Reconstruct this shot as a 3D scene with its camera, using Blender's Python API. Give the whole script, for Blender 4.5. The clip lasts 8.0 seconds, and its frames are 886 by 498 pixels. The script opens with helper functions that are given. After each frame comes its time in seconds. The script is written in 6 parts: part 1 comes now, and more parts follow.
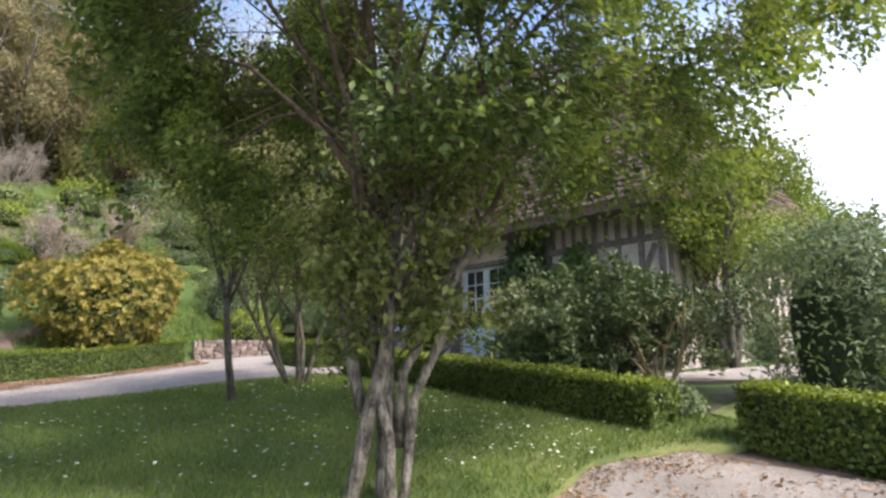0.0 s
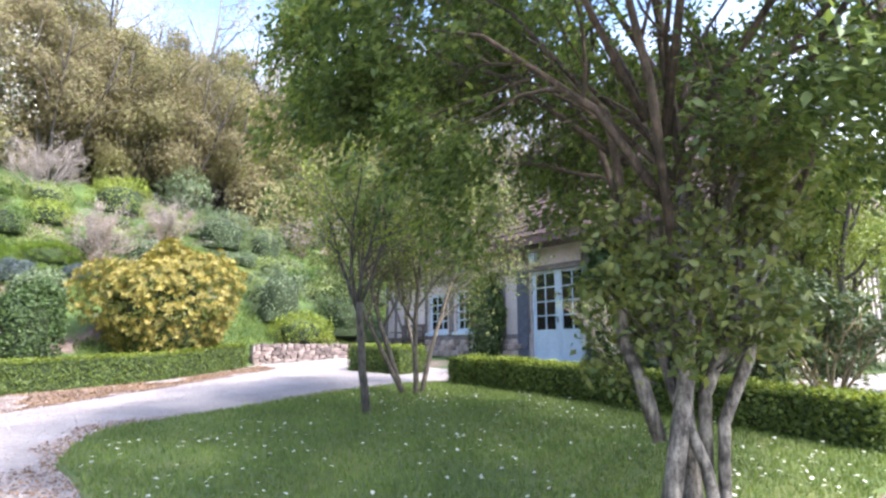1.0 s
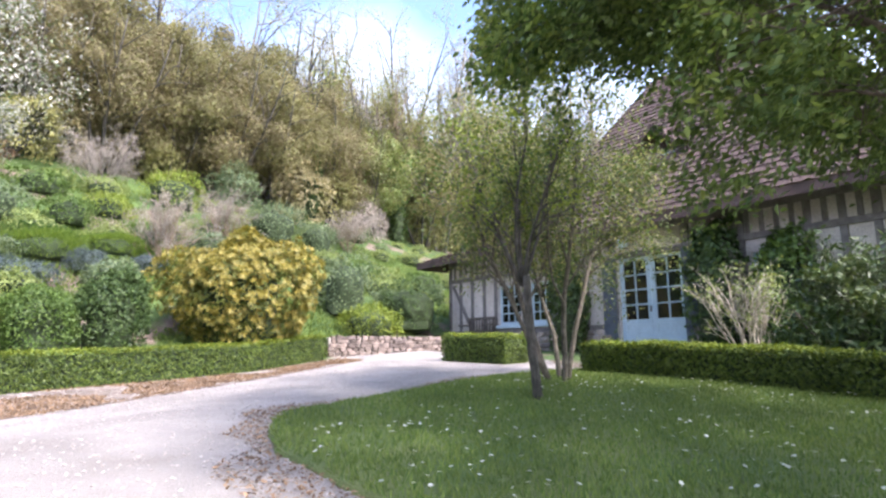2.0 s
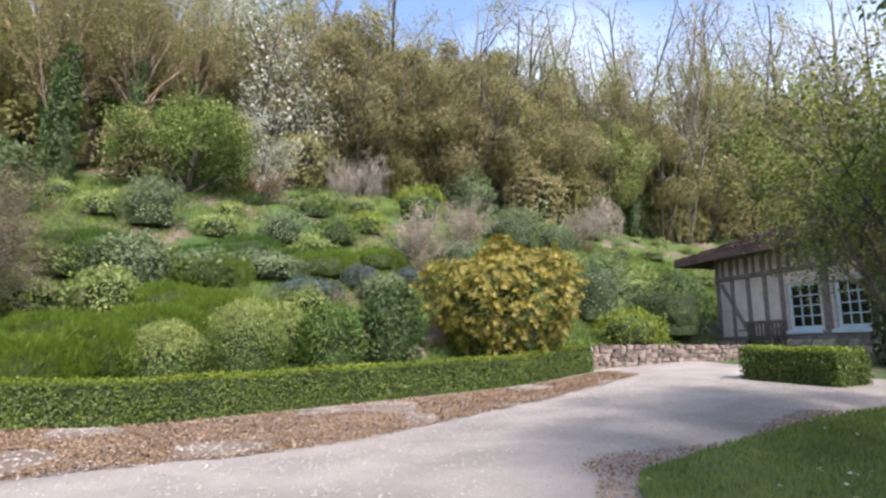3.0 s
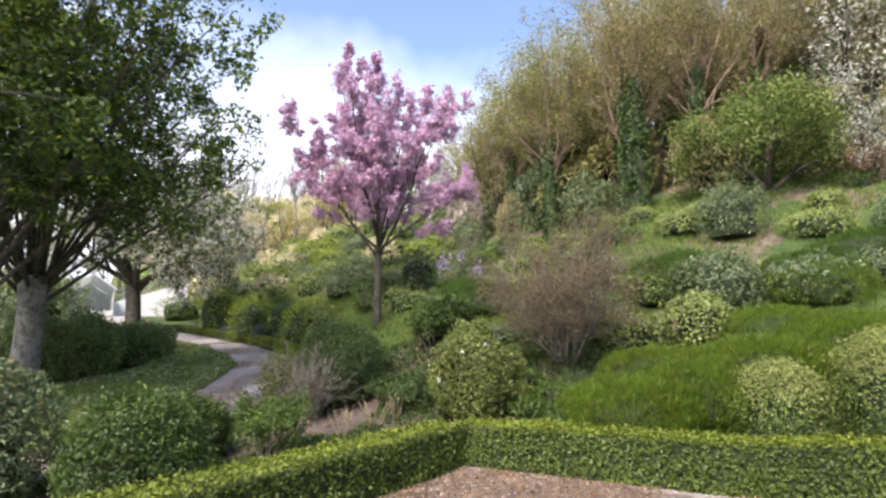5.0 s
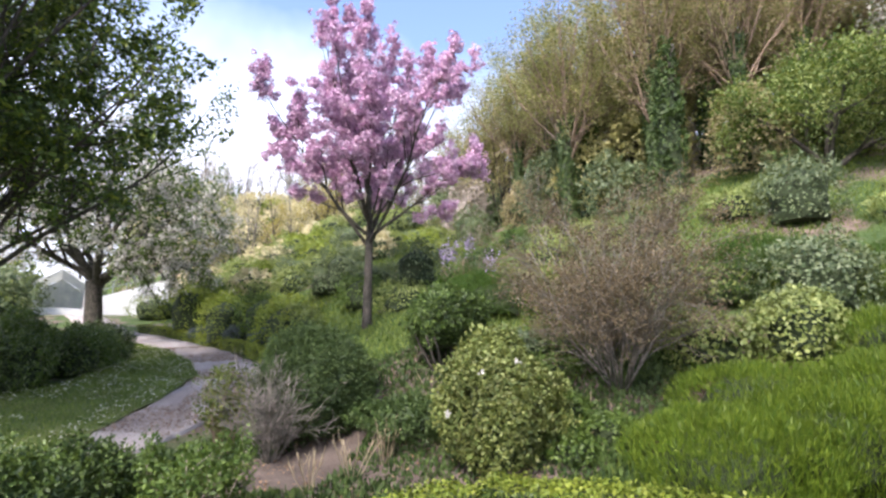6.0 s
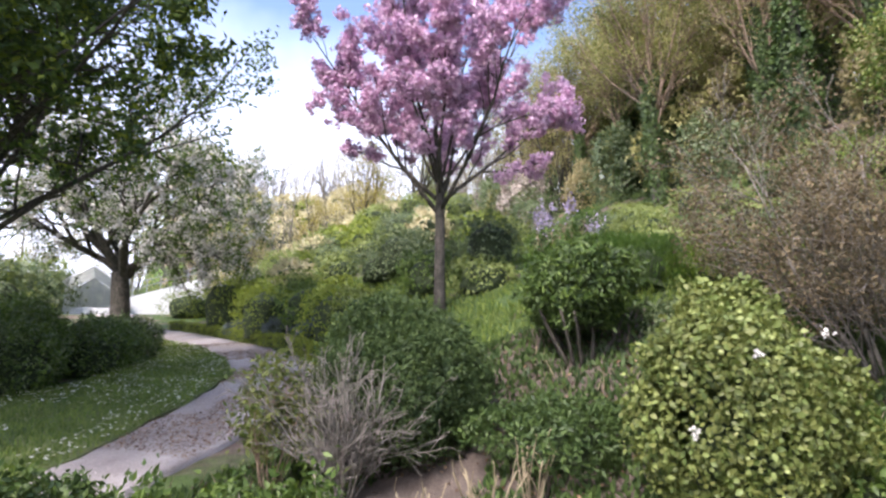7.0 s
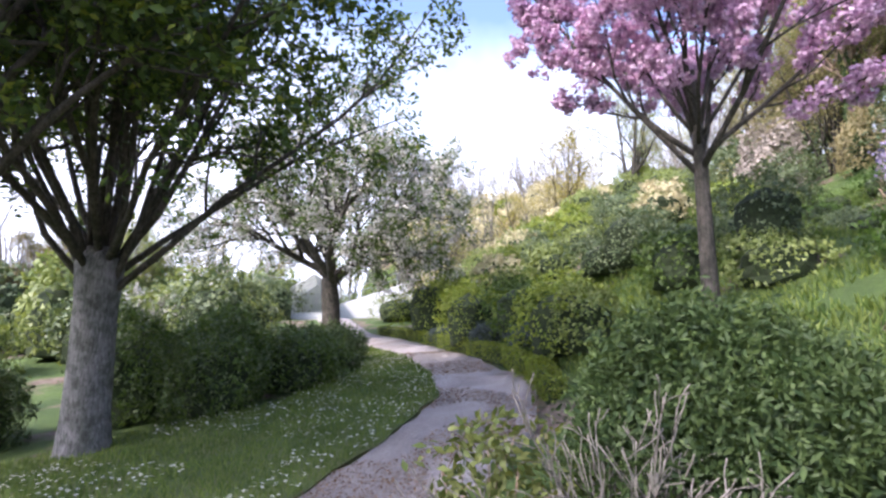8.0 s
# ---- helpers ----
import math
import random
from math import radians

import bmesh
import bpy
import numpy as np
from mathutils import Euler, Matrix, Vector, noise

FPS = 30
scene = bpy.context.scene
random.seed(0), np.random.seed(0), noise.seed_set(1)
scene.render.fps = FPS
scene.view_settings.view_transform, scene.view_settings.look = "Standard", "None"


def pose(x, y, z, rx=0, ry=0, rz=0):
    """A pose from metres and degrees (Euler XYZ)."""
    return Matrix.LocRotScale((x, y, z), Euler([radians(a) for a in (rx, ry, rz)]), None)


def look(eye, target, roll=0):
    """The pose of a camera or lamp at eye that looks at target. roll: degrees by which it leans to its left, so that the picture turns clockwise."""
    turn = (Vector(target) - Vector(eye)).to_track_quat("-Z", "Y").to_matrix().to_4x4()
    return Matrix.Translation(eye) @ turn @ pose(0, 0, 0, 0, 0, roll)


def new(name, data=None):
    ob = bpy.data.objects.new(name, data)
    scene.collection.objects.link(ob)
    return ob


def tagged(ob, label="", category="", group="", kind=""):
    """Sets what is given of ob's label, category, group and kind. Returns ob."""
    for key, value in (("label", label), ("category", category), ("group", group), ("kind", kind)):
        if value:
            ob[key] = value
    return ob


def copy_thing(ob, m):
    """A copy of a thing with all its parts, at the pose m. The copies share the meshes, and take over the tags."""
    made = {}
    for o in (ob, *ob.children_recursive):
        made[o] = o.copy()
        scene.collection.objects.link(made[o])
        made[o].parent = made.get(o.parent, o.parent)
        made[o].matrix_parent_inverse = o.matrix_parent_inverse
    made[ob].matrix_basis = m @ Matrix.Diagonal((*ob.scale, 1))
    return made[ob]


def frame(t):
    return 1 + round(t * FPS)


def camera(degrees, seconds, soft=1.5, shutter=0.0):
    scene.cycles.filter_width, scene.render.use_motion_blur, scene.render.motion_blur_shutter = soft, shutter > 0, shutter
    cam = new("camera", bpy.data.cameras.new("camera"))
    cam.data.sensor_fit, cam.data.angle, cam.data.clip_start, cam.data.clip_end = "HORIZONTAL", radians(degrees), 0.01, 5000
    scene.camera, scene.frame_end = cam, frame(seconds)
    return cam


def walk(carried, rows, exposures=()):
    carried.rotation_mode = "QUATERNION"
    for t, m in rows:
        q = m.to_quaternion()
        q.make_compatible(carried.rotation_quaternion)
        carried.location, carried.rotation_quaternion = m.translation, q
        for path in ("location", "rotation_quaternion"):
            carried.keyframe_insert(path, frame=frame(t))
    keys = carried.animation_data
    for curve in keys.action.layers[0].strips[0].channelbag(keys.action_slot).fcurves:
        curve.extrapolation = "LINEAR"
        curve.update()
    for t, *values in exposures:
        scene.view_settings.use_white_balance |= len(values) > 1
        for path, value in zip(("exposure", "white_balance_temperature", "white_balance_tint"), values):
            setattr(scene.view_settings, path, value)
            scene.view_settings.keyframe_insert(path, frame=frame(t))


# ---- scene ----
cam = camera(75.6, 8.0, soft=2.5)
PATH = [  # seconds, x, y, z, yaw, pitch, roll
    (0.0, 0.464, 1.005, 1.560, 5.34, 10.01, 0.14),
    (0.5, -0.265, 1.201, 1.540, 6.19, 10.65, -0.13),
    (1.0, -1.197, 1.387, 1.634, 5.57, 10.17, -0.01),
    (1.2, -1.554, 1.562, 1.615, 5.48, 10.26, 0.18),
    (2.3, -3.330, 2.017, 1.398, 10.18, 10.12, 0.15),
    (2.5, -3.659, 2.158, 1.474, 13.98, 9.97, 0.41),
    (2.8, -3.767, 2.353, 1.616, 22.83, 10.03, 0.19),
    (3.0, -3.852, 2.334, 1.732, 29.15, 9.95, 0.00),
    (3.3, -3.889, 2.399, 1.907, 43.92, 9.86, 0.06),
    (3.5, -3.777, 2.362, 2.022, 55.21, 9.86, -0.05),
    (4.0, -3.806, 2.495, 2.184, 72.54, 9.71, 0.17),
    (4.5, -4.306, 2.870, 2.252, 84.07, 9.82, -0.02),
    (4.7, -4.532, 3.012, 2.251, 84.38, 9.99, 0.05),
    (5.8, -7.118, 3.390, 2.481, 84.20, 9.70, -0.06),
    (6.0, -7.602, 3.317, 2.480, 84.17, 9.83, -0.11),
    (6.5, -8.794, 2.997, 2.450, 84.39, 10.10, 0.05),
    (7.0, -10.183, 2.556, 2.273, 87.37, 10.19, 0.23),
    (7.5, -11.369, 2.220, 2.167, 96.31, 10.11, 0.35),
    (8.0, -12.542, 1.958, 2.549, 107.51, 9.99, 0.29),
]
EXPOSURES = [(0.0, 1.34, 6200, 14), (0.5, 1.9, 5500, 18), (1.0, 2.2, 5600, 18), (2.5, 1.72, 5850, 15.5), (3.0, 1.35, 6050, 13.5), (3.5, 1.14, 6350, 13), (4.5, 1.2, 6350, 15), (6.0, 1.48, 6000, 19), (7.0, 1.48, 5950, 20), (8.0, 1.62, 5750, 23)]
walk(cam, [(t, pose(x, y, z, 90 + p, r, w)) for t, x, y, z, w, p, r in PATH], EXPOSURES)

# ---- light ----
SUN_AZ, SUN_EL = radians(-34), radians(46)   # the direction to the sun, from +x towards +y, and its height
world = bpy.data.worlds.new("sky")
scene.world = world
world.use_nodes = True
wn = world.node_tree.nodes
sky = wn.new("ShaderNodeTexSky")
sky.sky_type, sky.sun_disc = "NISHITA", False
sky.sun_elevation, sky.sun_rotation = SUN_EL, math.pi / 2 - SUN_AZ
sky.air_density, sky.dust_density, sky.ozone_density = 1.0, 3.0, 1.0
wn["Background"].inputs["Strength"].default_value = 0.15
# thin white haze that thickens towards the horizon, with ragged upper edges
wl = world.node_tree.links
coord = wn.new("ShaderNodeTexCoord")
lift = wn.new("ShaderNodeSeparateXYZ")
wl.new(coord.outputs["Generated"], lift.inputs[0])
veil = wn.new("ShaderNodeTexNoise")
veil.inputs["Scale"].default_value, veil.inputs["Detail"].default_value, veil.inputs["Roughness"].default_value = 2.2, 5, 0.55
wl.new(coord.outputs["Generated"], veil.inputs["Vector"])
ragged = wn.new("ShaderNodeMath")
ragged.operation = "MULTIPLY_ADD"
ragged.inputs[1].default_value = -0.34
wl.new(veil.outputs["Fac"], ragged.inputs[0])
wl.new(lift.outputs["Z"], ragged.inputs[2])
thick = wn.new("ShaderNodeMapRange")
thick.inputs["From Min"].default_value, thick.inputs["From Max"].default_value = 0.12, 0.34
thick.inputs["To Min"].default_value, thick.inputs["To Max"].default_value = 0.92, 0.0
wl.new(ragged.outputs[0], thick.inputs["Value"])
haze = wn.new("ShaderNodeMix")
haze.data_type = "RGBA"
haze.inputs[7].default_value = (5.2, 5.4, 5.9, 1)
wl.new(thick.outputs[0], haze.inputs[0])
wl.new(sky.outputs["Color"], haze.inputs[6])
wl.new(haze.outputs[2], wn["Background"].inputs["Color"])
sun = new("sun", bpy.data.lights.new("sun", "SUN"))
sun.data.energy, sun.data.angle, sun.data.color = 2.3, radians(8.0), (1.0, 0.90, 0.76)
sun.matrix_world = look((0, 0, 0), (-math.cos(SUN_AZ) * math.cos(SUN_EL), -math.sin(SUN_AZ) * math.cos(SUN_EL), -math.sin(SUN_EL)))

# ---- materials ----
RNG = np.random.default_rng(7)


def node_mat(name):
    m = bpy.data.materials.new(name)
    m.use_nodes = True
    nt = m.node_tree
    b = nt.nodes["Principled BSDF"]
    return m, nt, b


def ramp_between(nt, fac, c0, c1, lo=0.35, hi=0.65):
    r = nt.nodes.new("ShaderNodeValToRGB")
    r.color_ramp.elements[0].position, r.color_ramp.elements[1].position = lo, hi
    r.color_ramp.elements[0].color, r.color_ramp.elements[1].color = (*c0, 1), (*c1, 1)
    nt.links.new(fac, r.inputs["Fac"])
    return r.outputs["Color"]


def noise_tex(nt, scale, detail=4, rough=0.55, coord="Object"):
    tc = nt.nodes.new("ShaderNodeTexCoord")
    n = nt.nodes.new("ShaderNodeTexNoise")
    n.inputs["Scale"].default_value, n.inputs["Detail"].default_value, n.inputs["Roughness"].default_value = scale, detail, rough
    nt.links.new(tc.outputs[coord], n.inputs["Vector"])
    return n.outputs["Fac"]


def mix_color(nt, fac, a, b, kind="MIX"):
    m = nt.nodes.new("ShaderNodeMix")
    m.data_type, m.blend_type = "RGBA", kind
    for sock, v in ((m.inputs[0], fac), (m.inputs[6], a), (m.inputs[7], b)):
        if isinstance(v, (int, float)):
            sock.default_value = v
        elif isinstance(v, tuple):
            sock.default_value = (*v, 1)
        else:
            nt.links.new(v, sock)
    return m.outputs[2]


def bump(nt, b, height_out, strength, dist):
    n = nt.nodes.new("ShaderNodeBump")
    n.inputs["Strength"].default_value, n.inputs["Distance"].default_value = strength, dist
    nt.links.new(height_out, n.inputs["Height"])
    nt.links.new(n.outputs["Normal"], b.inputs["Normal"])


def leaf_mat(name, c0, c1, rough=0.5, glow=0.3, through_tint=(1.25, 1.2, 0.6)):
    """Leaves: each island its own tone, large patches of tone, some light through the blade."""
    m, nt, b = node_mat(name)
    geo = nt.nodes.new("ShaderNodeNewGeometry")
    col = ramp_between(nt, geo.outputs["Random Per Island"], c0, c1, 0.05, 0.95)
    patch = ramp_between(nt, noise_tex(nt, 1.7, 3), (0.72, 0.72, 0.70), (1.12, 1.1, 1.0), 0.3, 0.7)
    col = mix_color(nt, 1.0, col, patch, "MULTIPLY")
    nt.links.new(col, b.inputs["Base Color"])
    b.inputs["Roughness"].default_value = rough
    b.inputs["Specular IOR Level"].default_value = 0.35
    tr = nt.nodes.new("ShaderNodeBsdfTranslucent")
    warm = mix_color(nt, 1.0, col, through_tint, "MULTIPLY")
    nt.links.new(warm, tr.inputs["Color"])
    mix = nt.nodes.new("ShaderNodeMixShader")
    mix.inputs[0].default_value = glow
    nt.links.new(b.outputs[0], mix.inputs[1])
    nt.links.new(tr.outputs[0], mix.inputs[2])
    nt.links.new(mix.outputs[0], nt.nodes["Material Output"].inputs["Surface"])
    return m


def plain_mat(name, c0, c1, scale=6.0, rough=0.8, bump_scale=40.0, bump_d=0.01, bump_s=0.5, fine=None):
    """A rough surface: two tones in patches, finer grain and relief."""
    m, nt, b = node_mat(name)
    col = ramp_between(nt, noise_tex(nt, scale, 5), c0, c1, 0.3, 0.7)
    g = noise_tex(nt, bump_scale, 4, 0.6)
    col = mix_color(nt, 1.0, col, ramp_between(nt, g, fine or (0.7, 0.7, 0.7), (1.2, 1.2, 1.2), 0.3, 0.7), "MULTIPLY")
    nt.links.new(col, b.inputs["Base Color"])
    b.inputs["Roughness"].default_value = rough
    bump(nt, b, g, bump_s, bump_d)
    return m


def bark_mat(name, c0, c1, dark=(0.55, 0.6, 0.5), pale=(1.25, 1.25, 1.2)):
    m, nt, b = node_mat(name)
    tc = nt.nodes.new("ShaderNodeTexCoord")
    mp = nt.nodes.new("ShaderNodeMapping")
    mp.inputs["Scale"].default_value = (1, 1, 0.25)
    nt.links.new(tc.outputs["Object"], mp.inputs["Vector"])
    n = nt.nodes.new("ShaderNodeTexNoise")
    n.inputs["Scale"].default_value, n.inputs["Detail"].default_value, n.inputs["Roughness"].default_value = 38, 6, 0.65
    nt.links.new(mp.outputs[0], n.inputs["Vector"])
    col = ramp_between(nt, n.outputs["Fac"], c0, c1, 0.32, 0.68)
    lichen = ramp_between(nt, noise_tex(nt, 7, 5, 0.7), dark, pale, 0.38, 0.6)
    nt.links.new(mix_color(nt, 1.0, col, lichen, "MULTIPLY"), b.inputs["Base Color"])
    b.inputs["Roughness"].default_value = 0.9
    bump(nt, b, n.outputs["Fac"], 0.8, 0.02)
    return m


M_BARK = bark_mat("grey_bark", (0.075, 0.065, 0.055), (0.30, 0.275, 0.24))
M_BARK_DARK = bark_mat("dark_bark", (0.03, 0.026, 0.022), (0.115, 0.10, 0.085))
M_BARK_MAPLE = bark_mat("lichened_bark", (0.035, 0.03, 0.025), (0.23, 0.21, 0.18), (0.32, 0.31, 0.28), (1.6, 1.6, 1.5))
M_BARK_LIME = bark_mat("smooth_dark_grey_bark", (0.085, 0.08, 0.08), (0.26, 0.25, 0.25))
M_TWIG_GREY = bark_mat("grey_dead_twig", (0.11, 0.095, 0.085), (0.26, 0.235, 0.215))
M_TWIG = bark_mat("pale_twig", (0.26, 0.22, 0.18), (0.48, 0.42, 0.36))
M_TWIG_BROWN = bark_mat("brown_twig", (0.16, 0.11, 0.08), (0.34, 0.25, 0.19))
M_TWIG_GOLD = bark_mat("tan_twig", (0.17, 0.13, 0.075), (0.38, 0.30, 0.18))
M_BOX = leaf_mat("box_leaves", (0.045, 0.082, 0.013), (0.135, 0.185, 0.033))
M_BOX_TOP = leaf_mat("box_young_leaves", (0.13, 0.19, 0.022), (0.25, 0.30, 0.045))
# Colour of the solid fillers: near-black green for the shade between leaves.
M_INNER_SHADE = plain_mat("inner_shade", (0.016, 0.026, 0.008), (0.04, 0.062, 0.018), 20, 0.9, 60, 0.02)
M_DARK = leaf_mat("dark_glossy_leaves", (0.028, 0.057, 0.016), (0.085, 0.135, 0.036), 0.55, 0.22)
M_MID = leaf_mat("mid_green_leaves", (0.052, 0.10, 0.02), (0.135, 0.205, 0.044))
M_OLIVE = leaf_mat("grey_green_leaves", (0.09, 0.138, 0.072), (0.222, 0.276, 0.156))
M_EVER = leaf_mat("grey_evergreen_leaves", (0.05, 0.085, 0.035), (0.14, 0.18, 0.075), 0.4, 0.2)
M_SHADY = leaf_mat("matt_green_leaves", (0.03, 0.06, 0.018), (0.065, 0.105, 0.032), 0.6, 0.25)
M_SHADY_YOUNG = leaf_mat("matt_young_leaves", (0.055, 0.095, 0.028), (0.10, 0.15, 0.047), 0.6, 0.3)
M_PALE = leaf_mat("pale_green_leaves", (0.144, 0.201, 0.057), (0.305, 0.362, 0.127))
M_LIME = leaf_mat("young_lime_leaves", (0.138, 0.207, 0.025), (0.287, 0.345, 0.057))
M_YELLOW = leaf_mat("yellow_leaves", (0.155, 0.15, 0.029), (0.342, 0.279, 0.062), 0.5)
M_GOLD_GREEN = leaf_mat("olive_gold_leaves", (0.069, 0.098, 0.017), (0.196, 0.207, 0.044), 0.5)
M_TIP = leaf_mat("pale_tip_leaves", (0.17, 0.215, 0.06), (0.34, 0.385, 0.14), 0.6, 0.35)
M_HEATH = leaf_mat("heath_sprigs", (0.057, 0.115, 0.009), (0.161, 0.23, 0.023))
M_HEATH_DARK = leaf_mat("deep_green_sprigs", (0.029, 0.075, 0.009), (0.081, 0.144, 0.021))
M_BLUE = leaf_mat("blue_grey_sprigs", (0.05, 0.075, 0.085), (0.12, 0.15, 0.17))
M_BUD = leaf_mat("olive_buds", (0.266, 0.266, 0.109), (0.46, 0.448, 0.206), 0.7, 0.45, through_tint=(1.15, 1.12, 0.9))
M_BUD_BROWN = leaf_mat("brown_buds", (0.278, 0.249, 0.14), (0.472, 0.418, 0.249), 0.7, 0.45, through_tint=(1.15, 1.12, 0.9))
M_BUD_DARK = leaf_mat("brown_twig_buds", (0.105, 0.083, 0.05), (0.225, 0.18, 0.11), 0.85, 0.2, through_tint=(1.15, 1.12, 0.9))
M_BUD_GOLD = leaf_mat("gold_buds", (0.26, 0.225, 0.065), (0.42, 0.36, 0.12), 0.6, 0.4)
M_TREE = leaf_mat("maple_leaves", (0.055, 0.10, 0.03), (0.20, 0.27, 0.09), 0.5, 0.48)
M_WHITE_BL = leaf_mat("white_blossom", (0.45, 0.45, 0.43), (0.8, 0.78, 0.76), 0.6, 0.3, through_tint=(1.0, 1.0, 0.95))
M_PINK = leaf_mat("pink_blossom", (0.47, 0.275, 0.47), (0.82, 0.635, 0.82), 0.6, 0.3, through_tint=(1.1, 1.0, 1.08))
M_MAUVE = leaf_mat("mauve_twigs", (0.28, 0.245, 0.22), (0.46, 0.41, 0.375), 0.8, 0.15, through_tint=(1.05, 1.0, 0.95))
M_RUST = leaf_mat("rusty_twigs", (0.17, 0.085, 0.035), (0.32, 0.18, 0.09), 0.8, 0.1)
M_LILAC = leaf_mat("lilac_blossom", (0.30, 0.26, 0.50), (0.52, 0.46, 0.70), 0.6)
M_GRASS = leaf_mat("grass_blades", (0.081, 0.144, 0.028), (0.207, 0.27, 0.069), 0.6, 0.3)
M_SLOPE = leaf_mat("slope_grass_blades", (0.07, 0.13, 0.025), (0.20, 0.26, 0.06), 0.6, 0.35)
M_ROSE = leaf_mat("rose_leaves", (0.085, 0.125, 0.032), (0.22, 0.25, 0.08), 0.5, 0.35)
# Straw tone paled so that the far bank looks sunlit.
M_SCRUB_SUNLIT = leaf_mat("sunlit_straw_scrub", (0.48, 0.44, 0.27), (0.72, 0.66, 0.44), 0.7, 0.3, through_tint=(1.15, 1.12, 0.9))
M_STRAW = leaf_mat("dry_stalks", (0.17, 0.14, 0.09), (0.33, 0.28, 0.19), 0.8, 0.1)
M_LITTER = leaf_mat("dead_leaves", (0.10, 0.06, 0.035), (0.36, 0.24, 0.15), 0.9, 0.05)

# ---- the lie of the land ----
FOOT = [(2, 30), (-2, 24), (-7.5, 14.8), (-13.0, 4.4), (-15.6, 1.75), (-19.0, 1.15), (-22, -0.05), (-26, -2.15), (-30, -4.1), (-60, -18)]
RISE = [(-99, 0), (0, 0), (0.4, 0.2), (1.5, 0.75), (4, 2.2), (6, 3.1), (10, 5.4), (16, 8.6), (30, 15), (60, 27), (120, 40)]


def foot_distance(x, y):
    """Metres uphill of the hill's foot (below it: negative)."""
    best, side = 1e9, 1
    for (ax, ay), (bx, by) in zip(FOOT, FOOT[1:]):
        dx, dy = bx - ax, by - ay
        u = max(0, min(1, ((x - ax) * dx + (y - ay) * dy) / (dx * dx + dy * dy)))
        ex, ey = x - ax - u * dx, y - ay - u * dy
        d = math.hypot(ex, ey)
        if d < best:
            best, side = d, 1 if dx * ey - dy * ex < 0 else -1
    return best * side


def smooth(a, b, v):
    t = max(0, min(1, (v - a) / (b - a)))
    return t * t * (3 - 2 * t)


def sag(x, y, f):
    """The drive lies lower along the long hedge, and so does the hill above it (f metres uphill of its foot)."""
    return -0.2 * smooth(4.2, 7.5, y) * (1 - smooth(-8.5, -5.0, x)) * (1 - 0.5 * smooth(12.5, 15, y) * (1 - smooth(1, 6, f))) * (1 + 0.9 * smooth(0, 10, f))


def drive_height(x, y):
    return sag(x, y, 0) - 0.2 * (1 - smooth(4.5, 9.5, y)) * smooth(-5.0, -2.0, x) + 0.6 + 0.05 * max(-6, min(20, y))


def height(x, y):
    f = foot_distance(x, y)
    z = drive_height(x, y) - sag(x, y, 0) + sag(x, y, f) + 0.15 * min(25, max(0, -12 - x)) * (1 - smooth(2, 8, y))
    return z + float(np.interp(f, [p[0] for p in RISE], [p[1] for p in RISE]))


def foot_many(x, y):
    best, side = np.full(len(x), 1e9), np.ones(len(x))
    for (ax, ay), (bx, by) in zip(FOOT, FOOT[1:]):
        dx, dy = bx - ax, by - ay
        u = np.clip(((x - ax) * dx + (y - ay) * dy) / (dx * dx + dy * dy), 0, 1)
        ex, ey = x - ax - u * dx, y - ay - u * dy
        d = np.hypot(ex, ey)
        near = d < best
        best = np.where(near, d, best)
        side = np.where(near, np.where(dx * ey - dy * ex < 0, 1, -1), side)
    return best * side


def height_many(x, y):
    t, ty, tx = np.clip((y - 2) / 6, 0, 1), np.clip((y - 4.5) / 5, 0, 1), np.clip((x + 5) / 3, 0, 1)
    dip = -0.2 * (1 - ty * ty * (3 - 2 * ty)) * tx * tx * (3 - 2 * tx)
    f = foot_many(x, y)

    def ease(a, b, v):
        q = np.clip((v - a) / (b - a), 0, 1)
        return q * q * (3 - 2 * q)
    dip = dip - 0.2 * ease(4.2, 7.5, y) * (1 - ease(-8.5, -5.0, x)) * (1 - 0.5 * ease(12.5, 15, y) * (1 - ease(1, 6, f))) * (1 + 0.9 * ease(0, 10, f))
    z = dip + 0.6 + 0.05 * np.clip(y, -6, 20) + 0.15 * np.clip(-12 - x, 0, 25) * (1 - t * t * (3 - 2 * t))
    return z + np.interp(f, [p[0] for p in RISE], [p[1] for p in RISE])


def inside_many(poly, x, y):
    c = np.zeros(len(x), bool)
    for (ax, ay), (bx, by) in zip(poly, list(poly[1:]) + list(poly[:1])):
        if ay != by:
            c ^= ((ay > y) != (by > y)) & (x < (bx - ax) * (y - ay) / (by - ay) + ax)
    return c


def patchy(x, y, f, seed):
    """A cheap smooth noise of about -1 to 1 over many places."""
    r = np.random.default_rng(seed)
    out = np.zeros(len(x))
    for k in range(7):
        a, w, ph = r.uniform(0, 6.28), f * r.uniform(1.5, 5), r.uniform(0, 6.28)
        out += np.sin((x * math.cos(a) + y * math.sin(a)) * w + ph)
    return out / 3.2


def sow(rng, n, box, test):
    """n places in the box that pass the test (given arrays)."""
    xs, ys, got = [], [], 0
    while got < n:
        x, y = rng.uniform(box[0], box[1], n * 2), rng.uniform(box[2], box[3], n * 2)
        k = test(x, y)
        xs.append(x[k]), ys.append(y[k])
        got += int(k.sum())
    return np.concatenate(xs)[:n], np.concatenate(ys)[:n]


# ---- builders ----
def mesh_from(name, verts, faces, mat, smooth_shade=False):
    me = bpy.data.meshes.new(name)
    me.from_pydata([tuple(v) for v in verts], [], faces)
    me.materials.append(mat)
    if smooth_shade:
        me.shade_smooth()
    return me


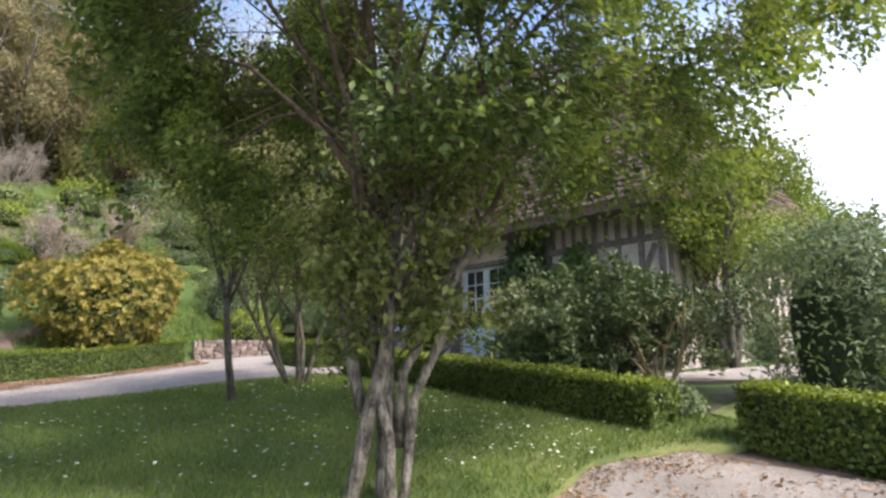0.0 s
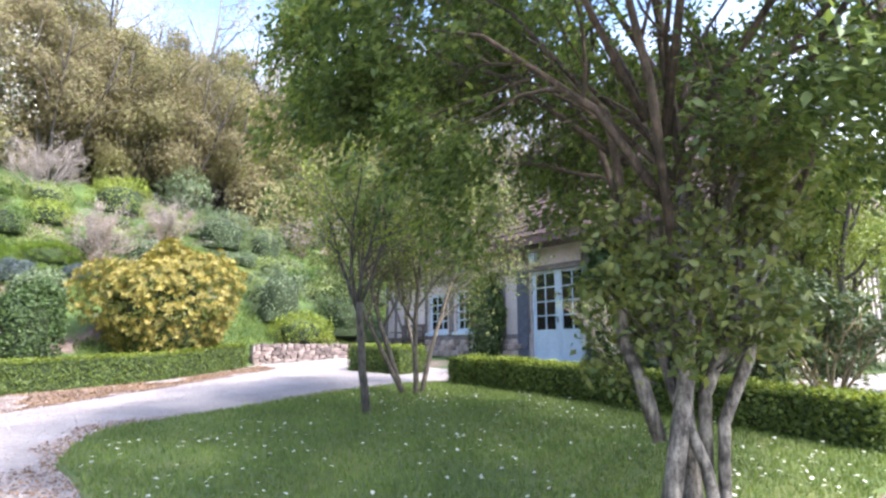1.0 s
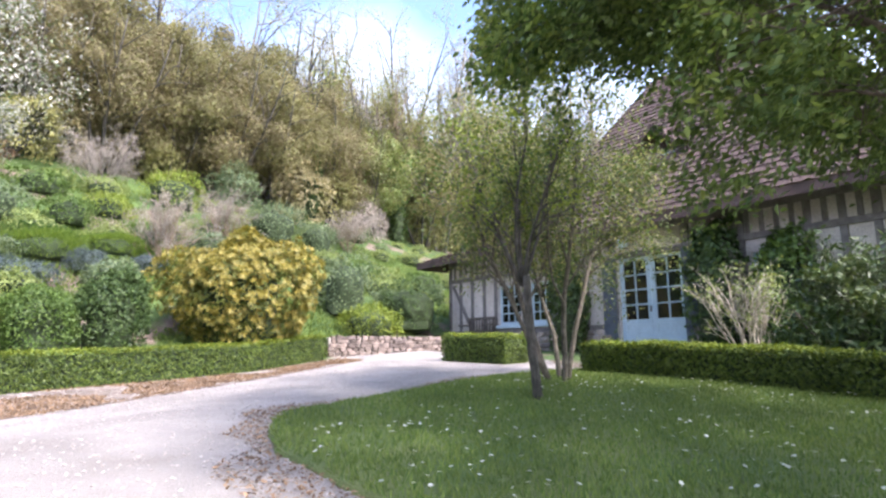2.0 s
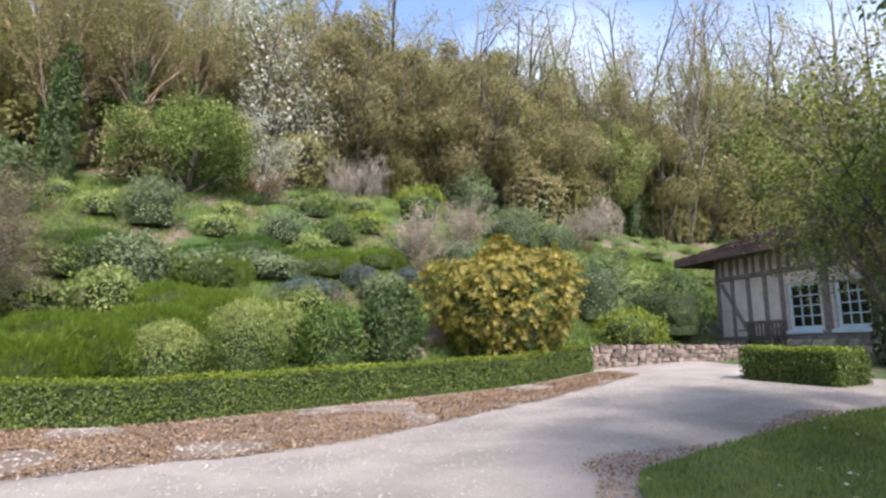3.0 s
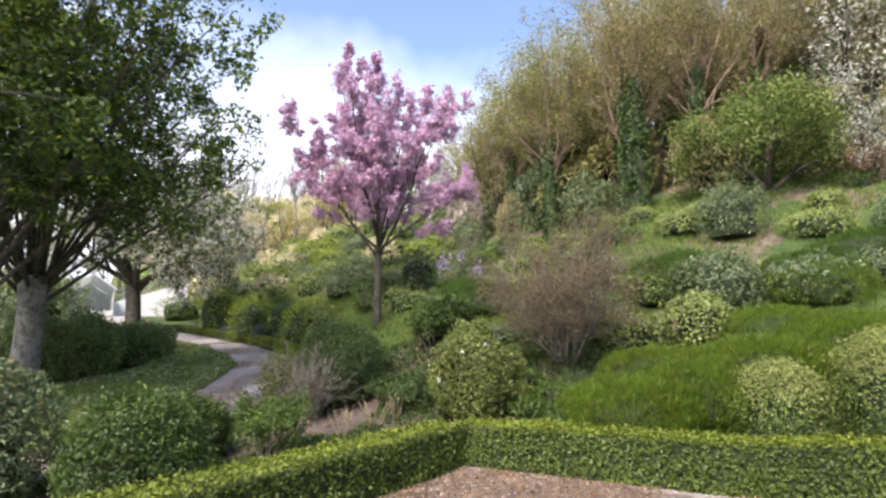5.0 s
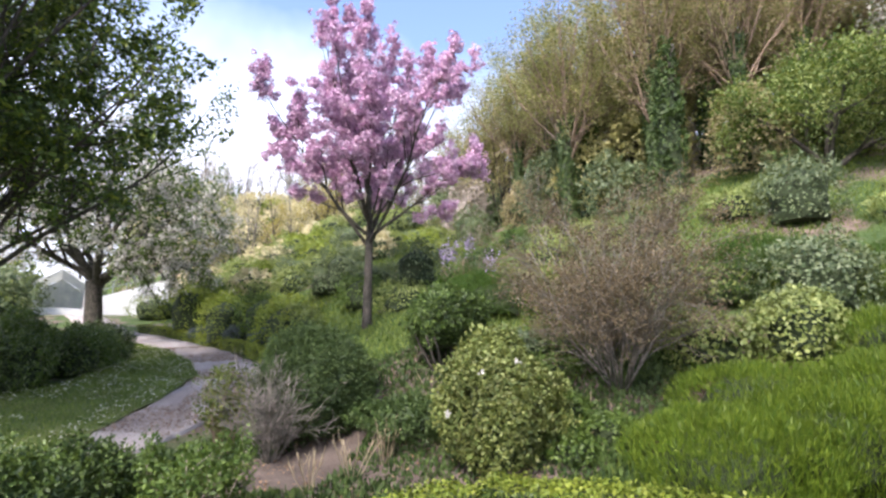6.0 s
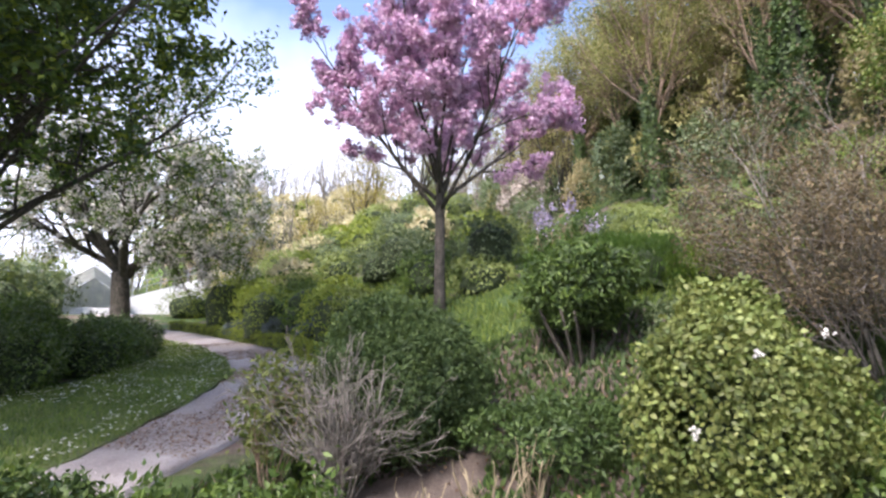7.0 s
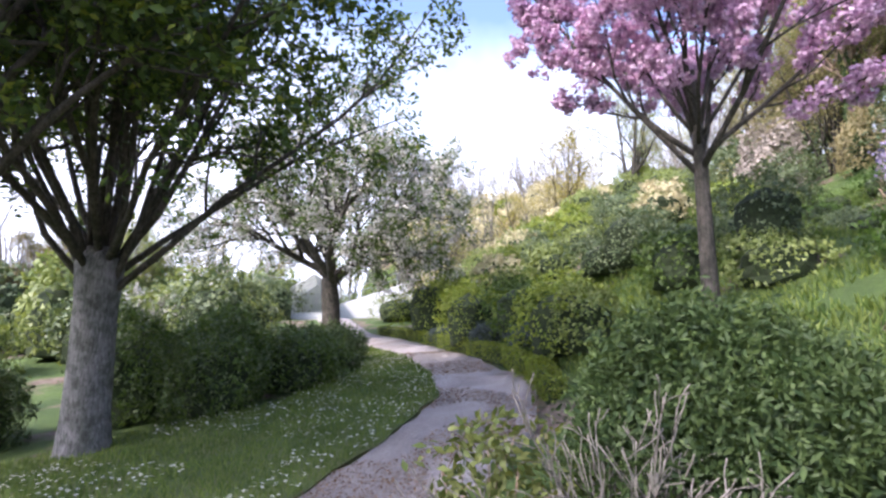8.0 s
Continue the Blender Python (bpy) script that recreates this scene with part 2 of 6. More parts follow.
def thing(name, at, label, category, group="", kind="", turn=0.0):
    e = new(name)
    e.empty_display_size = 0.2
    e.matrix_world = pose(*at, 0, 0, turn)
    return tagged(e, label, category, group, kind)


def part(name, data, parent, label="", kind=""):
    ob = new(name, data)
    ob.parent = parent
    return tagged(ob, label, kind=kind)


def box_bm(bm, lo, hi):
    vs = [bm.verts.new((x, y, z)) for z in (lo[2], hi[2]) for y in (lo[1], hi[1]) for x in (lo[0], hi[0])]
    for f in ((0, 2, 3, 1), (4, 5, 7, 6), (0, 1, 5, 4), (1, 3, 7, 5), (3, 2, 6, 7), (2, 0, 4, 6)):
        bm.faces.new([vs[i] for i in f])
    return vs


def box_mesh(name, lo, hi, mat, bevel=0.0):
    bm = bmesh.new()
    box_bm(bm, lo, hi)
    if bevel:
        bmesh.ops.bevel(bm, geom=bm.edges[:], offset=bevel, segments=1, affect="EDGES")
    me = bpy.data.meshes.new(name)
    bm.to_mesh(me)
    bm.free()
    me.materials.append(mat)
    return me


def unit(v):
    return v / np.maximum(np.linalg.norm(v, axis=-1, keepdims=True), 1e-9)


def leaves(name, pos, nrm, length, width, mat, rng, droop=0.0, axis=None, fine=False, chip=False):
    """Folded leaf blades at pos, facing nrm; one mesh."""
    n = len(pos)
    nrm = unit(nrm)
    a = rng.normal(size=(n, 3)) if axis is None else axis + rng.normal(size=(n, 3)) * 0.35
    a[:, 2] -= droop
    a = unit(a - (a * nrm).sum(1, keepdims=True) * nrm)
    b = np.cross(nrm, a)
    s = rng.uniform(0.7, 1.25, (n, 1))
    L, W = length * s, width * s
    me = bpy.data.meshes.new(name)
    if fine:   # a blade with shoulders, bent along its length
        shape = ((0, 0, 0), (0.22, 0.36, 0.10), (0.55, 0.46, 0.12), (1.0, 0, -0.22), (0.55, -0.46, 0.12), (0.22, -0.36, 0.10), (0.5, 0, 0.0))
        tri = [0, 6, 1, 1, 6, 2, 2, 6, 3, 3, 6, 4, 4, 6, 5, 5, 6, 0]
    elif chip:   # a far leaf
        shape = ((0, 0.42, 0), (0.2, -0.5, 0.1), (1.0, 0.1, 0))
        tri = [0, 1, 2]
    else:
        shape = ((0, 0, 0), (0.42, 0.5, 0.18), (1.0, 0, 0), (0.42, -0.5, 0.18))
        tri = [0, 2, 1, 0, 3, 2]
    k = len(shape)
    co = np.empty((n, k, 3))
    for i, (f, g, q) in enumerate(shape):
        co[:, i] = pos + a * L * f + b * W * g + nrm * W * q
    me.vertices.add(k * n)
    me.vertices.foreach_set("co", co.ravel())
    base = (np.arange(n) * k)[:, None]
    idx = (base + np.array(tri)[None]).ravel()
    me.loops.add(len(idx))
    me.loops.foreach_set("vertex_index", idx.astype(np.int32))
    me.polygons.add(len(idx) // 3)
    me.polygons.foreach_set("loop_start", np.arange(0, len(idx), 3, dtype=np.int32))
    me.materials.append(mat)
    me.update(calc_edges=True)
    return me


def tubes(name, lines, mat, sides=6):
    """Tapered limbs: each line is a list of (point, radius)."""
    verts, faces = [], []
    for line in lines:
        k0 = len(verts)
        pts = [Vector(p) for p, _ in line]
        for i, (p, r) in enumerate(line):
            d = (pts[min(i + 1, len(pts) - 1)] - pts[max(i - 1, 0)]).normalized()
            u = d.orthogonal().normalized() if i == 0 else (u - u.dot(d) * d).normalized()
            v = d.cross(u)
            for s in range(sides):
                a = 2 * math.pi * s / sides
                verts.append(pts[i] + (u * math.cos(a) + v * math.sin(a)) * r)
        for i in range(len(line) - 1):
            for s in range(sides):
                t = (s + 1) % sides
                faces.append((k0 + i * sides + s, k0 + i * sides + t, k0 + (i + 1) * sides + t, k0 + (i + 1) * sides + s))
        faces.append(tuple(k0 + (len(line) - 1) * sides + s for s in range(sides)))
        faces.append(tuple(k0 + s for s in reversed(range(sides))))
    return mesh_from(name, verts, faces, mat, True)


def branch_line(rng, p, d, length, r0, r1, n=5, wander=0.18, lift=0.0):
    line, p, d = [(Vector(p), r0)], Vector(p), Vector(d).normalized()
    for i in range(1, n + 1):
        d = (d + Vector(rng.normal(size=3) * wander) + Vector((0, 0, lift))).normalized()
        p = p + d * (length / n)
        line.append((p.copy(), r0 + (r1 - r0) * i / n))
    return line


def grow(rng, line, level, spec, lines, tips):
    """Side limbs of a limb, level by level; tips gathers the points that carry leaves."""
    lines.append(line)
    if level >= len(spec):
        tips.extend([tuple(q) for q, _ in line[2:]])
        return
    count, ratio, spread, start, lift = spec[level]
    total = sum((line[i + 1][0] - line[i][0]).length for i in range(len(line) - 1))
    for k in range(count):
        f = start + (1 - start) * (k + rng.uniform(0.1, 0.9)) / count
        i = min(int(f * (len(line) - 1)), len(line) - 2)
        w = f * (len(line) - 1) - i
        q = line[i][0].lerp(line[i + 1][0], w)
        r = line[i][1] * (1 - w) + line[i + 1][1] * w
        d = (line[i + 1][0] - line[i][0]).normalized()
        side = d.orthogonal().normalized()
        side = Matrix.Rotation(rng.uniform(0, 2 * math.pi), 3, d) @ side
        nd = d * math.cos(spread) + side * math.sin(spread)
        ln = total * ratio * rng.uniform(0.7, 1.2) * (1.15 - 0.5 * f)
        grow(rng, branch_line(rng, q, nd, ln, r * 0.62, max(r * 0.2, 0.003), 4, 0.2, lift), level + 1, spec, lines, tips)
    tips.append(tuple(line[-1][0]))


def scatter_on_tips(rng, tips, count, sigma):
    t = np.array(tips)
    pos = t[rng.integers(0, len(t), count)] + rng.normal(size=(count, 3)) * sigma
    nrm = rng.normal(size=(count, 3)) * 0.8 + np.array([0, 0, 0.7])
    return pos, nrm


def blob_points(rng, count, rx, ry, h, lump=0.22, low=0.0, shell=0.8, foot=0.8):
    """Points and outward normals over a lumpy bush that stands on z = 0."""
    f = rng.random(count) ** 0.85
    a = rng.uniform(0, 2 * math.pi, count)
    f = low + (1 - low) * f
    prof = np.where(f > 0.4, np.sqrt(np.maximum(0, 1 - ((f - 0.4) / 0.6) ** 2)), foot + (1 - foot) * f / 0.4)
    top = rng.random(count) < 0.35
    prof = np.where(top, np.sqrt(rng.random(count)) * 0.95, prof)
    f = np.where(top, 0.4 + 0.6 * np.sqrt(np.maximum(0, 1 - prof ** 2)), f)
    d = unit(np.stack([np.cos(a) * prof, np.sin(a) * prof, (f - 0.4) * 1.2], 1) + 1e-6)
    k = unit(rng.normal(size=(18, 3)) + np.array([0, 0, 0.35]))
    amp = rng.uniform(0.3, 1.1, 18)
    s = (np.exp((d @ k.T - 1) * 14) * amp).sum(1)
    g = np.clip(1 + lump * (s - s.mean()), 0.72, 1.16)
    rad = g * rng.uniform(shell, 1.04, count)
    pos = np.stack([np.cos(a) * prof * rx * rad, np.sin(a) * prof * ry * rad, (0.35 + (f - 0.35) * rad) * h], 1)
    pos[:, 2] = np.maximum(pos[:, 2], 0.01)
    nrm = d + rng.normal(size=(count, 3)) * 0.5 + np.array([0, 0, 0.15])
    return pos, nrm


def shoots(rng, pos, nrm, share, reach):
    """Moves a share of the leaves onto short shoots that stick out of the bush."""
    n = len(pos)
    m = int(n * share)
    if not m:
        return pos, nrm
    k = max(1, m // 9)
    root = rng.integers(0, n, k)
    d = unit(unit(nrm[root]) + np.array([0, 0, 0.5]) + rng.normal(size=(k, 3)) * 0.3)
    ln = reach * rng.uniform(0.2, 1.0, k) ** 1.3
    pick = rng.permutation(n)[:m]
    s = rng.integers(0, k, m)
    pos, nrm = pos.copy(), nrm.copy()
    base = pos[root].copy()
    pos[pick] = base[s] + d[s] * (ln[s] * rng.random(m))[:, None] + rng.normal(size=(m, 3)) * 0.012
    nrm[pick] = np.cross(d[s], rng.normal(size=(m, 3))) + np.array([0, 0, 0.3])
    pos[:, 2] = np.maximum(pos[:, 2], 0.01)
    return pos, nrm


def billow_points(rng, count, r, h, clumps=22, size=0.36):
    """Leaves over a big bush made of many rounded heads."""
    d = unit(rng.normal(size=(clumps, 3)) * np.array([1, 1, 0.9]) + np.array([0, 0, 0.25]))
    centre = d * np.array([r, r, h * 0.5]) * rng.uniform(0.45, 0.95, (clumps, 1)) * (1 - size * 0.6) + np.array([0, 0, h * 0.5])
    rad = r * size * rng.uniform(0.7, 1.3, clumps)
    k = rng.integers(0, clumps, count)
    n = unit(rng.normal(size=(count, 3)) + d[k] * 0.7 + np.array([0, 0, 0.3]))
    pos = centre[k] + n * rad[k][:, None] * rng.uniform(0.45, 1.16, (count, 1))
    pos[:, 2] = np.maximum(pos[:, 2], 0.02)
    return pos, n + rng.normal(size=(count, 3)) * 0.5


def rosettes(rng, pos, nrm, each, tilt=0.45):
    """Spreads leaves in whorls: each place becomes a ring of leaves round its outward direction."""
    n = len(pos)
    d = unit(nrm)
    side = unit(np.cross(d, rng.normal(size=(n, 3))))
    other = np.cross(d, side)
    P, N, A = [], [], []
    for k in range(each):
        a = 2 * math.pi * (k + rng.uniform(-0.2, 0.2, n)) / each
        out = side * np.cos(a)[:, None] + other * np.sin(a)[:, None]
        P.append(pos + out * 0.008)
        A.append(out + d * tilt)
        N.append(d - out * tilt)
    return np.concatenate(P), np.concatenate(N), np.concatenate(A)


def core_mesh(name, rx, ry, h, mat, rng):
    """A solid blob that fills a bush, smaller than its leaves, coloured dark as inner shade."""
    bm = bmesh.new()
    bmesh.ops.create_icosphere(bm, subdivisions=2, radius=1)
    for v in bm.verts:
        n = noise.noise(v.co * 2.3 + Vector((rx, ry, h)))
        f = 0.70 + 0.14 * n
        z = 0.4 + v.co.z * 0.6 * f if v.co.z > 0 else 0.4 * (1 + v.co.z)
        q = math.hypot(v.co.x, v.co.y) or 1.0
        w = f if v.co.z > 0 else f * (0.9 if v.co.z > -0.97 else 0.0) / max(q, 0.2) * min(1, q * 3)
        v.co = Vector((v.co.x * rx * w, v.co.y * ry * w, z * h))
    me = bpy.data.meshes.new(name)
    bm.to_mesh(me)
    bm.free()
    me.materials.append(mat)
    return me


def shrub(name, label, x, y, r, h, mat, leaf=(0.06, 0.035), count=3000, ry=None, lump=0.22, core=True, group="", category="shrub", sink=0.05, accent=None, fine=False, foot=0.8, ragged=0.3, top=None, chip=False, upright=0.0):
    ry = ry or r
    e = thing(name, (x, y, height(x, y) - sink), label, category, group)
    extra = accent[1] if accent else 0
    pos, nrm = blob_points(RNG, count + extra, r, ry, h, lump, 0.0, 0.8, foot)
    pos, nrm = shoots(RNG, pos, nrm, ragged, min(r, h) * 0.22)
    if top:
        up = pos[:, 2] > h * (0.5 + 0.22 * RNG.normal(size=len(pos)))
        part("tip_growth", leaves("tip_growth", pos[up] * 1.01, nrm[up], leaf[0], leaf[1], top, RNG, 0.0, None, fine), e, "pale young growth on top", "stuff")
        pos, nrm = pos[~up], nrm[~up]
    ax = unit(nrm[extra:]) * 0.5 + np.array([0, 0, upright]) if upright else None
    nr = np.cross(ax, RNG.normal(size=ax.shape)) if upright else nrm[extra:]
    part("foliage", leaves("foliage", pos[extra:], nr, leaf[0], leaf[1], mat, RNG, 0.3 if fine else 0.0, ax, fine, chip), e)
    if core:
        part("heart", core_mesh("heart", r * (0.5 + 0.5 * foot), ry * (0.5 + 0.5 * foot), h, M_INNER_SHADE, RNG), e, "solid filler inside the shrub, coloured dark as inner shade")
    if accent:
        p2 = pos[:extra] * 1.03
        part(accent[2], leaves(accent[2], p2, nrm[:extra], accent[3], accent[3] * (accent[4] if len(accent) > 4 else 0.7), accent[0], RNG, 0.2, None, fine), e, kind="stuff")
    return e


def bare_shrub(name, label, x, y, r, h, mat_stem, mat_bud, stems=16, buds=2500, bud=(0.04, 0.025), spread=0.5, spec=((4, 0.5, 0.5, 0.25, 0.05), (4, 0.5, 0.5, 0.2, 0.05)), group="", r0=0.018, split=False):
    e = thing(name, (x, y, height(x, y) - 0.03), label, "shrub", group)
    lines, tips = [], []
    for k in range(stems):
        a = 2 * math.pi * (k + RNG.uniform(-0.4, 0.4)) / stems
        t = spread * RNG.uniform(0.25, 1.0)
        d = (math.cos(a) * math.sin(t), math.sin(a) * math.sin(t), math.cos(t))
        b = (math.cos(a) * 0.06 * r, math.sin(a) * 0.06 * r, 0)
        k0 = len(lines)
        grow(RNG, branch_line(RNG, b, d, h * RNG.uniform(0.6, 0.8), r0 * RNG.uniform(0.6, 1.1), 0.006, 5, 0.1), 0, spec, lines, tips)
        if split:   # each stem with its own side shoots
            part("stem", tubes("stem", lines[k0:], mat_stem, 5), e)
    if split:
        lines = []
    main = [ln for ln in lines if ln[0][1] > r0 * 0.5]
    if main:
        part("branchwork", tubes("branchwork", main, mat_stem, 5), e)
    if lines:
        part("twig_growth", tubes("twig_growth", [ln for ln in lines if ln[0][1] <= r0 * 0.5], mat_stem, 3), e, kind="stuff")
    if buds:
        p, n = scatter_on_tips(RNG, tips, buds, 0.05)
        p[:, 2] = np.maximum(p[:, 2], 0.02)
        part("foliage", leaves("foliage", p, n, bud[0], bud[1], mat_bud, RNG), e)
    return e


def tree(name, label, at, stems, spec, leaf_mats, leaf=(0.08, 0.05), count=8000, sigma=0.12, bark=None, group="", category="tree", sides=7, seed=1, droop=0.2, bare=0, leaf_from=-9.0, thin=0.0, chip=False, limb_bark=None, puff=0, ball=0.05):
    """The first bare stems carry no limbs. stems: (offset, direction, length, r0, r1, wander, lift) for each. leaf_mats: (name, material, share)."""
    rng = np.random.default_rng(seed)
    e = thing(name, at, label, category, group)
    lines, tips = [], []
    for k, (off, d, ln, r0, r1, wander, lift) in enumerate(stems):
        if isinstance(off, list):   # a stem laid by hand
            lines.append(off)
            continue
        if k < bare:
            lines.append(branch_line(rng, off, d, ln, r0, r1, 7, wander, lift))
            continue
        grow(rng, branch_line(rng, off, d, ln, r0, r1, 7, wander, lift), 0, spec, lines, tips)
    if bare:
        part("trunk", tubes("trunk", lines[:bare], bark or M_BARK, max(sides, 10)), e)
    part("branchwork" if bare else "trunk", tubes("branchwork", [ln for ln in lines[bare:] if ln[0][1] > thin], limb_bark or bark or M_BARK, sides), e)
    tips = [t for t in tips if t[2] > leaf_from]
    for nm, mat, share in leaf_mats:
        p, n = scatter_on_tips(rng, tips, int(count * share) // max(puff, 1), sigma)
        if puff:   # petals or leaves in round bunches
            n = unit(rng.normal(size=(len(p) * puff, 3)))
            p = np.repeat(p, puff, 0) + n * ball * rng.uniform(0.5, 1.0, (len(n), 1))
        part(nm, leaves(nm, p, n, leaf[0], leaf[1], mat, rng, droop, chip=chip), e)
    return e

# ---- ground ----
from mathutils import geometry


def ground_mat():
    m, nt, b = node_mat("hill_turf")
    grass = ramp_between(nt, noise_tex(nt, 0.9, 6, 0.6), (0.035, 0.075, 0.012), (0.11, 0.17, 0.035), 0.3, 0.7)
    soil = ramp_between(nt, noise_tex(nt, 5, 5), (0.12, 0.085, 0.06), (0.26, 0.20, 0.16), 0.3, 0.7)
    col = mix_color(nt, ramp_between(nt, noise_tex(nt, 0.55, 4), (0, 0, 0), (1, 1, 1), 0.53, 0.6), grass, soil)
    g = noise_tex(nt, 30, 4, 0.7)
    col = mix_color(nt, 1.0, col, ramp_between(nt, g, (0.6, 0.6, 0.6), (1.25, 1.25, 1.25), 0.3, 0.7), "MULTIPLY")
    nt.links.new(col, b.inputs["Base Color"])
    b.inputs["Roughness"].default_value = 0.95
    bump(nt, b, g, 0.9, 0.06)
    return m


M_GROUND = ground_mat()
M_LAWN = plain_mat("lawn_turf", (0.08, 0.135, 0.03), (0.20, 0.22, 0.072), 1.6, 0.95, 70, 0.03, 0.8)
M_GRAVEL = plain_mat("pale_gravel", (0.255, 0.23, 0.21), (0.40, 0.365, 0.335), 1.1, 0.95, 130, 0.012, 0.9, (0.62, 0.60, 0.58))
M_PATH = plain_mat("path_gravel", (0.30, 0.265, 0.245), (0.47, 0.435, 0.415), 1.5, 0.95, 110, 0.012, 0.9, (0.6, 0.58, 0.56))
M_SOIL = plain_mat("bed_soil", (0.07, 0.053, 0.042), (0.155, 0.122, 0.10), 3, 0.95, 60, 0.03, 0.9)
M_LITTER_GROUND = plain_mat("leaf_litter", (0.125, 0.09, 0.066), (0.30, 0.245, 0.20), 2.2, 0.95, 60, 0.02, 0.9, (0.4, 0.36, 0.33))


def spaced(lo, hi, fine_lo, fine_hi, step, grow_by=1.25):
    xs = list(np.arange(fine_lo, fine_hi + 1e-6, step))
    for sign, edge in ((1, hi), (-1, lo)):
        x, s = (xs[-1] if sign > 0 else xs[0]), step
        while (x - edge) * sign < 0:
            s *= grow_by
            x += sign * s
            xs.append(x)
    return sorted(xs)


gx, gy = spaced(-900, 900, -34, 8, 0.5), spaced(-900, 900, -10, 30, 0.5)
gv = [(x, y, height(x, y) + (0.10 * noise.noise(Vector((x * 0.7, y * 0.7, 0))) + 0.25 * noise.noise(Vector((x * 0.16, y * 0.16, 3)))) * smooth(0.5, 5, foot_distance(x, y))) for y in gy for x in gx]
W = len(gx)
gf = [(j * W + i, j * W + i + 1, (j + 1) * W + i + 1, (j + 1) * W + i) for j in range(len(gy) - 1) for i in range(W - 1)]
tagged(new("ground", mesh_from("ground", gv, gf, M_GROUND, True)), "rising hillside ground of rough grass and bare soil", "ground", kind="structure")


def wavy(poly, step=0.25, amp=0.05, seed=0.0):
    out = []
    for (ax, ay), (bx, by) in zip(poly, poly[1:] + poly[:1]):
        n = max(1, int(math.hypot(bx - ax, by - ay) / step))
        for k in range(n):
            x, y = ax + (bx - ax) * k / n, ay + (by - ay) * k / n
            out.append((x + amp * noise.noise(Vector((x * 2.1, y * 2.1, seed))), y + amp * noise.noise(Vector((x * 2.1, y * 2.1, seed + 9)))))
    return out


def inside(poly, x, y):
    c = False
    for (ax, ay), (bx, by) in zip(poly, poly[1:] + poly[:1]):
        if (ay > y) != (by > y) and x < (bx - ax) * (y - ay) / (by - ay) + ax:
            c = not c
    return c


def rounded(poly, times=2):
    for _ in range(times):
        out = []
        for (ax, ay), (bx, by) in zip(poly, poly[1:] + poly[:1]):
            out += [(ax * 0.75 + bx * 0.25, ay * 0.75 + by * 0.25), (ax * 0.25 + bx * 0.75, ay * 0.25 + by * 0.75)]
        poly = out
    return poly


def draped(name, poly, lift, mat, label, category, step=0.4, amp=0.05, mound=0.0, kind="structure", rim_lift=None):
    """A sheet laid on the land inside poly, with an edge that goes down into it."""
    ring = wavy(poly, step * 0.6, amp, lift * 50)
    pts = list(ring)
    xs, ys = [p[0] for p in ring], [p[1] for p in ring]
    x = min(xs)
    while x < max(xs):
        y = min(ys)
        while y < max(ys):
            if inside(ring, x, y):
                pts.append((x, y))
            y += step
        x += step
    n = len(ring)
    res = geometry.delaunay_2d_cdt([Vector(p) for p in pts], [(i, (i + 1) % n) for i in range(n)], [], 1, 1e-4)
    co, faces = res[0], res[2]
    verts = []
    for v in co:
        verts.append((v.x, v.y, height(v.x, v.y) + lift + mound * noise.noise(Vector((v.x * 1.3, v.y * 1.3, 5)))))
    faces = [tuple(f) for f in faces]
    k0 = len(verts)
    ring_top = [min(range(len(co)), key=lambda i: (co[i].x - p[0]) ** 2 + (co[i].y - p[1]) ** 2) for p in ring]
    if rim_lift is not None:
        for i, p in zip(ring_top, ring):
            verts[i] = (verts[i][0], verts[i][1], height(p[0], p[1]) + rim_lift)
    for p in ring:
        verts.append((p[0], p[1], height(p[0], p[1]) - 0.08))
    for i in range(n):
        j = (i + 1) % n
        faces.append((ring_top[i], ring_top[j], k0 + j, k0 + i))
    ob = new(name, mesh_from(name, verts, faces, mat, True))
    return tagged(ob, label, category, kind=kind), ring


COURT = [(-7.0, 15.0), (-12.7, 4.1), (-6.4, -1.6), (-4, -7), (5, -7), (6.5, 3.0), (2.3, 5.6), (-1.8, 10.3), (-2.3, 13.2), (-5.2, 17.0)]
draped("gravel_drive", COURT, 0.02, M_GRAVEL, "pale pinkish gravel drive in front of the house", "drive", 0.3, 0.08)
LAWN = rounded([(-4.8, 5.75), (-4.2, 7.4), (-3.4, 9.0), (-2.5, 10.2), (-1.75, 10.25), (-0.5, 8.95), (1.95, 6.7), (2.5, 7.2), (3.0, 6.3), (2.5, 6.0), (1.7, 5.85), (1.1, 5.45), (0.75, 4.6), (0.3, 3.4), (-1.2, 3.2), (-3.2, 4.3)])
_, LAWN_RING = draped("lawn", LAWN, 0.06, M_LAWN, "mown lawn island dotted with daisies", "lawn", 0.3, 0.07, 0.02)
STRIP = [(-6.7, 14.4), (-12.35, 4.15), (-10.2, 2.1), (-8.9, 2.4), (-8.4, 4.5), (-7.5, 7.2), (-6.5, 10.4), (-5.9, 13.4)]
draped("leaf_litter_strip", STRIP, 0.036, M_LITTER_GROUND, "strip of fallen brown leaves along the clipped hedge", "leaf litter", 0.22, 0.25, rim_lift=0.006)
PATH_L = [(-11.5, -3.2), (-14, -1.6), (-16.2, -0.75), (-18.5, -0.55), (-20.5, -0.6), (-22.2, -1.3), (-24.5, -2.7), (-27, -4.9), (-30, -7.4), (-36, -11.5)]
PATH_R = [(-36, -9.9), (-30, -6.0), (-28, -4.15), (-26, -2.6), (-24.2, -1.2), (-22.3, -0.1), (-20.6, 0.75), (-19, 1.0), (-17.3, 0.8), (-15.6, 0.3), (-14, -0.35), (-11.5, -1.9)]
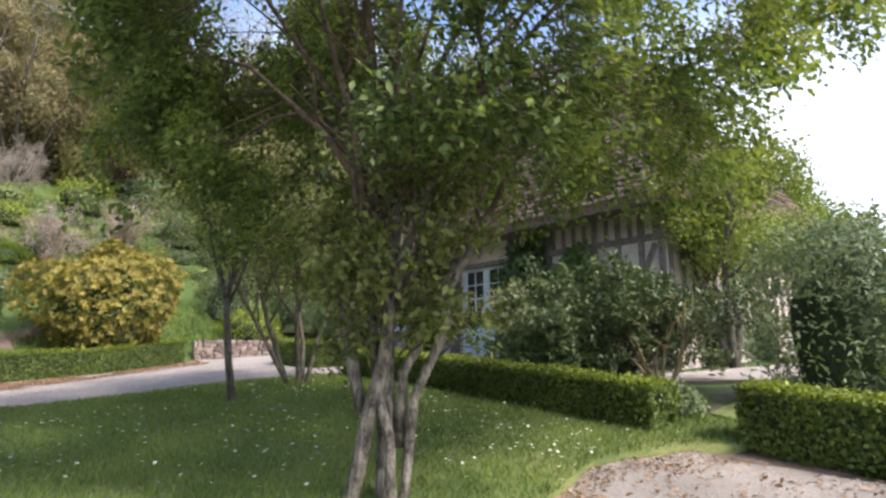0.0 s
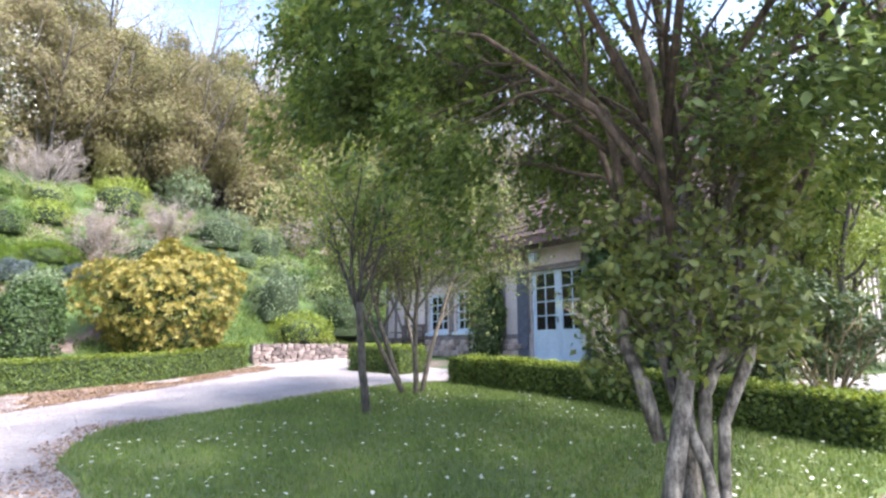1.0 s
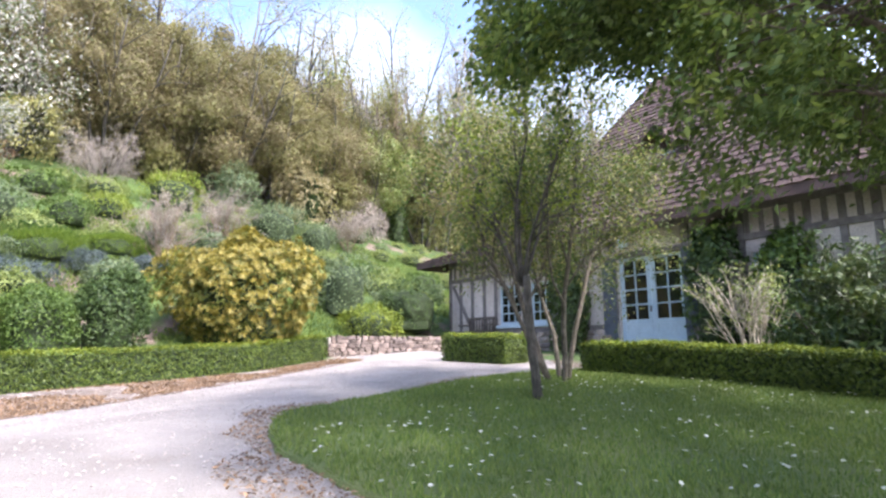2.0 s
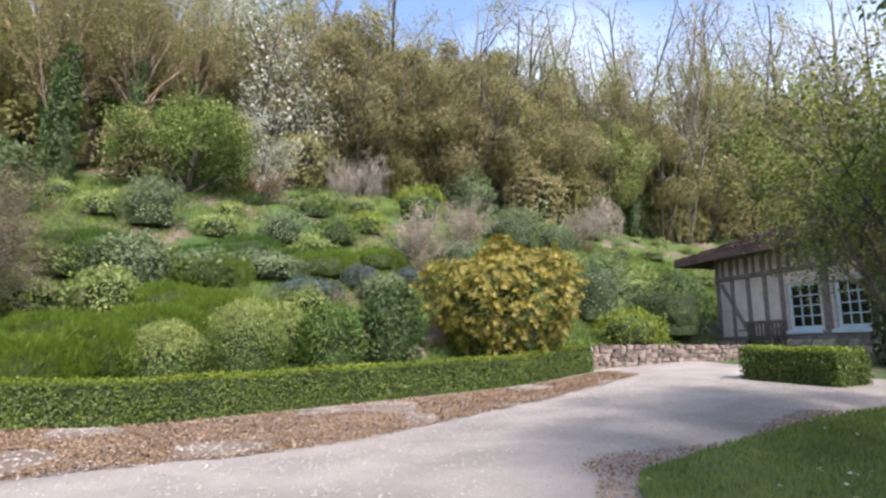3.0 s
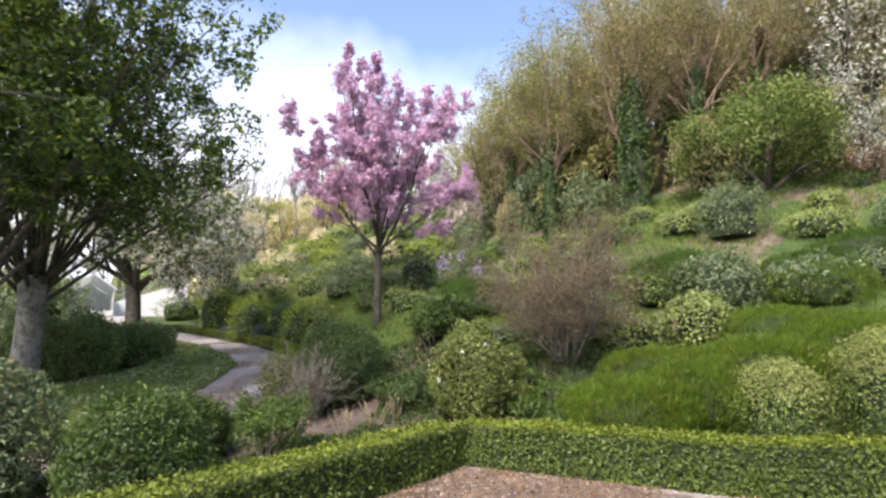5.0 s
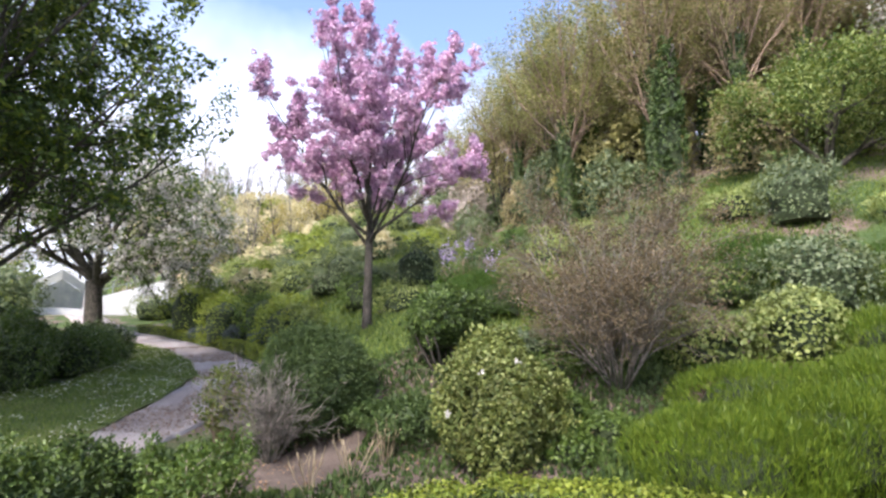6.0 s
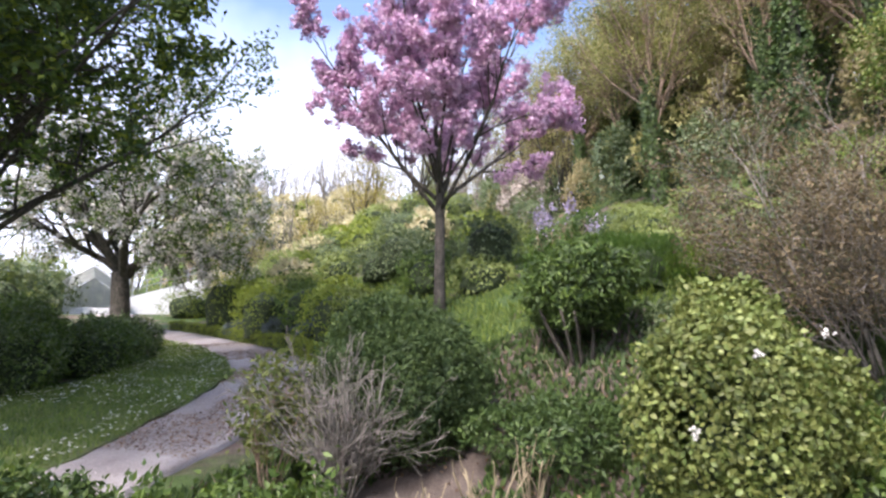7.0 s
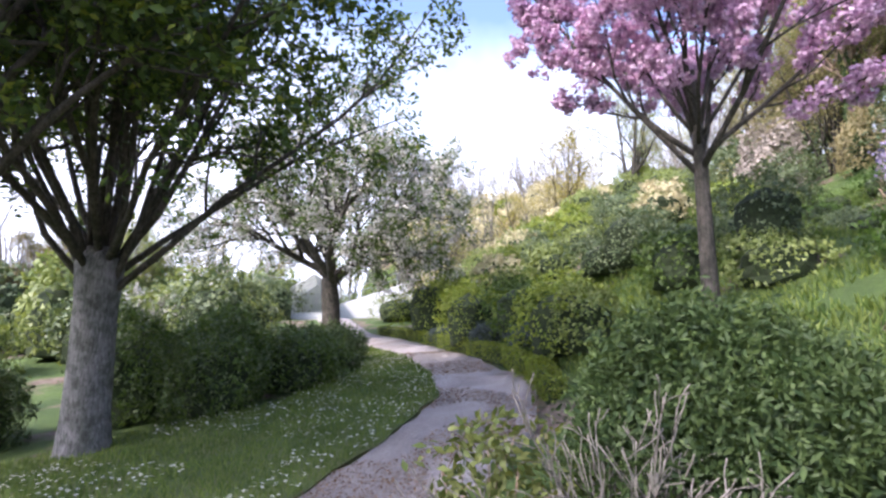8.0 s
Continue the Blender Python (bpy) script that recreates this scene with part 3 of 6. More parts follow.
draped("garden_path", PATH_L + PATH_R, 0.06, M_PATH, "winding gravel garden path", "path", 0.4, 0.1)
VERGE = [(-13.5, -4.5)] + PATH_L[1:8] + [(-25.5, -4.4), (-23, -3.0), (-20.3, -3.2), (-18.9, -4.2), (-17.2, -5.2), (-15.5, -6)]
_, VERGE_RING = draped("grass_verge", VERGE, 0.075, M_LAWN, "grass verge with white daisies beside the path", "lawn", 0.4, 0.08, 0.02)
BED = [(-12.95, 4.15), (-13.2, 5.2), (-13.7, 6.3), (-15.2, 6.2), (-16.6, 4.9), (-16.6, 2.6), (-15.6, 0.9), (-14.2, 0.1), (-12.2, -1.3), (-10.8, -2.6), (-7.2, -2.2), (-6.9, -1.9)]
draped("bed_soil", BED, 0.04, M_SOIL, "bare pinkish-brown soil of the shrub bed", "soil", 0.4, 0.12, 0.03)
SIDE = [(2.6, 7.2), (3.0, 6.4), (3.7, 5.6), (8, 2.6), (16, 2), (20, 14), (9, 13), (4.2, 9.2)]
draped("side_lawn", SIDE, 0.05, M_LAWN, "lawn beside the house behind the hedge", "lawn", 0.6, 0.1)
SPATH = [(2.6, 9.3), (4.4, 9.6), (9, 13.2), (20, 14.4), (20, 15.6), (8.5, 14.4), (3.6, 10.8), (2.0, 10.2)]
draped("side_path", SPATH, 0.06, M_GRAVEL, "gravel path along the side lawn", "path", 0.5, 0.05)


# ---- clipped hedges ----
def hedge(x0, y0, x1, y1, h, w, label, count, mat=None, group="clipped box hedges", level=False):
    """A clipped run from one end to the other, following the land."""
    mat = mat or M_BOX
    L = math.hypot(x1 - x0, y1 - y0)
    e = thing("box_hedge", (x0, y0, height(x0, y0)), label, "hedge", group, turn=math.degrees(math.atan2(y1 - y0, x1 - x0)))
    ang = math.atan2(y1 - y0, x1 - x0)
    z0 = height(x0, y0)

    def lie(u, v):
        x, y = x0 + u * math.cos(ang), y0 + u * math.sin(ang)
        return (drive_height(x, y) if level else height(x, y)) - z0   # level: at the height of the drive
    nu = max(2, int(L / 0.4))
    verts, faces = [], []
    for i in range(nu + 1):
        u = 0.05 + (L - 0.1) * i / nu
        g = lie(u, 0)
        for v, z in ((-w / 2 + 0.05, -0.05), (-w / 2 + 0.05, h - 0.05), (w / 2 - 0.05, h - 0.05), (w / 2 - 0.05, -0.05)):
            verts.append((u, v + 0.02 * noise.noise(Vector((u * 3, v, z))), g + z))
    for i in range(nu):
        for k in range(4):
            a, b = i * 4 + k, i * 4 + (k + 1) % 4
            faces.append((a, b, b + 4, a + 4))
    faces += [(3, 2, 1, 0), (nu * 4, nu * 4 + 1, nu * 4 + 2, nu * 4 + 3)]
    # Solid filler against see-through, its dark colour standing for inner shade.
    part("heart", mesh_from("heart", verts, faces, M_INNER_SHADE), e, "solid filler inside the hedge, coloured dark as inner shade")
    # surfaces: two sides, two ends, top
    areas = np.array([L * h, L * h, w * h, w * h, L * w])
    side = RNG.choice(5, count, p=areas / areas.sum())
    a, b = RNG.random(count), RNG.random(count)
    u, v, z = a * L, np.full(count, 0.0), b * h
    nrm = np.zeros((count, 3))
    for s, (nu_, nv_, nz_) in enumerate(((0, -1, 0), (0, 1, 0), (-1, 0, 0), (1, 0, 0), (0, 0, 1))):
        k = side == s
        nrm[k] = (nu_, nv_, nz_)
        if s < 2:
            v[k] = nv_ * w / 2
        elif s < 4:
            u[k] = 0 if nu_ < 0 else L
            v[k] = (a[k] - 0.5) * w
        else:
            v[k] = (b[k] - 0.5) * w
            z[k] = h
    rough = np.array([0.035 * noise.noise(Vector((uu * 2.2, vv * 5, zz * 5 + x0))) for uu, vv, zz in zip(u, v, z)])
    ins = RNG.uniform(-0.05, 0.02, count) + rough
    pos = np.stack([u, v, z], 1) + nrm * ins[:, None]
    pos[:, 2] += np.interp(pos[:, 0], np.linspace(0, L, 12), [lie(q, 0) for q in np.linspace(0, L, 12)])
    nr = nrm + RNG.normal(size=(count, 3)) * 0.55 + np.array([0, 0, 0.25])
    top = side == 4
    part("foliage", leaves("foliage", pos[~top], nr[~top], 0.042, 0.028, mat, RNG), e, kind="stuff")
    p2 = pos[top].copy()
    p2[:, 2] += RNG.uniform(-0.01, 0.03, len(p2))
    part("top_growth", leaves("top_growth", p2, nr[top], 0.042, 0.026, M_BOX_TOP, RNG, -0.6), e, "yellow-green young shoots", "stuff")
    return e


hedge(-7.26, 14.46, -12.67, 4.2, 0.55, 0.58, "long low clipped box hedge edging the gravel drive", 46000, level=True)
hedge(-12.6, 3.98, -6.6, -1.7, 0.55, 0.58, "low clipped box hedge meeting the long one at a corner", 28000, level=True)
hedge(-4.03, 13.12, -2.8, 12.17, 0.50, 0.7, "short block of clipped box hedge on the gravel", 9000)
hedge(-1.78, 10.17, 1.98, 6.55, 0.44, 0.5, "clipped box hedge between the lawn and the house", 28000)
hedge(2.6, 6.2, 5.0, 3.3, 0.5, 0.5, "clipped box hedge beside the gravel gap", 24000)

# ---- house ----
HU = Vector((0.7071, -0.7071, 0))   # along the front
HV = Vector((0.7071, 0.7071, 0))    # into the house
HO = Vector((-0.35, 15.69, 1.33))
M_PLASTER = plain_mat("weathered_plaster", (0.42, 0.37, 0.33), (0.60, 0.55, 0.50), 2.5, 0.9, 30, 0.01, 0.6)
M_TIMBER = plain_mat("grey_timber", (0.10, 0.09, 0.085), (0.21, 0.19, 0.18), 9, 0.85, 60, 0.01, 0.7)
M_FLINT = plain_mat("rubble_stone", (0.28, 0.25, 0.23), (0.5, 0.46, 0.42), 8, 0.9, 30, 0.02, 0.8)
M_PAINT = plain_mat("pale_blue_paint", (0.42, 0.53, 0.60), (0.50, 0.61, 0.67), 4, 0.5, 60, 0.002, 0.3)
M_TILE = plain_mat("old_clay_tile", (0.06, 0.04, 0.033), (0.135, 0.088, 0.073), 3, 0.9, 30, 0.01, 0.8)
house = new("house")
house.matrix_world = Matrix.Translation(HO) @ pose(0, 0, 0, 0, 0, -45)
tagged(house, "half-timbered farmhouse with steep tiled roof and pale blue doors", "house")
EAVE = 3.0


def hbox(name, u0, u1, v0, v1, z0, z1, mat, parent=None, bevel=0.0, label=""):
    return part(name, box_mesh(name, (u0, v0, z0), (u1, v1, z1), mat, bevel), parent or house, label)


def front_wall(openings, u0, u1, z0, z1):
    """Front wall pieces round its openings (u0, u1, z0, z1), thickness 0.35."""
    us = sorted({u0, u1, *[o[0] for o in openings], *[o[1] for o in openings]})
    for a, b in zip(us, us[1:]):
        cuts = sorted([(o[2], o[3]) for o in openings if o[0] <= a and o[1] >= b])
        z = z0
        for c0, c1 in cuts + [(z1, z1)]:
            if c0 - z > 0.01:
                hbox("wall", a, b, 0, 0.35, z, c0, M_PLASTER)
            z = c1


OPEN = [(-4.2, -3.3, 0.82, 1.98), (-2.95, -2.15, 0.82, 1.98), (-0.08, 1.55, 0.05, 2.3), (3.0, 3.9, 0.9, 2.0)]
HEND = 5.6
front_wall(OPEN, -6.5, HEND, -0.6, EAVE)
hbox("wall", -6.5, -6.15, 0.35, 6.2, -0.6, EAVE, M_PLASTER)
hbox("wall", HEND - 0.35, HEND, 0.35, 6.2, -0.6, EAVE, M_PLASTER)
hbox("wall", -6.15, HEND - 0.35, 5.85, 6.2, -0.6, EAVE, M_PLASTER)
hbox("floor", -6.15, HEND - 0.35, 0.35, 5.85, -0.1, 0.0, M_TIMBER)
hbox("ceiling", -6.15, HEND - 0.35, 0.35, 5.85, 2.7, 2.8, M_TIMBER)
# timber frame, proud of the plaster
def beam(u0, z0, u1, z1, w=0.14, d=0.05):
    du, dz = u1 - u0, z1 - z0
    ln = math.hypot(du, dz)
    me = box_mesh("timber", (-ln / 2, -d, -w / 2), (ln / 2, 0.06, w / 2), M_TIMBER, 0.012)
    ob = part("timber", me, house)
    ob.matrix_local = Matrix.Translation(((u0 + u1) / 2, 0, (z0 + z1) / 2)) @ Matrix.Rotation(-math.atan2(dz, du), 4, "Y")


beam(-6.5, 0.66, -0.28, 0.66, 0.16)
beam(1.75, 0.66, HEND, 0.66, 0.16)
beam(-6.5, 2.32, HEND, 2.32, 0.13, 0.045)
beam(-6.5, 2.9, HEND, 2.9, 0.16)
for u in (-6.42, -5.9, -5.35, -4.8, -4.3, -3.12, -2.05, -1.55, -1.0, -0.2, 1.67, 2.2, 2.85, 4.05, 4.6, 5.1, 5.52):
    beam(u, 0.74, u, 2.82, 0.13 if u not in (-0.2, 1.67, -3.12) else 0.2, 0.035)
u = -6.2
while u < HEND:
    if not -0.1 < u < 1.6:
        beam(u, 2.39, u, 2.82, 0.10, 0.03)
    u += 0.27
beam(-6.3, 2.2, -5.4, 0.78, 0.12, 0.03)
beam(4.7, 0.78, 5.4, 2.2, 0.12, 0.03)
# stone plinth, piece by piece
M_STONE = plain_mat("flint_and_limestone", (0.17, 0.15, 0.14), (0.44, 0.39, 0.35), 5, 0.9, 30, 0.02, 0.8)
srng = random.Random(5)


def stone_mesh(seed, l, d, h):
    r = random.Random(seed)
    bm = bmesh.new()
    vs = box_bm(bm, (-l / 2, -d / 2, -h / 2), (l / 2, d / 2, h / 2))
    for v in vs:
        v.co += Vector((r.uniform(-0.14, 0.14) * l, r.uniform(-0.1, 0.1) * d, r.uniform(-0.14, 0.14) * h))
    bmesh.ops.bevel(bm, geom=bm.edges[:], offset=min(l, h) * 0.16, segments=1, affect="EDGES")
    me = bpy.data.meshes.new("stone")
    bm.to_mesh(me)
    bm.free()
    me.materials.append(M_STONE)
    return me


def random_mat_tone(mat):
    nt = mat.node_tree
    b = nt.nodes["Principled BSDF"]
    src = b.inputs["Base Color"].links[0].from_socket
    oi = nt.nodes.new("ShaderNodeObjectInfo")
    tone = ramp_between(nt, oi.outputs["Random"], (0.45, 0.42, 0.40), (1.25, 1.18, 1.1), 0.0, 1.0)
    nt.links.new(mix_color(nt, 1.0, src, tone, "MULTIPLY"), b.inputs["Base Color"])


random_mat_tone(M_STONE)
STONES = [stone_mesh(k, 0.22 + 0.03 * (k % 5), 0.16, 0.13 + 0.015 * (k % 3)) for k in range(9)]
hbox("plinth", -6.6, -0.3, -0.07, 0.0, -0.6, 0.58, M_FLINT)
hbox("plinth", 1.77, HEND, -0.07, 0.0, -0.6, 0.58, M_FLINT)
for k in range(15):
    v = 0.05 + k * 0.42
    hbox("timber", HEND, HEND + 0.035, v, v + 0.13, 0.58, EAVE - 0.02, M_TIMBER)
hbox("timber", HEND, HEND + 0.045, 0.0, 6.2, 2.25, 2.4, M_TIMBER)
plinth = [c for c in house.children if c.name.startswith("plinth")]
for pl, ua, ub in ((plinth[0], -6.6, -0.3), (plinth[1], 1.77, HEND)):
    for row in range(5):
        u = ua + 0.12 + srng.uniform(0, 0.1)
        while u < ub - 0.1:
            s = part("stone", srng.choice(STONES), pl)
            s.matrix_local = pose(u, -0.05, -0.03 + row * 0.145, srng.uniform(-4, 4), srng.uniform(-6, 6), 0) @ Matrix.Scale(srng.uniform(0.8, 1.08), 4)
            u += srng.uniform(0.24, 0.33)
# glass
M_GLASS, gnt, gb = node_mat("window_glass")
gb.inputs["Base Color"].default_value = (0.03, 0.035, 0.04, 1)
gb.inputs["Roughness"].default_value = 0.05
gb.inputs["Transmission Weight"].default_value = 0.75


def casement(name, u0, u1, z0, z1, cols, rows, v=0.08, rail=0.07, bar=0.028, bottom=None, label="", parent=None):
    """A glazed leaf: stiles, rails, glazing bars and panes; below bottom a solid panel."""
    e = new(name)
    e.parent = parent or house
    tagged(e, label)
    zb = z0 if bottom is None else bottom
    bm = bmesh.new()
    box_bm(bm, (u0, v, z0), (u0 + rail, v + 0.05, z1))
    box_bm(bm, (u1 - rail, v, z0), (u1, v + 0.05, z1))
    box_bm(bm, (u0 + rail, v, z1 - rail), (u1 - rail, v + 0.05, z1))
    box_bm(bm, (u0 + rail, v, zb), (u1 - rail, v + 0.05, zb + rail))
    if bottom is not None:
        box_bm(bm, (u0 + rail, v, z0), (u1 - rail, v + 0.05, z0 + rail * 1.6))
    me = bpy.data.meshes.new("frame")
    bm.to_mesh(me)
    bm.free()
    me.materials.append(M_PAINT)
    part("frame", me, e)
    if bottom is not None:
        part("panel", box_mesh("panel", (u0 + rail, v + 0.014, z0 + rail * 1.6), (u1 - rail, v + 0.04, zb), M_PAINT, 0.006), e)
    iu0, iu1, iz0, iz1 = u0 + rail, u1 - rail, zb + rail, z1 - rail
    for c in range(1, cols):
        x = iu0 + (iu1 - iu0) * c / cols
        part("glazing_bar", box_mesh("glazing_bar", (x - bar / 2, v + 0.004, iz0), (x + bar / 2, v + 0.046, iz1), M_PAINT), e)
    for r in range(1, rows):
        z = iz0 + (iz1 - iz0) * r / rows
        part("glazing_bar", box_mesh("glazing_bar", (iu0, v + 0.007, z - bar / 2), (iu1, v + 0.043, z + bar / 2), M_PAINT), e)
    for c in range(cols):
        for r in range(rows):
            a, b = iu0 + (iu1 - iu0) * c / cols, iu0 + (iu1 - iu0) * (c + 1) / cols
            p, q_ = iz0 + (iz1 - iz0) * r / rows, iz0 + (iz1 - iz0) * (r + 1) / rows
            pane = part("pane", box_mesh("pane", (a + 0.006, v + 0.022, p + 0.006), (b - 0.006, v + 0.028, q_ - 0.006), M_GLASS), e)
            pane.visible_shadow = False
    return e


for u0, u1, z0, z1 in (OPEN[0], OPEN[1], OPEN[3]):
    hbox("window_surround", u0, u1, 0.02, 0.3, z0, z0 + 0.05, M_PAINT, label="pale blue window sill board")
    hbox("sill", u0 - 0.06, u1 + 0.06, -0.10, 0.02, z0 - 0.06, z0 + 0.02, M_PAINT, bevel=0.008)
    mid = (u0 + u1) / 2
    casement("window", u0 + 0.003, u1 - 0.003, z0 + 0.053, z1 - 0.003, 3, 4, label="pale blue small-paned window")
casement("door_leaf", -0.075, 0.73, 0.06, 2.29, 2, 4, bottom=0.72, rail=0.1, label="pale blue glazed door leaf")
casement("door_leaf", 0.738, 1.545, 0.06, 2.29, 2, 4, bottom=0.72, rail=0.1, label="pale blue glazed door leaf")
M_SHUTTER = plain_mat("slate_blue_paint", (0.045, 0.055, 0.075), (0.085, 0.10, 0.125), 6, 0.7, 50, 0.004)
for u in (-0.47, 1.58):
    sh = hbox("shutter", u, u + 0.36, -0.085, -0.052, 0.1, 2.28, M_SHUTTER, bevel=0.006, label="dark slate-blue board shutter folded back")
    for z in (0.35, 1.85):
        hbox("batten", u + 0.02, u + 0.34, -0.108, -0.086, z, z + 0.1, M_SHUTTER, sh, 0.004)
hbox("door_handle", 0.70, 0.725, 0.02, 0.078, 0.98, 1.12, M_TIMBER, bevel=0.006, label="dark iron door handle")
hbox("threshold", -0.2, 1.67, -0.25, 0.1, -0.3, 0.045, M_FLINT, bevel=0.02)
# lantern on the wall above the door
lantern = thing("wall_lantern", HO + HU * 0.25 - HV * 0.22 + Vector((0, 0, 2.45)), "grey metal wall lantern above the door", "lantern", turn=-45)
M_IRON = plain_mat("grey_iron", (0.20, 0.21, 0.22), (0.32, 0.33, 0.34), 12, 0.5, 80, 0.002)
part("body", box_mesh("body", (-0.09, -0.09, 0), (0.09, 0.09, 0.22), M_PAINT, 0.02), lantern)
part("cap", box_mesh("cap", (-0.12, -0.12, 0.221), (0.12, 0.12, 0.26), M_IRON, 0.015), lantern)
part("bracket", box_mesh("bracket", (-0.02, 0.091, 0.1), (0.02, 0.22, 0.13), M_IRON), lantern)
# roofs: a low one over the left wing, a steep hipped one over the rest; body, then courses of tiles
def hip_roof(u0, u1, v0, v1, z0, ru0, ru1, z1, label):
    vm = (v0 + v1) / 2
    vs = [(u0, v0, z0), (u1, v0, z0), (u1, v1, z0), (u0, v1, z0), (ru0, vm, z1), (ru1, vm, z1)]
    vs += [(x, y, z - 0.18) for x, y, z in vs]
    fs = [(0, 1, 5, 4), (1, 2, 5), (2, 3, 4, 5), (3, 0, 4), (6, 10, 11, 7), (7, 11, 8), (8, 11, 10, 9), (9, 10, 6), (0, 6, 7, 1), (1, 7, 8, 2), (2, 8, 9, 3), (3, 9, 6, 0)]
    return part("roof", mesh_from("roof", vs, fs, M_TILE), house, label), vs


def tile_courses(name, e0, e1, t0, t1, rows, size, roof):
    """Overlapping tiles from the eave e0-e1 up to the top t0-t1, joined in one mesh."""
    e0, e1, t0, t1 = map(Vector, (e0, e1, t0, t1))
    nrm = (e1 - e0).cross(t0 - e0).normalized()
    verts, faces = [], []
    for r in range(rows):
        f0, f1 = r / rows, min(1.0, (r + 1.35) / rows)
        a0, b0, a1, b1 = e0.lerp(t0, f0), e1.lerp(t1, f0), e0.lerp(t0, f1), e1.lerp(t1, f1)
        n = max(1, int((b0 - a0).length / size))
        for k in range(n):
            j = srng.uniform(-0.01, 0.012)
            g0, g1 = (k + 0.03) / n, (k + 0.97) / n
            p = [a0.lerp(b0, g0), a0.lerp(b0, g1), a1.lerp(b1, g1), a1.lerp(b1, g0)]
            i = len(verts)
            verts += [p[0] + nrm * (0.045 + j), p[1] + nrm * (0.045 - j), p[2] + nrm * 0.01, p[3] + nrm * 0.01, p[0] + nrm * 0.012, p[1] + nrm * 0.012]
            faces += [(i, i + 1, i + 2, i + 3), (i + 4, i + 5, i + 1, i)]
    return part(name, mesh_from(name, verts, faces, M_TILE), roof, kind="stuff")


roof_low, lv = hip_roof(-7.3, -1.9, -0.75, 5.0, EAVE - 0.05, -5.2, -1.9, EAVE + 1.0, "low tiled roof of the side wing")
tile_courses("tiling", lv[0], lv[1], lv[4], lv[5], 14, 0.2, roof_low)
tile_courses("tiling", lv[3], lv[0], lv[4], lv[4], 14, 0.2, roof_low)
roof, rv = hip_roof(-2.9, HEND + 0.7, -0.78, 6.95, EAVE - 0.04, -0.6, HEND - 2.2, EAVE + 5.0, "steep brown clay tile roof")
tile_courses("tiling", rv[0], rv[1], rv[4], rv[5], 34, 0.2, roof)
tile_courses("tiling", rv[3], rv[0], rv[4], rv[4], 34, 0.2, roof)
tile_courses("tiling", rv[1], rv[2], rv[5], rv[5], 34, 0.2, roof)
# dormer over the door
dorm = [(0.2, 0.55, EAVE + 0.7), (1.5, 0.55, EAVE + 0.7), (1.5, 0.55, EAVE + 1.75), (0.2, 0.55, EAVE + 1.75), (0.2, 2.4, EAVE + 0.7), (1.5, 2.4, EAVE + 0.7), (1.5, 2.4, EAVE + 1.75), (0.2, 2.4, EAVE + 1.75)]
part("dormer", mesh_from("dormer", dorm, [(0, 1, 2, 3), (1, 5, 6, 2), (4, 0, 3, 7)], M_PLASTER), house, "small plastered dormer")
dr = [(0.0, 0.3, EAVE + 1.65), (0.85, 0.3, EAVE + 2.45), (1.7, 0.3, EAVE + 1.65), (0.0, 2.8, EAVE + 1.65), (0.85, 2.8, EAVE + 2.45), (1.7, 2.8, EAVE + 1.65), (0.0, 0.3, EAVE + 1.53), (1.7, 0.3, EAVE + 1.53), (0.85, 0.3, EAVE + 2.33)]
part("dormer_roof", mesh_from("dormer_roof", dr, [(0, 1, 4, 3), (1, 2, 5, 4), (0, 6, 8, 1), (1, 8, 7, 2)], M_TILE), house, "tiled dormer roof")
casement("dormer_window", 0.4, 1.3, EAVE + 0.78, EAVE + 1.68, 3, 3, v=0.49, rail=0.06, label="pale blue dormer window")

# ---- stone wall beside the house ----
wall_th = thing("stone_wall", (-7.25, 15.2, height(-7.25, 15.2)), "low rubble stone retaining wall", "wall", turn=math.degrees(math.atan2(2.6, 3.0)))
part("rubble_fill", box_mesh("rubble_fill", (0.0, 0.02, -0.3), (4.1, 0.3, 0.5), M_FLINT), wall_th)
M_RUBBLE = plain_mat("pinkish_rubble", (0.10, 0.08, 0.075), (0.27, 0.225, 0.205), 9, 0.9, 45, 0.01, 0.8)
random_mat_tone(M_RUBBLE)
RUBBLE = []
for k in range(9):
    me = stone_mesh(40 + k, 0.13 + 0.025 * (k % 4), 0.12, 0.085 + 0.015 * (k % 3))
    me.materials[0] = M_RUBBLE
    RUBBLE.append(me)
for row in range(6):
    u = 0.05 + srng.uniform(0, 0.08)
    while u < 4.07:
        s = part("stone", srng.choice(RUBBLE), wall_th)
        s.matrix_local = pose(u, 0.02 + srng.uniform(-0.02, 0.02), 0.02 + row * 0.094 + srng.uniform(-0.012, 0.012), srng.uniform(-9, 9), srng.uniform(-12, 12), 0) @ Matrix.Scale(srng.uniform(0.85, 1.15), 4)
        u += srng.uniform(0.12, 0.19)

# ---- garden furniture and far structures ----
M_BENCH = plain_mat("dark_weathered_wood", (0.06, 0.05, 0.042), (0.15, 0.125, 0.105), 8, 0.8, 60, 0.004)
M_WHITE = plain_mat("white_paint", (0.68, 0.69, 0.68), (0.80, 0.80, 0.78), 5, 0.6, 50, 0.002)
bp = HO - HV * 0.62 + HU * -5.35
bench = thing("garden_bench", (bp.x, bp.y, height(bp.x, bp.y) + 0.015), "dark weathered wooden bench against the house", "bench", turn=-45)
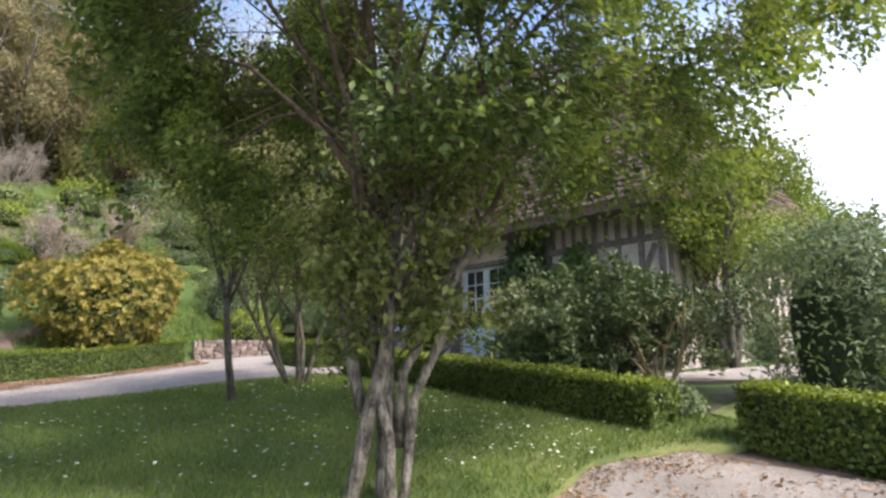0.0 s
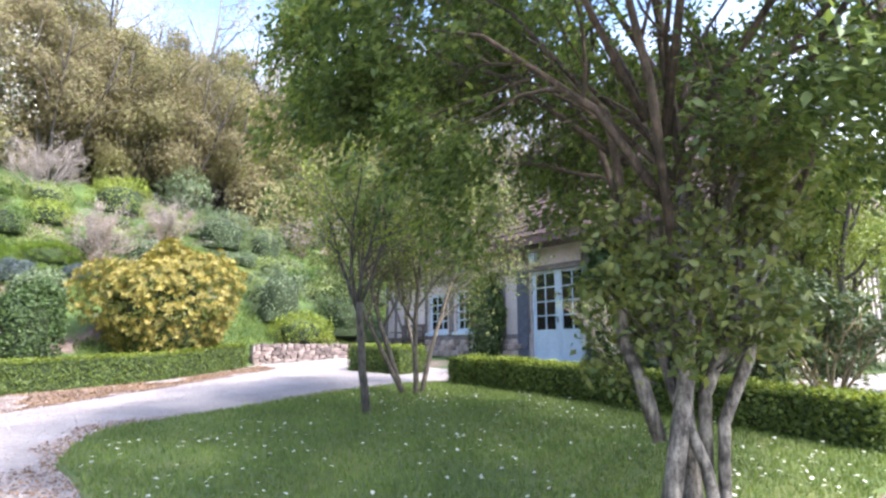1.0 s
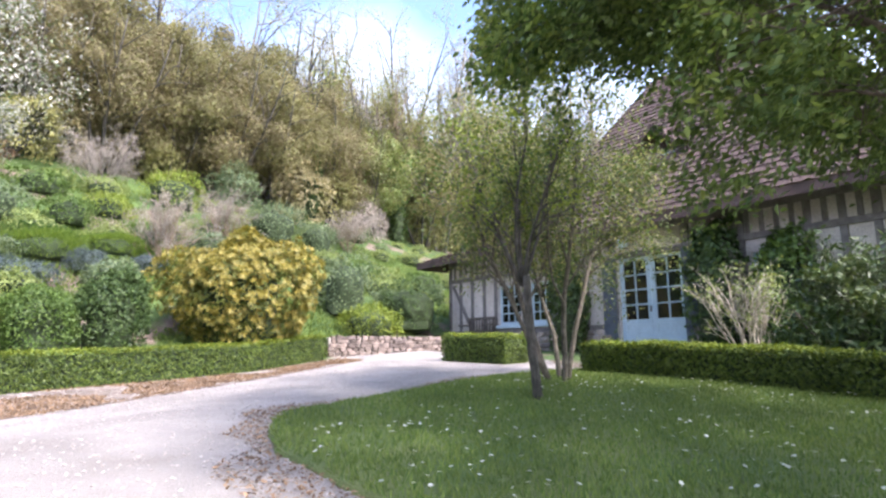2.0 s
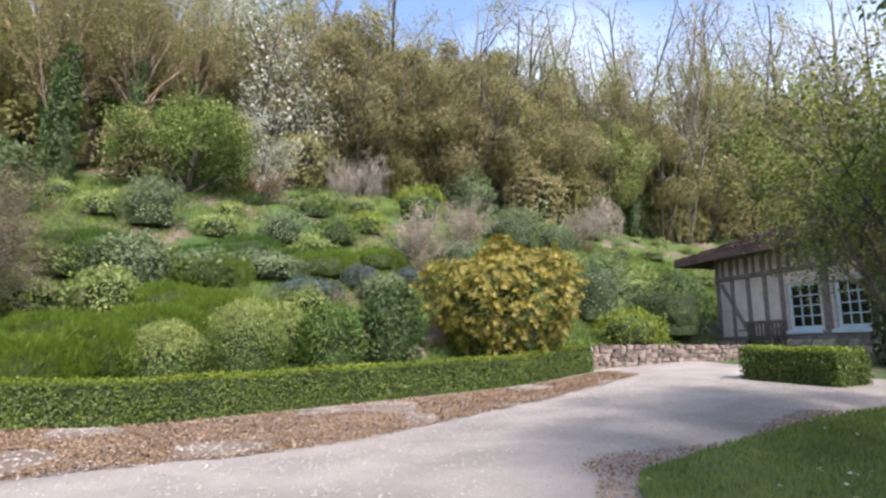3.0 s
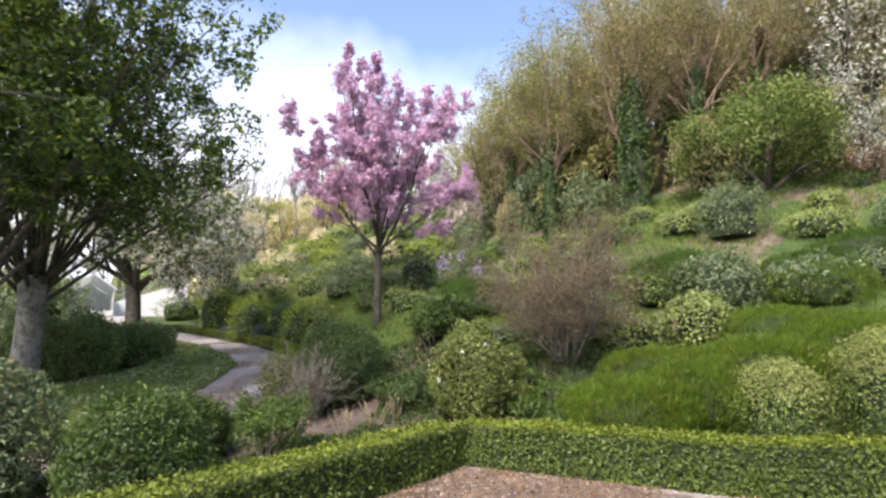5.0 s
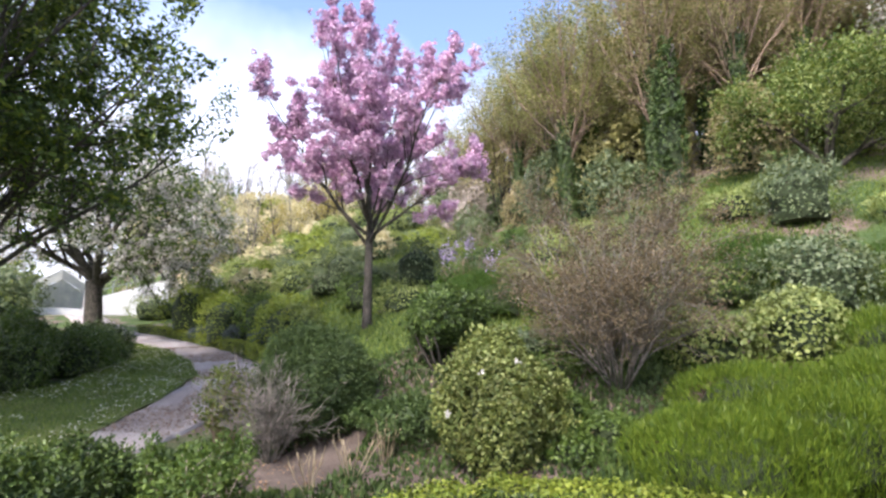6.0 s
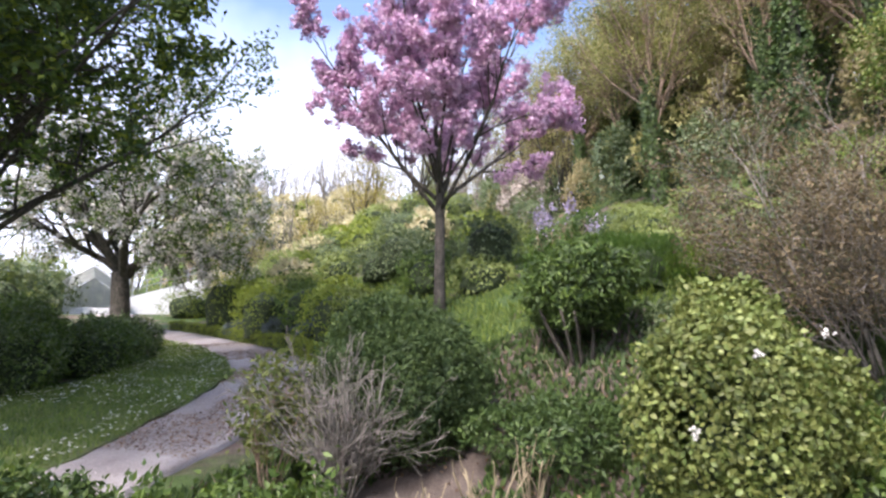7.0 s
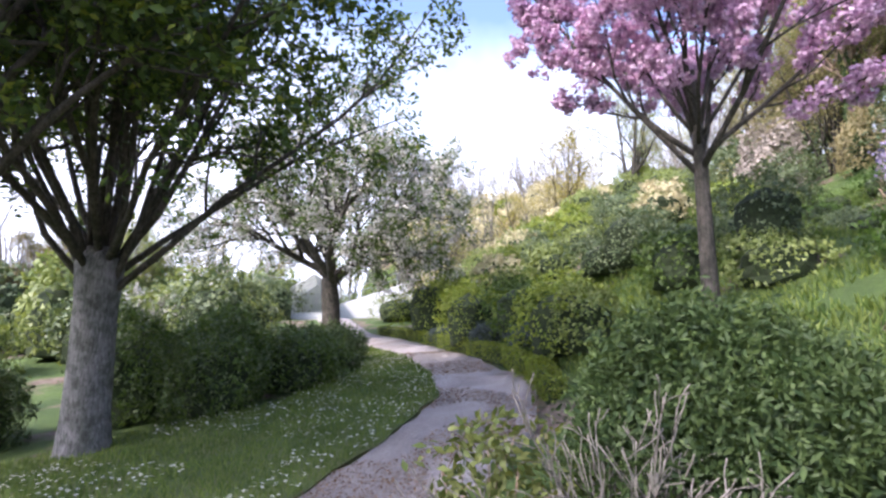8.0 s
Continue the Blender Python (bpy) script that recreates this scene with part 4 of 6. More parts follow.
for x in (0.03, 1.12):
    for y in (0.03, 0.42):
        part("leg", box_mesh("leg", (x, y, 0), (x + 0.06, y + 0.06, 0.42 if y < 0.1 else 0.86), M_BENCH, 0.006), bench)
    part("armrest", box_mesh("armrest", (x - 0.01, 0.0, 0.62), (x + 0.07, 0.42, 0.66), M_BENCH, 0.006), bench)
for k in range(5):
    part("seat_slat", box_mesh("seat_slat", (0, 0.02 + k * 0.085, 0.421), (1.21, 0.09 + k * 0.085, 0.445), M_BENCH, 0.004), bench)
for k in range(9):
    part("back_slat", box_mesh("back_slat", (0.12 + k * 0.115, 0.43, 0.47), (0.17 + k * 0.115, 0.455, 0.80), M_BENCH, 0.004), bench)
part("top_rail", box_mesh("top_rail", (0, 0.425, 0.80), (1.21, 0.475, 0.88), M_BENCH, 0.006), bench)


def lounger(x, y, turn):
    e = thing("sun_lounger", (x, y, height(x, y) + 0.06), "white wooden sun lounger on the side lawn", "lounger", "sun loungers", turn=turn)
    for u in (0.12, 1.3):
        for v in (0.0, 0.58):
            part("leg", box_mesh("leg", (u, v, 0), (u + 0.06, v + 0.05, 0.32), M_WHITE, 0.006), e)
    for v in (0.0, 0.58):
        part("side_rail", box_mesh("side_rail", (0.0, v, 0.321), (1.55, v + 0.05, 0.39), M_WHITE, 0.006), e)
    for k in range(9):
        part("slat", box_mesh("slat", (0.02 + k * 0.11, 0.051, 0.35), (0.10 + k * 0.11, 0.579, 0.375), M_WHITE, 0.004), e)
    back = part("backrest", box_mesh("backrest", (0, 0.04, 0), (0.78, 0.59, 0.035), M_WHITE, 0.008), e)
    back.matrix_local = pose(1.0, 0, 0.40, 0, -48, 0)
    return e


lounger(8.2, 13.2, 160)
lounger(9.1, 13.9, 165)
lounger(10.0, 14.9, 170)

# white glasshouse beyond the path
gh = thing("glasshouse", (-42.0, -15.0, height(-42, -15) - 0.1), "small white glasshouse beyond the garden path", "glasshouse", turn=-62)
part("dwarf_wall", box_mesh("dwarf_wall", (-1.1, 0, 0), (1.1, 4.5, 0.45), M_WHITE), gh)
for x in (-1.08, 1.02):
    for k in range(6):
        part("post", box_mesh("post", (x, 0.0 + k * 0.88, 0.451), (x + 0.06, 0.06 + k * 0.88, 1.6), M_WHITE), gh)
for x in (-0.55, 0.0, 0.5):
    part("post", box_mesh("post", (x, 0.0, 0.451), (x + 0.06, 0.06, 1.6 + 0.7 * (1 - abs(x) / 1.1)), M_WHITE), gh)
part("eaves_rail", box_mesh("eaves_rail", (-1.1, 0.0, 1.6), (-1.02, 4.5, 1.68), M_WHITE), gh)
part("eaves_rail", box_mesh("eaves_rail", (1.02, 0.0, 1.6), (1.1, 4.5, 1.68), M_WHITE), gh)
M_MILK = leaf_mat("whitened_glass", (0.72, 0.75, 0.77), (0.8, 0.82, 0.83), 0.3, 0.5, through_tint=(1.0, 1.0, 1.0))
for sx in (-1, 1):
    pv = [(0, -0.1, 2.42), (sx * 1.2, -0.1, 1.64), (sx * 1.2, 4.6, 1.64), (0, 4.6, 2.42), (0, -0.1, 2.37), (sx * 1.2, -0.1, 1.59), (sx * 1.2, 4.6, 1.59), (0, 4.6, 2.37)]
    part("roof_glazing", mesh_from("roof_glazing", pv, [(0, 1, 2, 3), (7, 6, 5, 4), (0, 4, 5, 1), (1, 5, 6, 2), (2, 6, 7, 3)], M_MILK), gh)
    for k in range(6):
        q0 = [(0, k * 0.9, 2.43), (0, k * 0.9 + 0.05, 2.43), (sx * 1.2, k * 0.9 + 0.05, 1.65), (sx * 1.2, k * 0.9, 1.65)]
        part("roof_bar", mesh_from("roof_bar", q0 + [(x, y, z + 0.04) for x, y, z in q0], [(4, 5, 6, 7), (0, 1, 5, 4), (1, 2, 6, 5), (2, 3, 7, 6), (3, 0, 4, 7)], M_WHITE), gh)
for x, y0, y1 in ((-1.06, 0.06, 4.46), (1.05, 0.06, 4.46)):
    part("side_glazing", box_mesh("side_glazing", (x, y0, 0.46), (x + 0.01, y1, 1.6), M_MILK), gh)
part("front_glazing", mesh_from("front_glazing", [(-1.04, 0.03, 0.46), (1.04, 0.03, 0.46), (1.04, 0.03, 1.62), (0, 0.03, 2.36), (-1.04, 0.03, 1.62)], [(0, 1, 2, 3, 4)], M_MILK), gh)
# white ramp wall with a railing, going uphill behind it
ramp = thing("ramp_wall", (-42.6, -14.2, height(-42.6, -14.2)), "white rendered ramp wall climbing the far bank", "wall", turn=118)
rw = [(0, 0, -0.3), (4.6, 0, -0.3), (4.6, 0, 2.6), (0, 0, 1.0)]
rw += [(x, -0.4, z) for x, _, z in rw]
part("wall_body", mesh_from("wall_body", rw, [(3, 2, 1, 0), (4, 5, 6, 7), (0, 1, 5, 4), (1, 2, 6, 5), (2, 3, 7, 6), (3, 0, 4, 7)], M_WHITE), ramp)
rail = thing("ramp_railing", (-42.6, -14.2, height(-42.6, -14.2)), "thin grey metal railing on the ramp wall", "railing", turn=118)
for k in range(7):
    x = 0.15 + k * 0.7
    part("post", box_mesh("post", (x, -0.22, 1.0 + x * 0.348), (x + 0.05, -0.17, 1.75 + x * 0.348), M_IRON), rail)
for dz in (0.4, 0.74):
    rl = [(0.1, -0.22, 1.03 + dz), (0.1, -0.17, 1.03 + dz), (4.5, -0.17, 2.56 + dz), (4.5, -0.22, 2.56 + dz)]
    part("rail", mesh_from("rail", rl + [(x, y, z + 0.05) for x, y, z in rl], [(0, 3, 2, 1), (4, 5, 6, 7), (0, 1, 5, 4), (1, 2, 6, 5), (2, 3, 7, 6), (3, 0, 4, 7)], M_IRON), rail)

# ---- shrubs of the hillside bed ----
G = "shrubs of the hillside garden"
shrub("shrub", "clipped rounded shrub with pale yellow-green top", -11.85, 8.0, 0.62, 1.08, M_MID, (0.036, 0.02), 14000, group=G, lump=0.1, ragged=0.12, top=M_TIP)
shrub("shrub", "taller rounded shrub with pale yellow-green top", -11.3, 9.05, 0.64, 1.4, M_MID, (0.036, 0.02), 15000, group=G, lump=0.12, ragged=0.12, top=M_TIP)
shrub("shrub", "pale green rounded shrub behind darker ones", -11.45, 10.1, 0.5, 1.05, M_MID, (0.045, 0.03), 5000, group=G, ragged=0.15, top=M_TIP)
shrub("shrub", "dense dark green rounded shrub", -10.6, 10.4, 0.63, 1.3, M_MID, (0.05, 0.035), 7000, group=G, lump=0.14)
shrub("shrub", "dense dark green shrub beside the yellow one", -10.15, 11.5, 0.68, 1.55, M_DARK, (0.06, 0.04), 7000, group=G, lump=0.16)
yel = thing("yellow_shrub", (-8.8, 13.8, height(-8.8, 13.8) - 0.05), "large broad shrub with golden-yellow leaf rosettes", "shrub", G)
yp, yn = blob_points(RNG, 14000, 1.72, 1.62, 2.5, 0.42, 0.0, 0.8, 0.65)
part("foliage", leaves("foliage", yp[:10000] * 0.97, yn[:10000], 0.10, 0.038, M_GOLD_GREEN, RNG), yel)
part("heart", core_mesh("heart", 1.25, 1.2, 2.4, M_INNER_SHADE, RNG), yel, "solid filler inside the shrub, coloured dark as inner shade")
yp, yn = yp[10000:], yn[10000:]
yk = RNG.random(len(yp)) < 0.45 + 0.4 * yp[:, 2] / 2.6
yp, yn, ya = rosettes(RNG, yp[yk] + unit(yn[yk]) * RNG.uniform(0, 0.06, (int(yk.sum()), 1)), yn[yk], 8)
part("golden_growth", leaves("golden_growth", yp, yn, 0.095, 0.033, M_YELLOW, RNG, 0.0, ya * 3, True), yel, "golden-yellow leaf rosettes", "stuff")
shrub("rose_bush", "leafy rose bush with a few white flowers", -13.7, 4.55, 0.62, 1.3, M_ROSE, (0.041, 0.028), 23000, group=G, lump=0.35, accent=(M_PALE, 4500, "young_growth", 0.042), fine=True, foot=0.6, ragged=0.4)
rose_fl = thing("rose_flowers", (-13.7, 4.55, height(-13.7, 4.55) - 0.05), "few white open flowers on the rose bush", "flower")
for k, (dx, dy, dz) in enumerate(((0.76, -0.33, 1.03), (0.80, 0.0, 1.13), (0.68, -0.64, 0.65))):
    pp, pn = np.tile((dx, dy, dz), (14, 1)) + RNG.normal(size=(14, 3)) * 0.012, np.tile((0.8, -0.1, 0.5), (14, 1)) + RNG.normal(size=(14, 3)) * 0.5
    part("flower", leaves("flower", pp, pn, 0.024, 0.022, M_WHITE_BL, RNG), rose_fl)
multi = shrub("shrub", "spreading green shrub on several short stems", -15.8, 4.15, 0.62, 0.8, M_DARK, (0.065, 0.024), 9000, accent=(M_MID, 4000, "young_growth", 0.065, 0.38), group=G, lump=0.35, ragged=0.45, sink=-0.32, fine=True, foot=0.5)
part("branchwork", tubes("branchwork", [branch_line(RNG, (0.1 * math.cos(a), 0.1 * math.sin(a), -0.4), (0.5 * math.cos(a), 0.5 * math.sin(a), 1), 0.7, 0.022, 0.012, 4, 0.1) for a in np.linspace(0, 5.6, 9)], M_BARK_DARK, 5), multi)
shrub("shrub", "large dark green leafy shrub", -15.4, 2.5, 0.8, 1.25, M_SHADY, (0.046, 0.017), 44000, group=G, lump=0.3, accent=(M_SHADY_YOUNG, 16000, "young_growth", 0.044, 0.36), foot=0.7, ragged=0.45)
shrub("shrub", "low spreading green plant in the bed", -14.75, 3.6, 0.65, 0.45, M_DARK, (0.055, 0.02), 7000, group=G, lump=0.3, ragged=0.6)
for x, y, r in ((-14.2, 5.35, 0.4), (-13.75, 5.75, 0.35), (-14.95, 5.45, 0.4), (-13.55, 5.25, 0.3), (-15.4, 5.7, 0.4), (-14.4, 4.85, 0.3)):
    shrub("low_plant", "low leafy green plant on the bed soil", x, y, r, 0.32, M_MID, (0.05, 0.028), 1500, group="low plants of the bed", category="plant", ragged=0.6)
bare_shrub("twiggy_shrub", "tall twiggy shrub with brownish buds", -14.5, 6.2, 1.4, 2.85, M_TWIG_GREY, M_BUD_DARK, 15, 46000, (0.03, 0.017), 0.72, ((10, 0.5, 0.6, 0.1, 0.03), (9, 0.5, 0.6, 0.15, 0.03)), group=G, r0=0.02)
for x, y, r, ry, h, m in ((-12.85, 6.5, 1.1, 0.9, 0.8, M_HEATH), (-12.75, 7.4, 1.0, 0.9, 0.85, M_HEATH), (-12.85, 8.5, 1.1, 1.0, 0.85, M_HEATH), (-12.7, 9.8, 1.05, 1.0, 0.8, M_HEATH), (-13.6, 7.3, 0.9, 0.9, 0.7, M_HEATH), (-13.6, 9.3, 0.9, 0.9, 0.7, M_HEATH),
                          (-15.9, 8.7, 0.7, 0.9, 0.95, M_HEATH_DARK), (-16.6, 9.6, 0.9, 0.9, 0.7, M_HEATH_DARK), (-15.6, 12.7, 1.3, 0.9, 0.6, M_HEATH_DARK), (-14.3, 10.7, 0.9, 0.9, 0.75, M_HEATH), (-15.1, 11.2, 1.0, 0.9, 0.7, M_HEATH_DARK), (-13.7, 13.6, 1.1, 0.9, 0.7, M_HEATH), (-14.5, 14.2, 1.0, 0.9, 0.6, M_HEATH_DARK), (-13.5, 15.7, 0.95, 0.9, 0.6, M_HEATH),
                          (-18.6, 5.2, 0.9, 0.8, 0.6, M_HEATH_DARK), (-17.2, 5.2, 0.8, 0.8, 0.7, M_HEATH_DARK), (-16.8, 6.4, 0.8, 0.8, 0.7, M_HEATH)):
    shrub("heath_mound", "deep green mound of heath on the slope" if m is M_HEATH_DARK else "bright green mound of heath on the slope", x, y, r, h, m, (0.075, 0.010), 20000 if x > -13 else 9000, ry, 0.1, group="heath mounds", category="heath", sink=0.12, ragged=0.2, upright=0.9)
# The M_DARK shrub by the stone wall has shade put into its leaf colour.
LABELS = {M_PALE: "rounded pale green shrub on the slope", M_OLIVE: "loose grey-green shrub on the slope", M_MID: "rounded mid-green shrub on the slope", M_LIME: "bright yellow-green shrub on the slope", M_DARK: "evergreen shrub behind the stone wall, coloured dark for shade", M_BOX_TOP: "clipped yellow-green dome behind the stone wall"}
placed = [(-14.55, 6.15), (-9.0, 13.75), (-18.2, 3.1), (-17.3, 3.2), (-16.7, 3.7), (-18.6, 3.9), (-19.4, 2.92)]
for x, y, r, h, m, n in ((-14.2, 8.4, 0.6, 0.85, M_PALE, 3000), (-14.6, 7.45, 0.65, 0.7, M_PALE, 2600), (-14.8, 9.2, 0.8, 1.15, M_OLIVE, 3500), (-12.55, 11.75, 0.52, 0.5, M_PALE, 2000), (-11.8, 13.6, 0.65, 0.7, M_OLIVE, 2500), (-14.1, 12.15, 0.95, 0.65, M_OLIVE, 3000),
                      (-12.2, 22.8, 1.4, 1.65, M_OLIVE, 3500), (-10.9, 24.1, 1.0, 1.45, M_OLIVE, 2500), (-18.0, 11.6, 0.95, 1.4, M_OLIVE, 3000), (-19.1, 10.85, 0.7, 0.7, M_PALE, 1800), (-18.0, 14.1, 0.5, 0.5, M_PALE, 1500), (-16.8, 12.9, 0.8, 0.7, M_PALE, 2000),
                      (-15.8, 14.3, 0.85, 1.0, M_OLIVE, 2200), (-15.2, 16.0, 0.75, 0.9, M_MID, 2000), (-15.4, 17.8, 0.7, 0.85, M_LIME, 2000), (-15.5, 21.2, 1.3, 1.45, M_LIME, 2800), (-24.1, 2.1, 0.8, 1.3, M_OLIVE, 2200), (-21.5, 2.8, 0.7, 0.9, M_MID, 2000),
                      (-24.9, -1.3, 0.9, 1.5, M_LIME, 2500), (-28.3, -3.3, 1.2, 1.9, M_LIME, 2600), (-21.3, 1.1, 0.9, 1.2, M_LIME, 2500), (-24.5, 1.7, 0.9, 0.8, M_OLIVE, 1800), (-22, 4.1, 0.8, 1.2, M_OLIVE, 1800),
                      (-34.8, -7.0, 1.4, 1.2, M_PALE, 1800), (-29.2, -2.8, 1.0, 1.3, M_PALE, 1800), (-23.8, 0.0, 0.8, 1.2, M_MID, 2200), (-20.9, 1.45, 0.6, 1.0, M_PALE, 2000), (-7.8, 18.2, 1.0, 1.9, M_OLIVE, 2800), (-6.85, 17.5, 1.05, 0.9, M_BOX_TOP, 3000), (-6.0, 19.3, 1.2, 1.6, M_DARK, 3000)):
    shrub("shrub", LABELS[m], x, y, r, h, m, (0.07, 0.04), n, group=G)
    placed.append((x, y))
for x, y, r, h in ((-12.75, 12.05, 0.85, 0.55), (-12.6, 13.75, 0.5, 0.55), (-12.1, 15.3, 0.55, 0.42), (-24.3, -0.75, 0.45, 0.5), (-22.9, 0.3, 0.4, 0.45), (-26.5, -2.3, 0.45, 0.5)):
    shrub("lavender_clump", "low blue-grey lavender clump", x, y, r, h, M_BLUE, (0.08, 0.018), 2200, group="lavender clumps", category="lavender")
    placed.append((x, y))
bare_shrub("bare_shrub", "bare mauve-grey twiggy shrub", -17.1, 19.3, 1.3, 2.4, M_MAUVE, M_MAUVE, 26, 9000, (0.05, 0.02), 0.7, group=G)
for x, y, r, h in ((-12.3, 16.1, 1.0, 2.2), (-12.7, 19.9, 1.0, 2.1), (-10.4, 27.0, 1.2, 2.2)):
    bare_shrub("bare_shrub", "grey-brown twiggy shrub above the yellow one", x, y, r, h, M_TWIG_BROWN, M_MAUVE, 22, 7000, (0.05, 0.02), 0.6, group=G)
bare_shrub("bare_shrub", "low rust-brown twiggy shrub", -18.5, 16.0, 1.0, 1.5, M_TWIG_BROWN, M_RUST, 18, 4200, (0.05, 0.02), 0.7, group=G)
# small lilac with mauve flower heads on the slope
lil = bare_shrub("lilac_bush", "thin lilac bush with pale mauve flower heads", -19.1, 4.9, 0.6, 1.2, M_TWIG_BROWN, M_OLIVE, 8, 700, group=G)
for dx, dy, dz in ((-0.1, -0.2, 1.05), (0.1, 0.1, 1.2), (-0.3, 0.6, 0.9), (0.2, -0.4, 0.95)):
    pp = np.array((dx, dy, dz)) + RNG.normal(size=(90, 3)) * np.array([0.07, 0.07, 0.12])
    part("flower_head", kind="stuff", data=leaves("flower_head", pp, RNG.normal(size=(90, 3)), 0.05, 0.05, M_LILAC, RNG), parent=lil)
# shrubs beside the second hedge and the path
shrub("shrub", "leafy grey-green shrub with a few rusty tips", -11.9, -1.15, 0.75, 1.5, M_OLIVE, (0.06, 0.028), 12000, group=G, lump=0.35, ragged=0.5, accent=(M_RUST, 260, "rusty_tips", 0.04))
shrub("shrub", "wide dark green shrub behind the hedge", -11.9, 0.45, 0.85, 1.1, M_DARK, (0.055, 0.024), 11000, group=G, lump=0.3, ragged=0.5, accent=(M_MID, 6000, "young_growth", 0.05, 0.45))
shrub("shrub", "low dark shrub at the path's edge", -13.3, 0.5, 0.62, 0.8, M_DARK, (0.05, 0.025), 9000, group=G, lump=0.35, ragged=0.45, accent=(M_MID, 4000, "young_growth", 0.05, 0.45))
lg = bare_shrub("shrub", "small shrub with broad light green leaves", -12.95, 1.7, 0.5, 1.15, M_TWIG, M_MID, 18, 5200, (0.052, 0.024), 0.6, ((3, 0.4, 0.5, 0.3, 0.05),), group=G, r0=0.010)
lg2 = bare_shrub("shrub", "upright shrub with broad light green leaves", -15.05, 1.38, 0.45, 1.3, M_TWIG_BROWN, M_ROSE, 14, 2200, (0.062, 0.03), 0.4, ((3, 0.4, 0.5, 0.3, 0.05),), group=G, r0=0.010)
bare_shrub("dead_shrub", "leafless grey twiggy shrub", -14.8, 2.0, 0.55, 1.32, M_TWIG_GREY, M_TWIG_GREY, 24, 0, spread=0.5, spec=((9, 0.5, 0.6, 0.2, 0.03), (6, 0.5, 0.55, 0.2, 0.0)), group=G, r0=0.0095, split=True)
for x, y in ((-14.1, 3.0), (-14.3, 3.35), (-13.8, 2.6)):
    bare_shrub("dry_plant", "dead straw-coloured upright stalks", x, y, 0.2, 0.7, M_STRAW, M_STRAW, 8, 0, spread=0.45, spec=((2, 0.4, 0.4, 0.4, 0.05),), group="dry plants", r0=0.005)
for x, y, r, h, n in ((-19.6, -5.3, 0.9, 1.55, 4500), (-19.95, -3.95, 0.8, 1.35, 4500), (-20.9, -4.7, 0.9, 1.5, 4500), (-21.7, -3.75, 0.9, 1.05, 4500), (-23.6, -4.2, 1.0, 0.9, 3500), (-18.2, -6.6, 0.9, 1.2, 3500), (-16.6, -6.8, 0.9, 1.2, 3500), (-25.4, -5.2, 0.9, 0.8, 3000)):
    shrub("shrub", "dark green shrub in the bed beside the path", x, y, r, h, M_MID if n == 4500 else M_DARK, (0.08, 0.03), int(n * 1.3), group=G, lump=0.4, ragged=0.5, accent=(M_OLIVE, n // 2, "young_growth", 0.075, 0.4))
# beside the house
bare_shrub("shrub", "tall arching evergreen shrub on bare stems by the house", 2.0, 9.3, 1.8, 2.1, M_BARK_DARK, M_EVER, 20, 15000, (0.10, 0.036), 0.85, ((6, 0.45, 0.6, 0.35, -0.02), (5, 0.5, 0.6, 0.2, -0.08)), group=G, r0=0.03)
bare_shrub("arching_stems", "pale bare branching stems under the evergreen crown", 2.45, 8.3, 0.5, 1.6, M_TWIG_GOLD, M_EVER, 10, 1800, (0.09, 0.032), 0.6, ((4, 0.45, 0.5, 0.35, 0.05), (3, 0.5, 0.5, 0.2, 0.05)), group=G, split=True, r0=0.028)
bare_shrub("arching_stems", "dark branching stems under the evergreen crown", 1.3, 9.6, 0.7, 1.5, M_BARK_DARK, M_DARK, 9, 400, (0.08, 0.03), 0.6, ((3, 0.45, 0.5, 0.35, 0.05),), group=G, split=True, r0=0.035)
shrub("shrub", "low leafy evergreen plants under the arching shrub", 1.3, 9.2, 1.0, 0.9, M_DARK, (0.11, 0.04), 3500, group=G, lump=0.35)
for x, y in ((4.7, 12.9), (6.2, 14.6), (8.4, 16.2), (10.6, 17.0)):
    shrub("shrub", "low grey-green shrub beyond the side path", x, y, 0.9, 1.3, M_OLIVE, (0.08, 0.04), 3000, group=G, lump=0.35)
shrub("shrub", "grey-green plant at the hedge's end", 2.2, 7.2, 0.36, 0.4, M_OLIVE, (0.06, 0.025), 2200, group=G, lump=0.35)
shrub("shrub", "large grey-green olive-like shrub", 4.4, 7.6, 1.15, 2.1, M_OLIVE, (0.08, 0.026), 12000, group=G, lump=0.35)
bare_shrub("climbing_rose", "pale bare rose stems with a few leaves by the wall", 0.9, 11.6, 0.7, 1.9, M_TWIG, M_PALE, 16, 900, (0.06, 0.035), 0.6, group=G, split=True)
for u, h, m in ((-1.25, 2.3, M_DARK), (2.4, 2.9, M_DARK), (3.7, 2.5, M_MID)):
    c = HO + HU * u - HV * 0.35
    shrub("climber", "dark leafy climber growing up the house wall", c.x, c.y, 0.55, h, m, (0.10, 0.06), 3500, group="climbers on the house", category="climber", lump=0.35)

# ---- trees ----
def limb(*pts):
    """A hand-laid stem: (x, y, z, radius) points."""
    return [(Vector(p[:3]), p[3]) for p in pts]


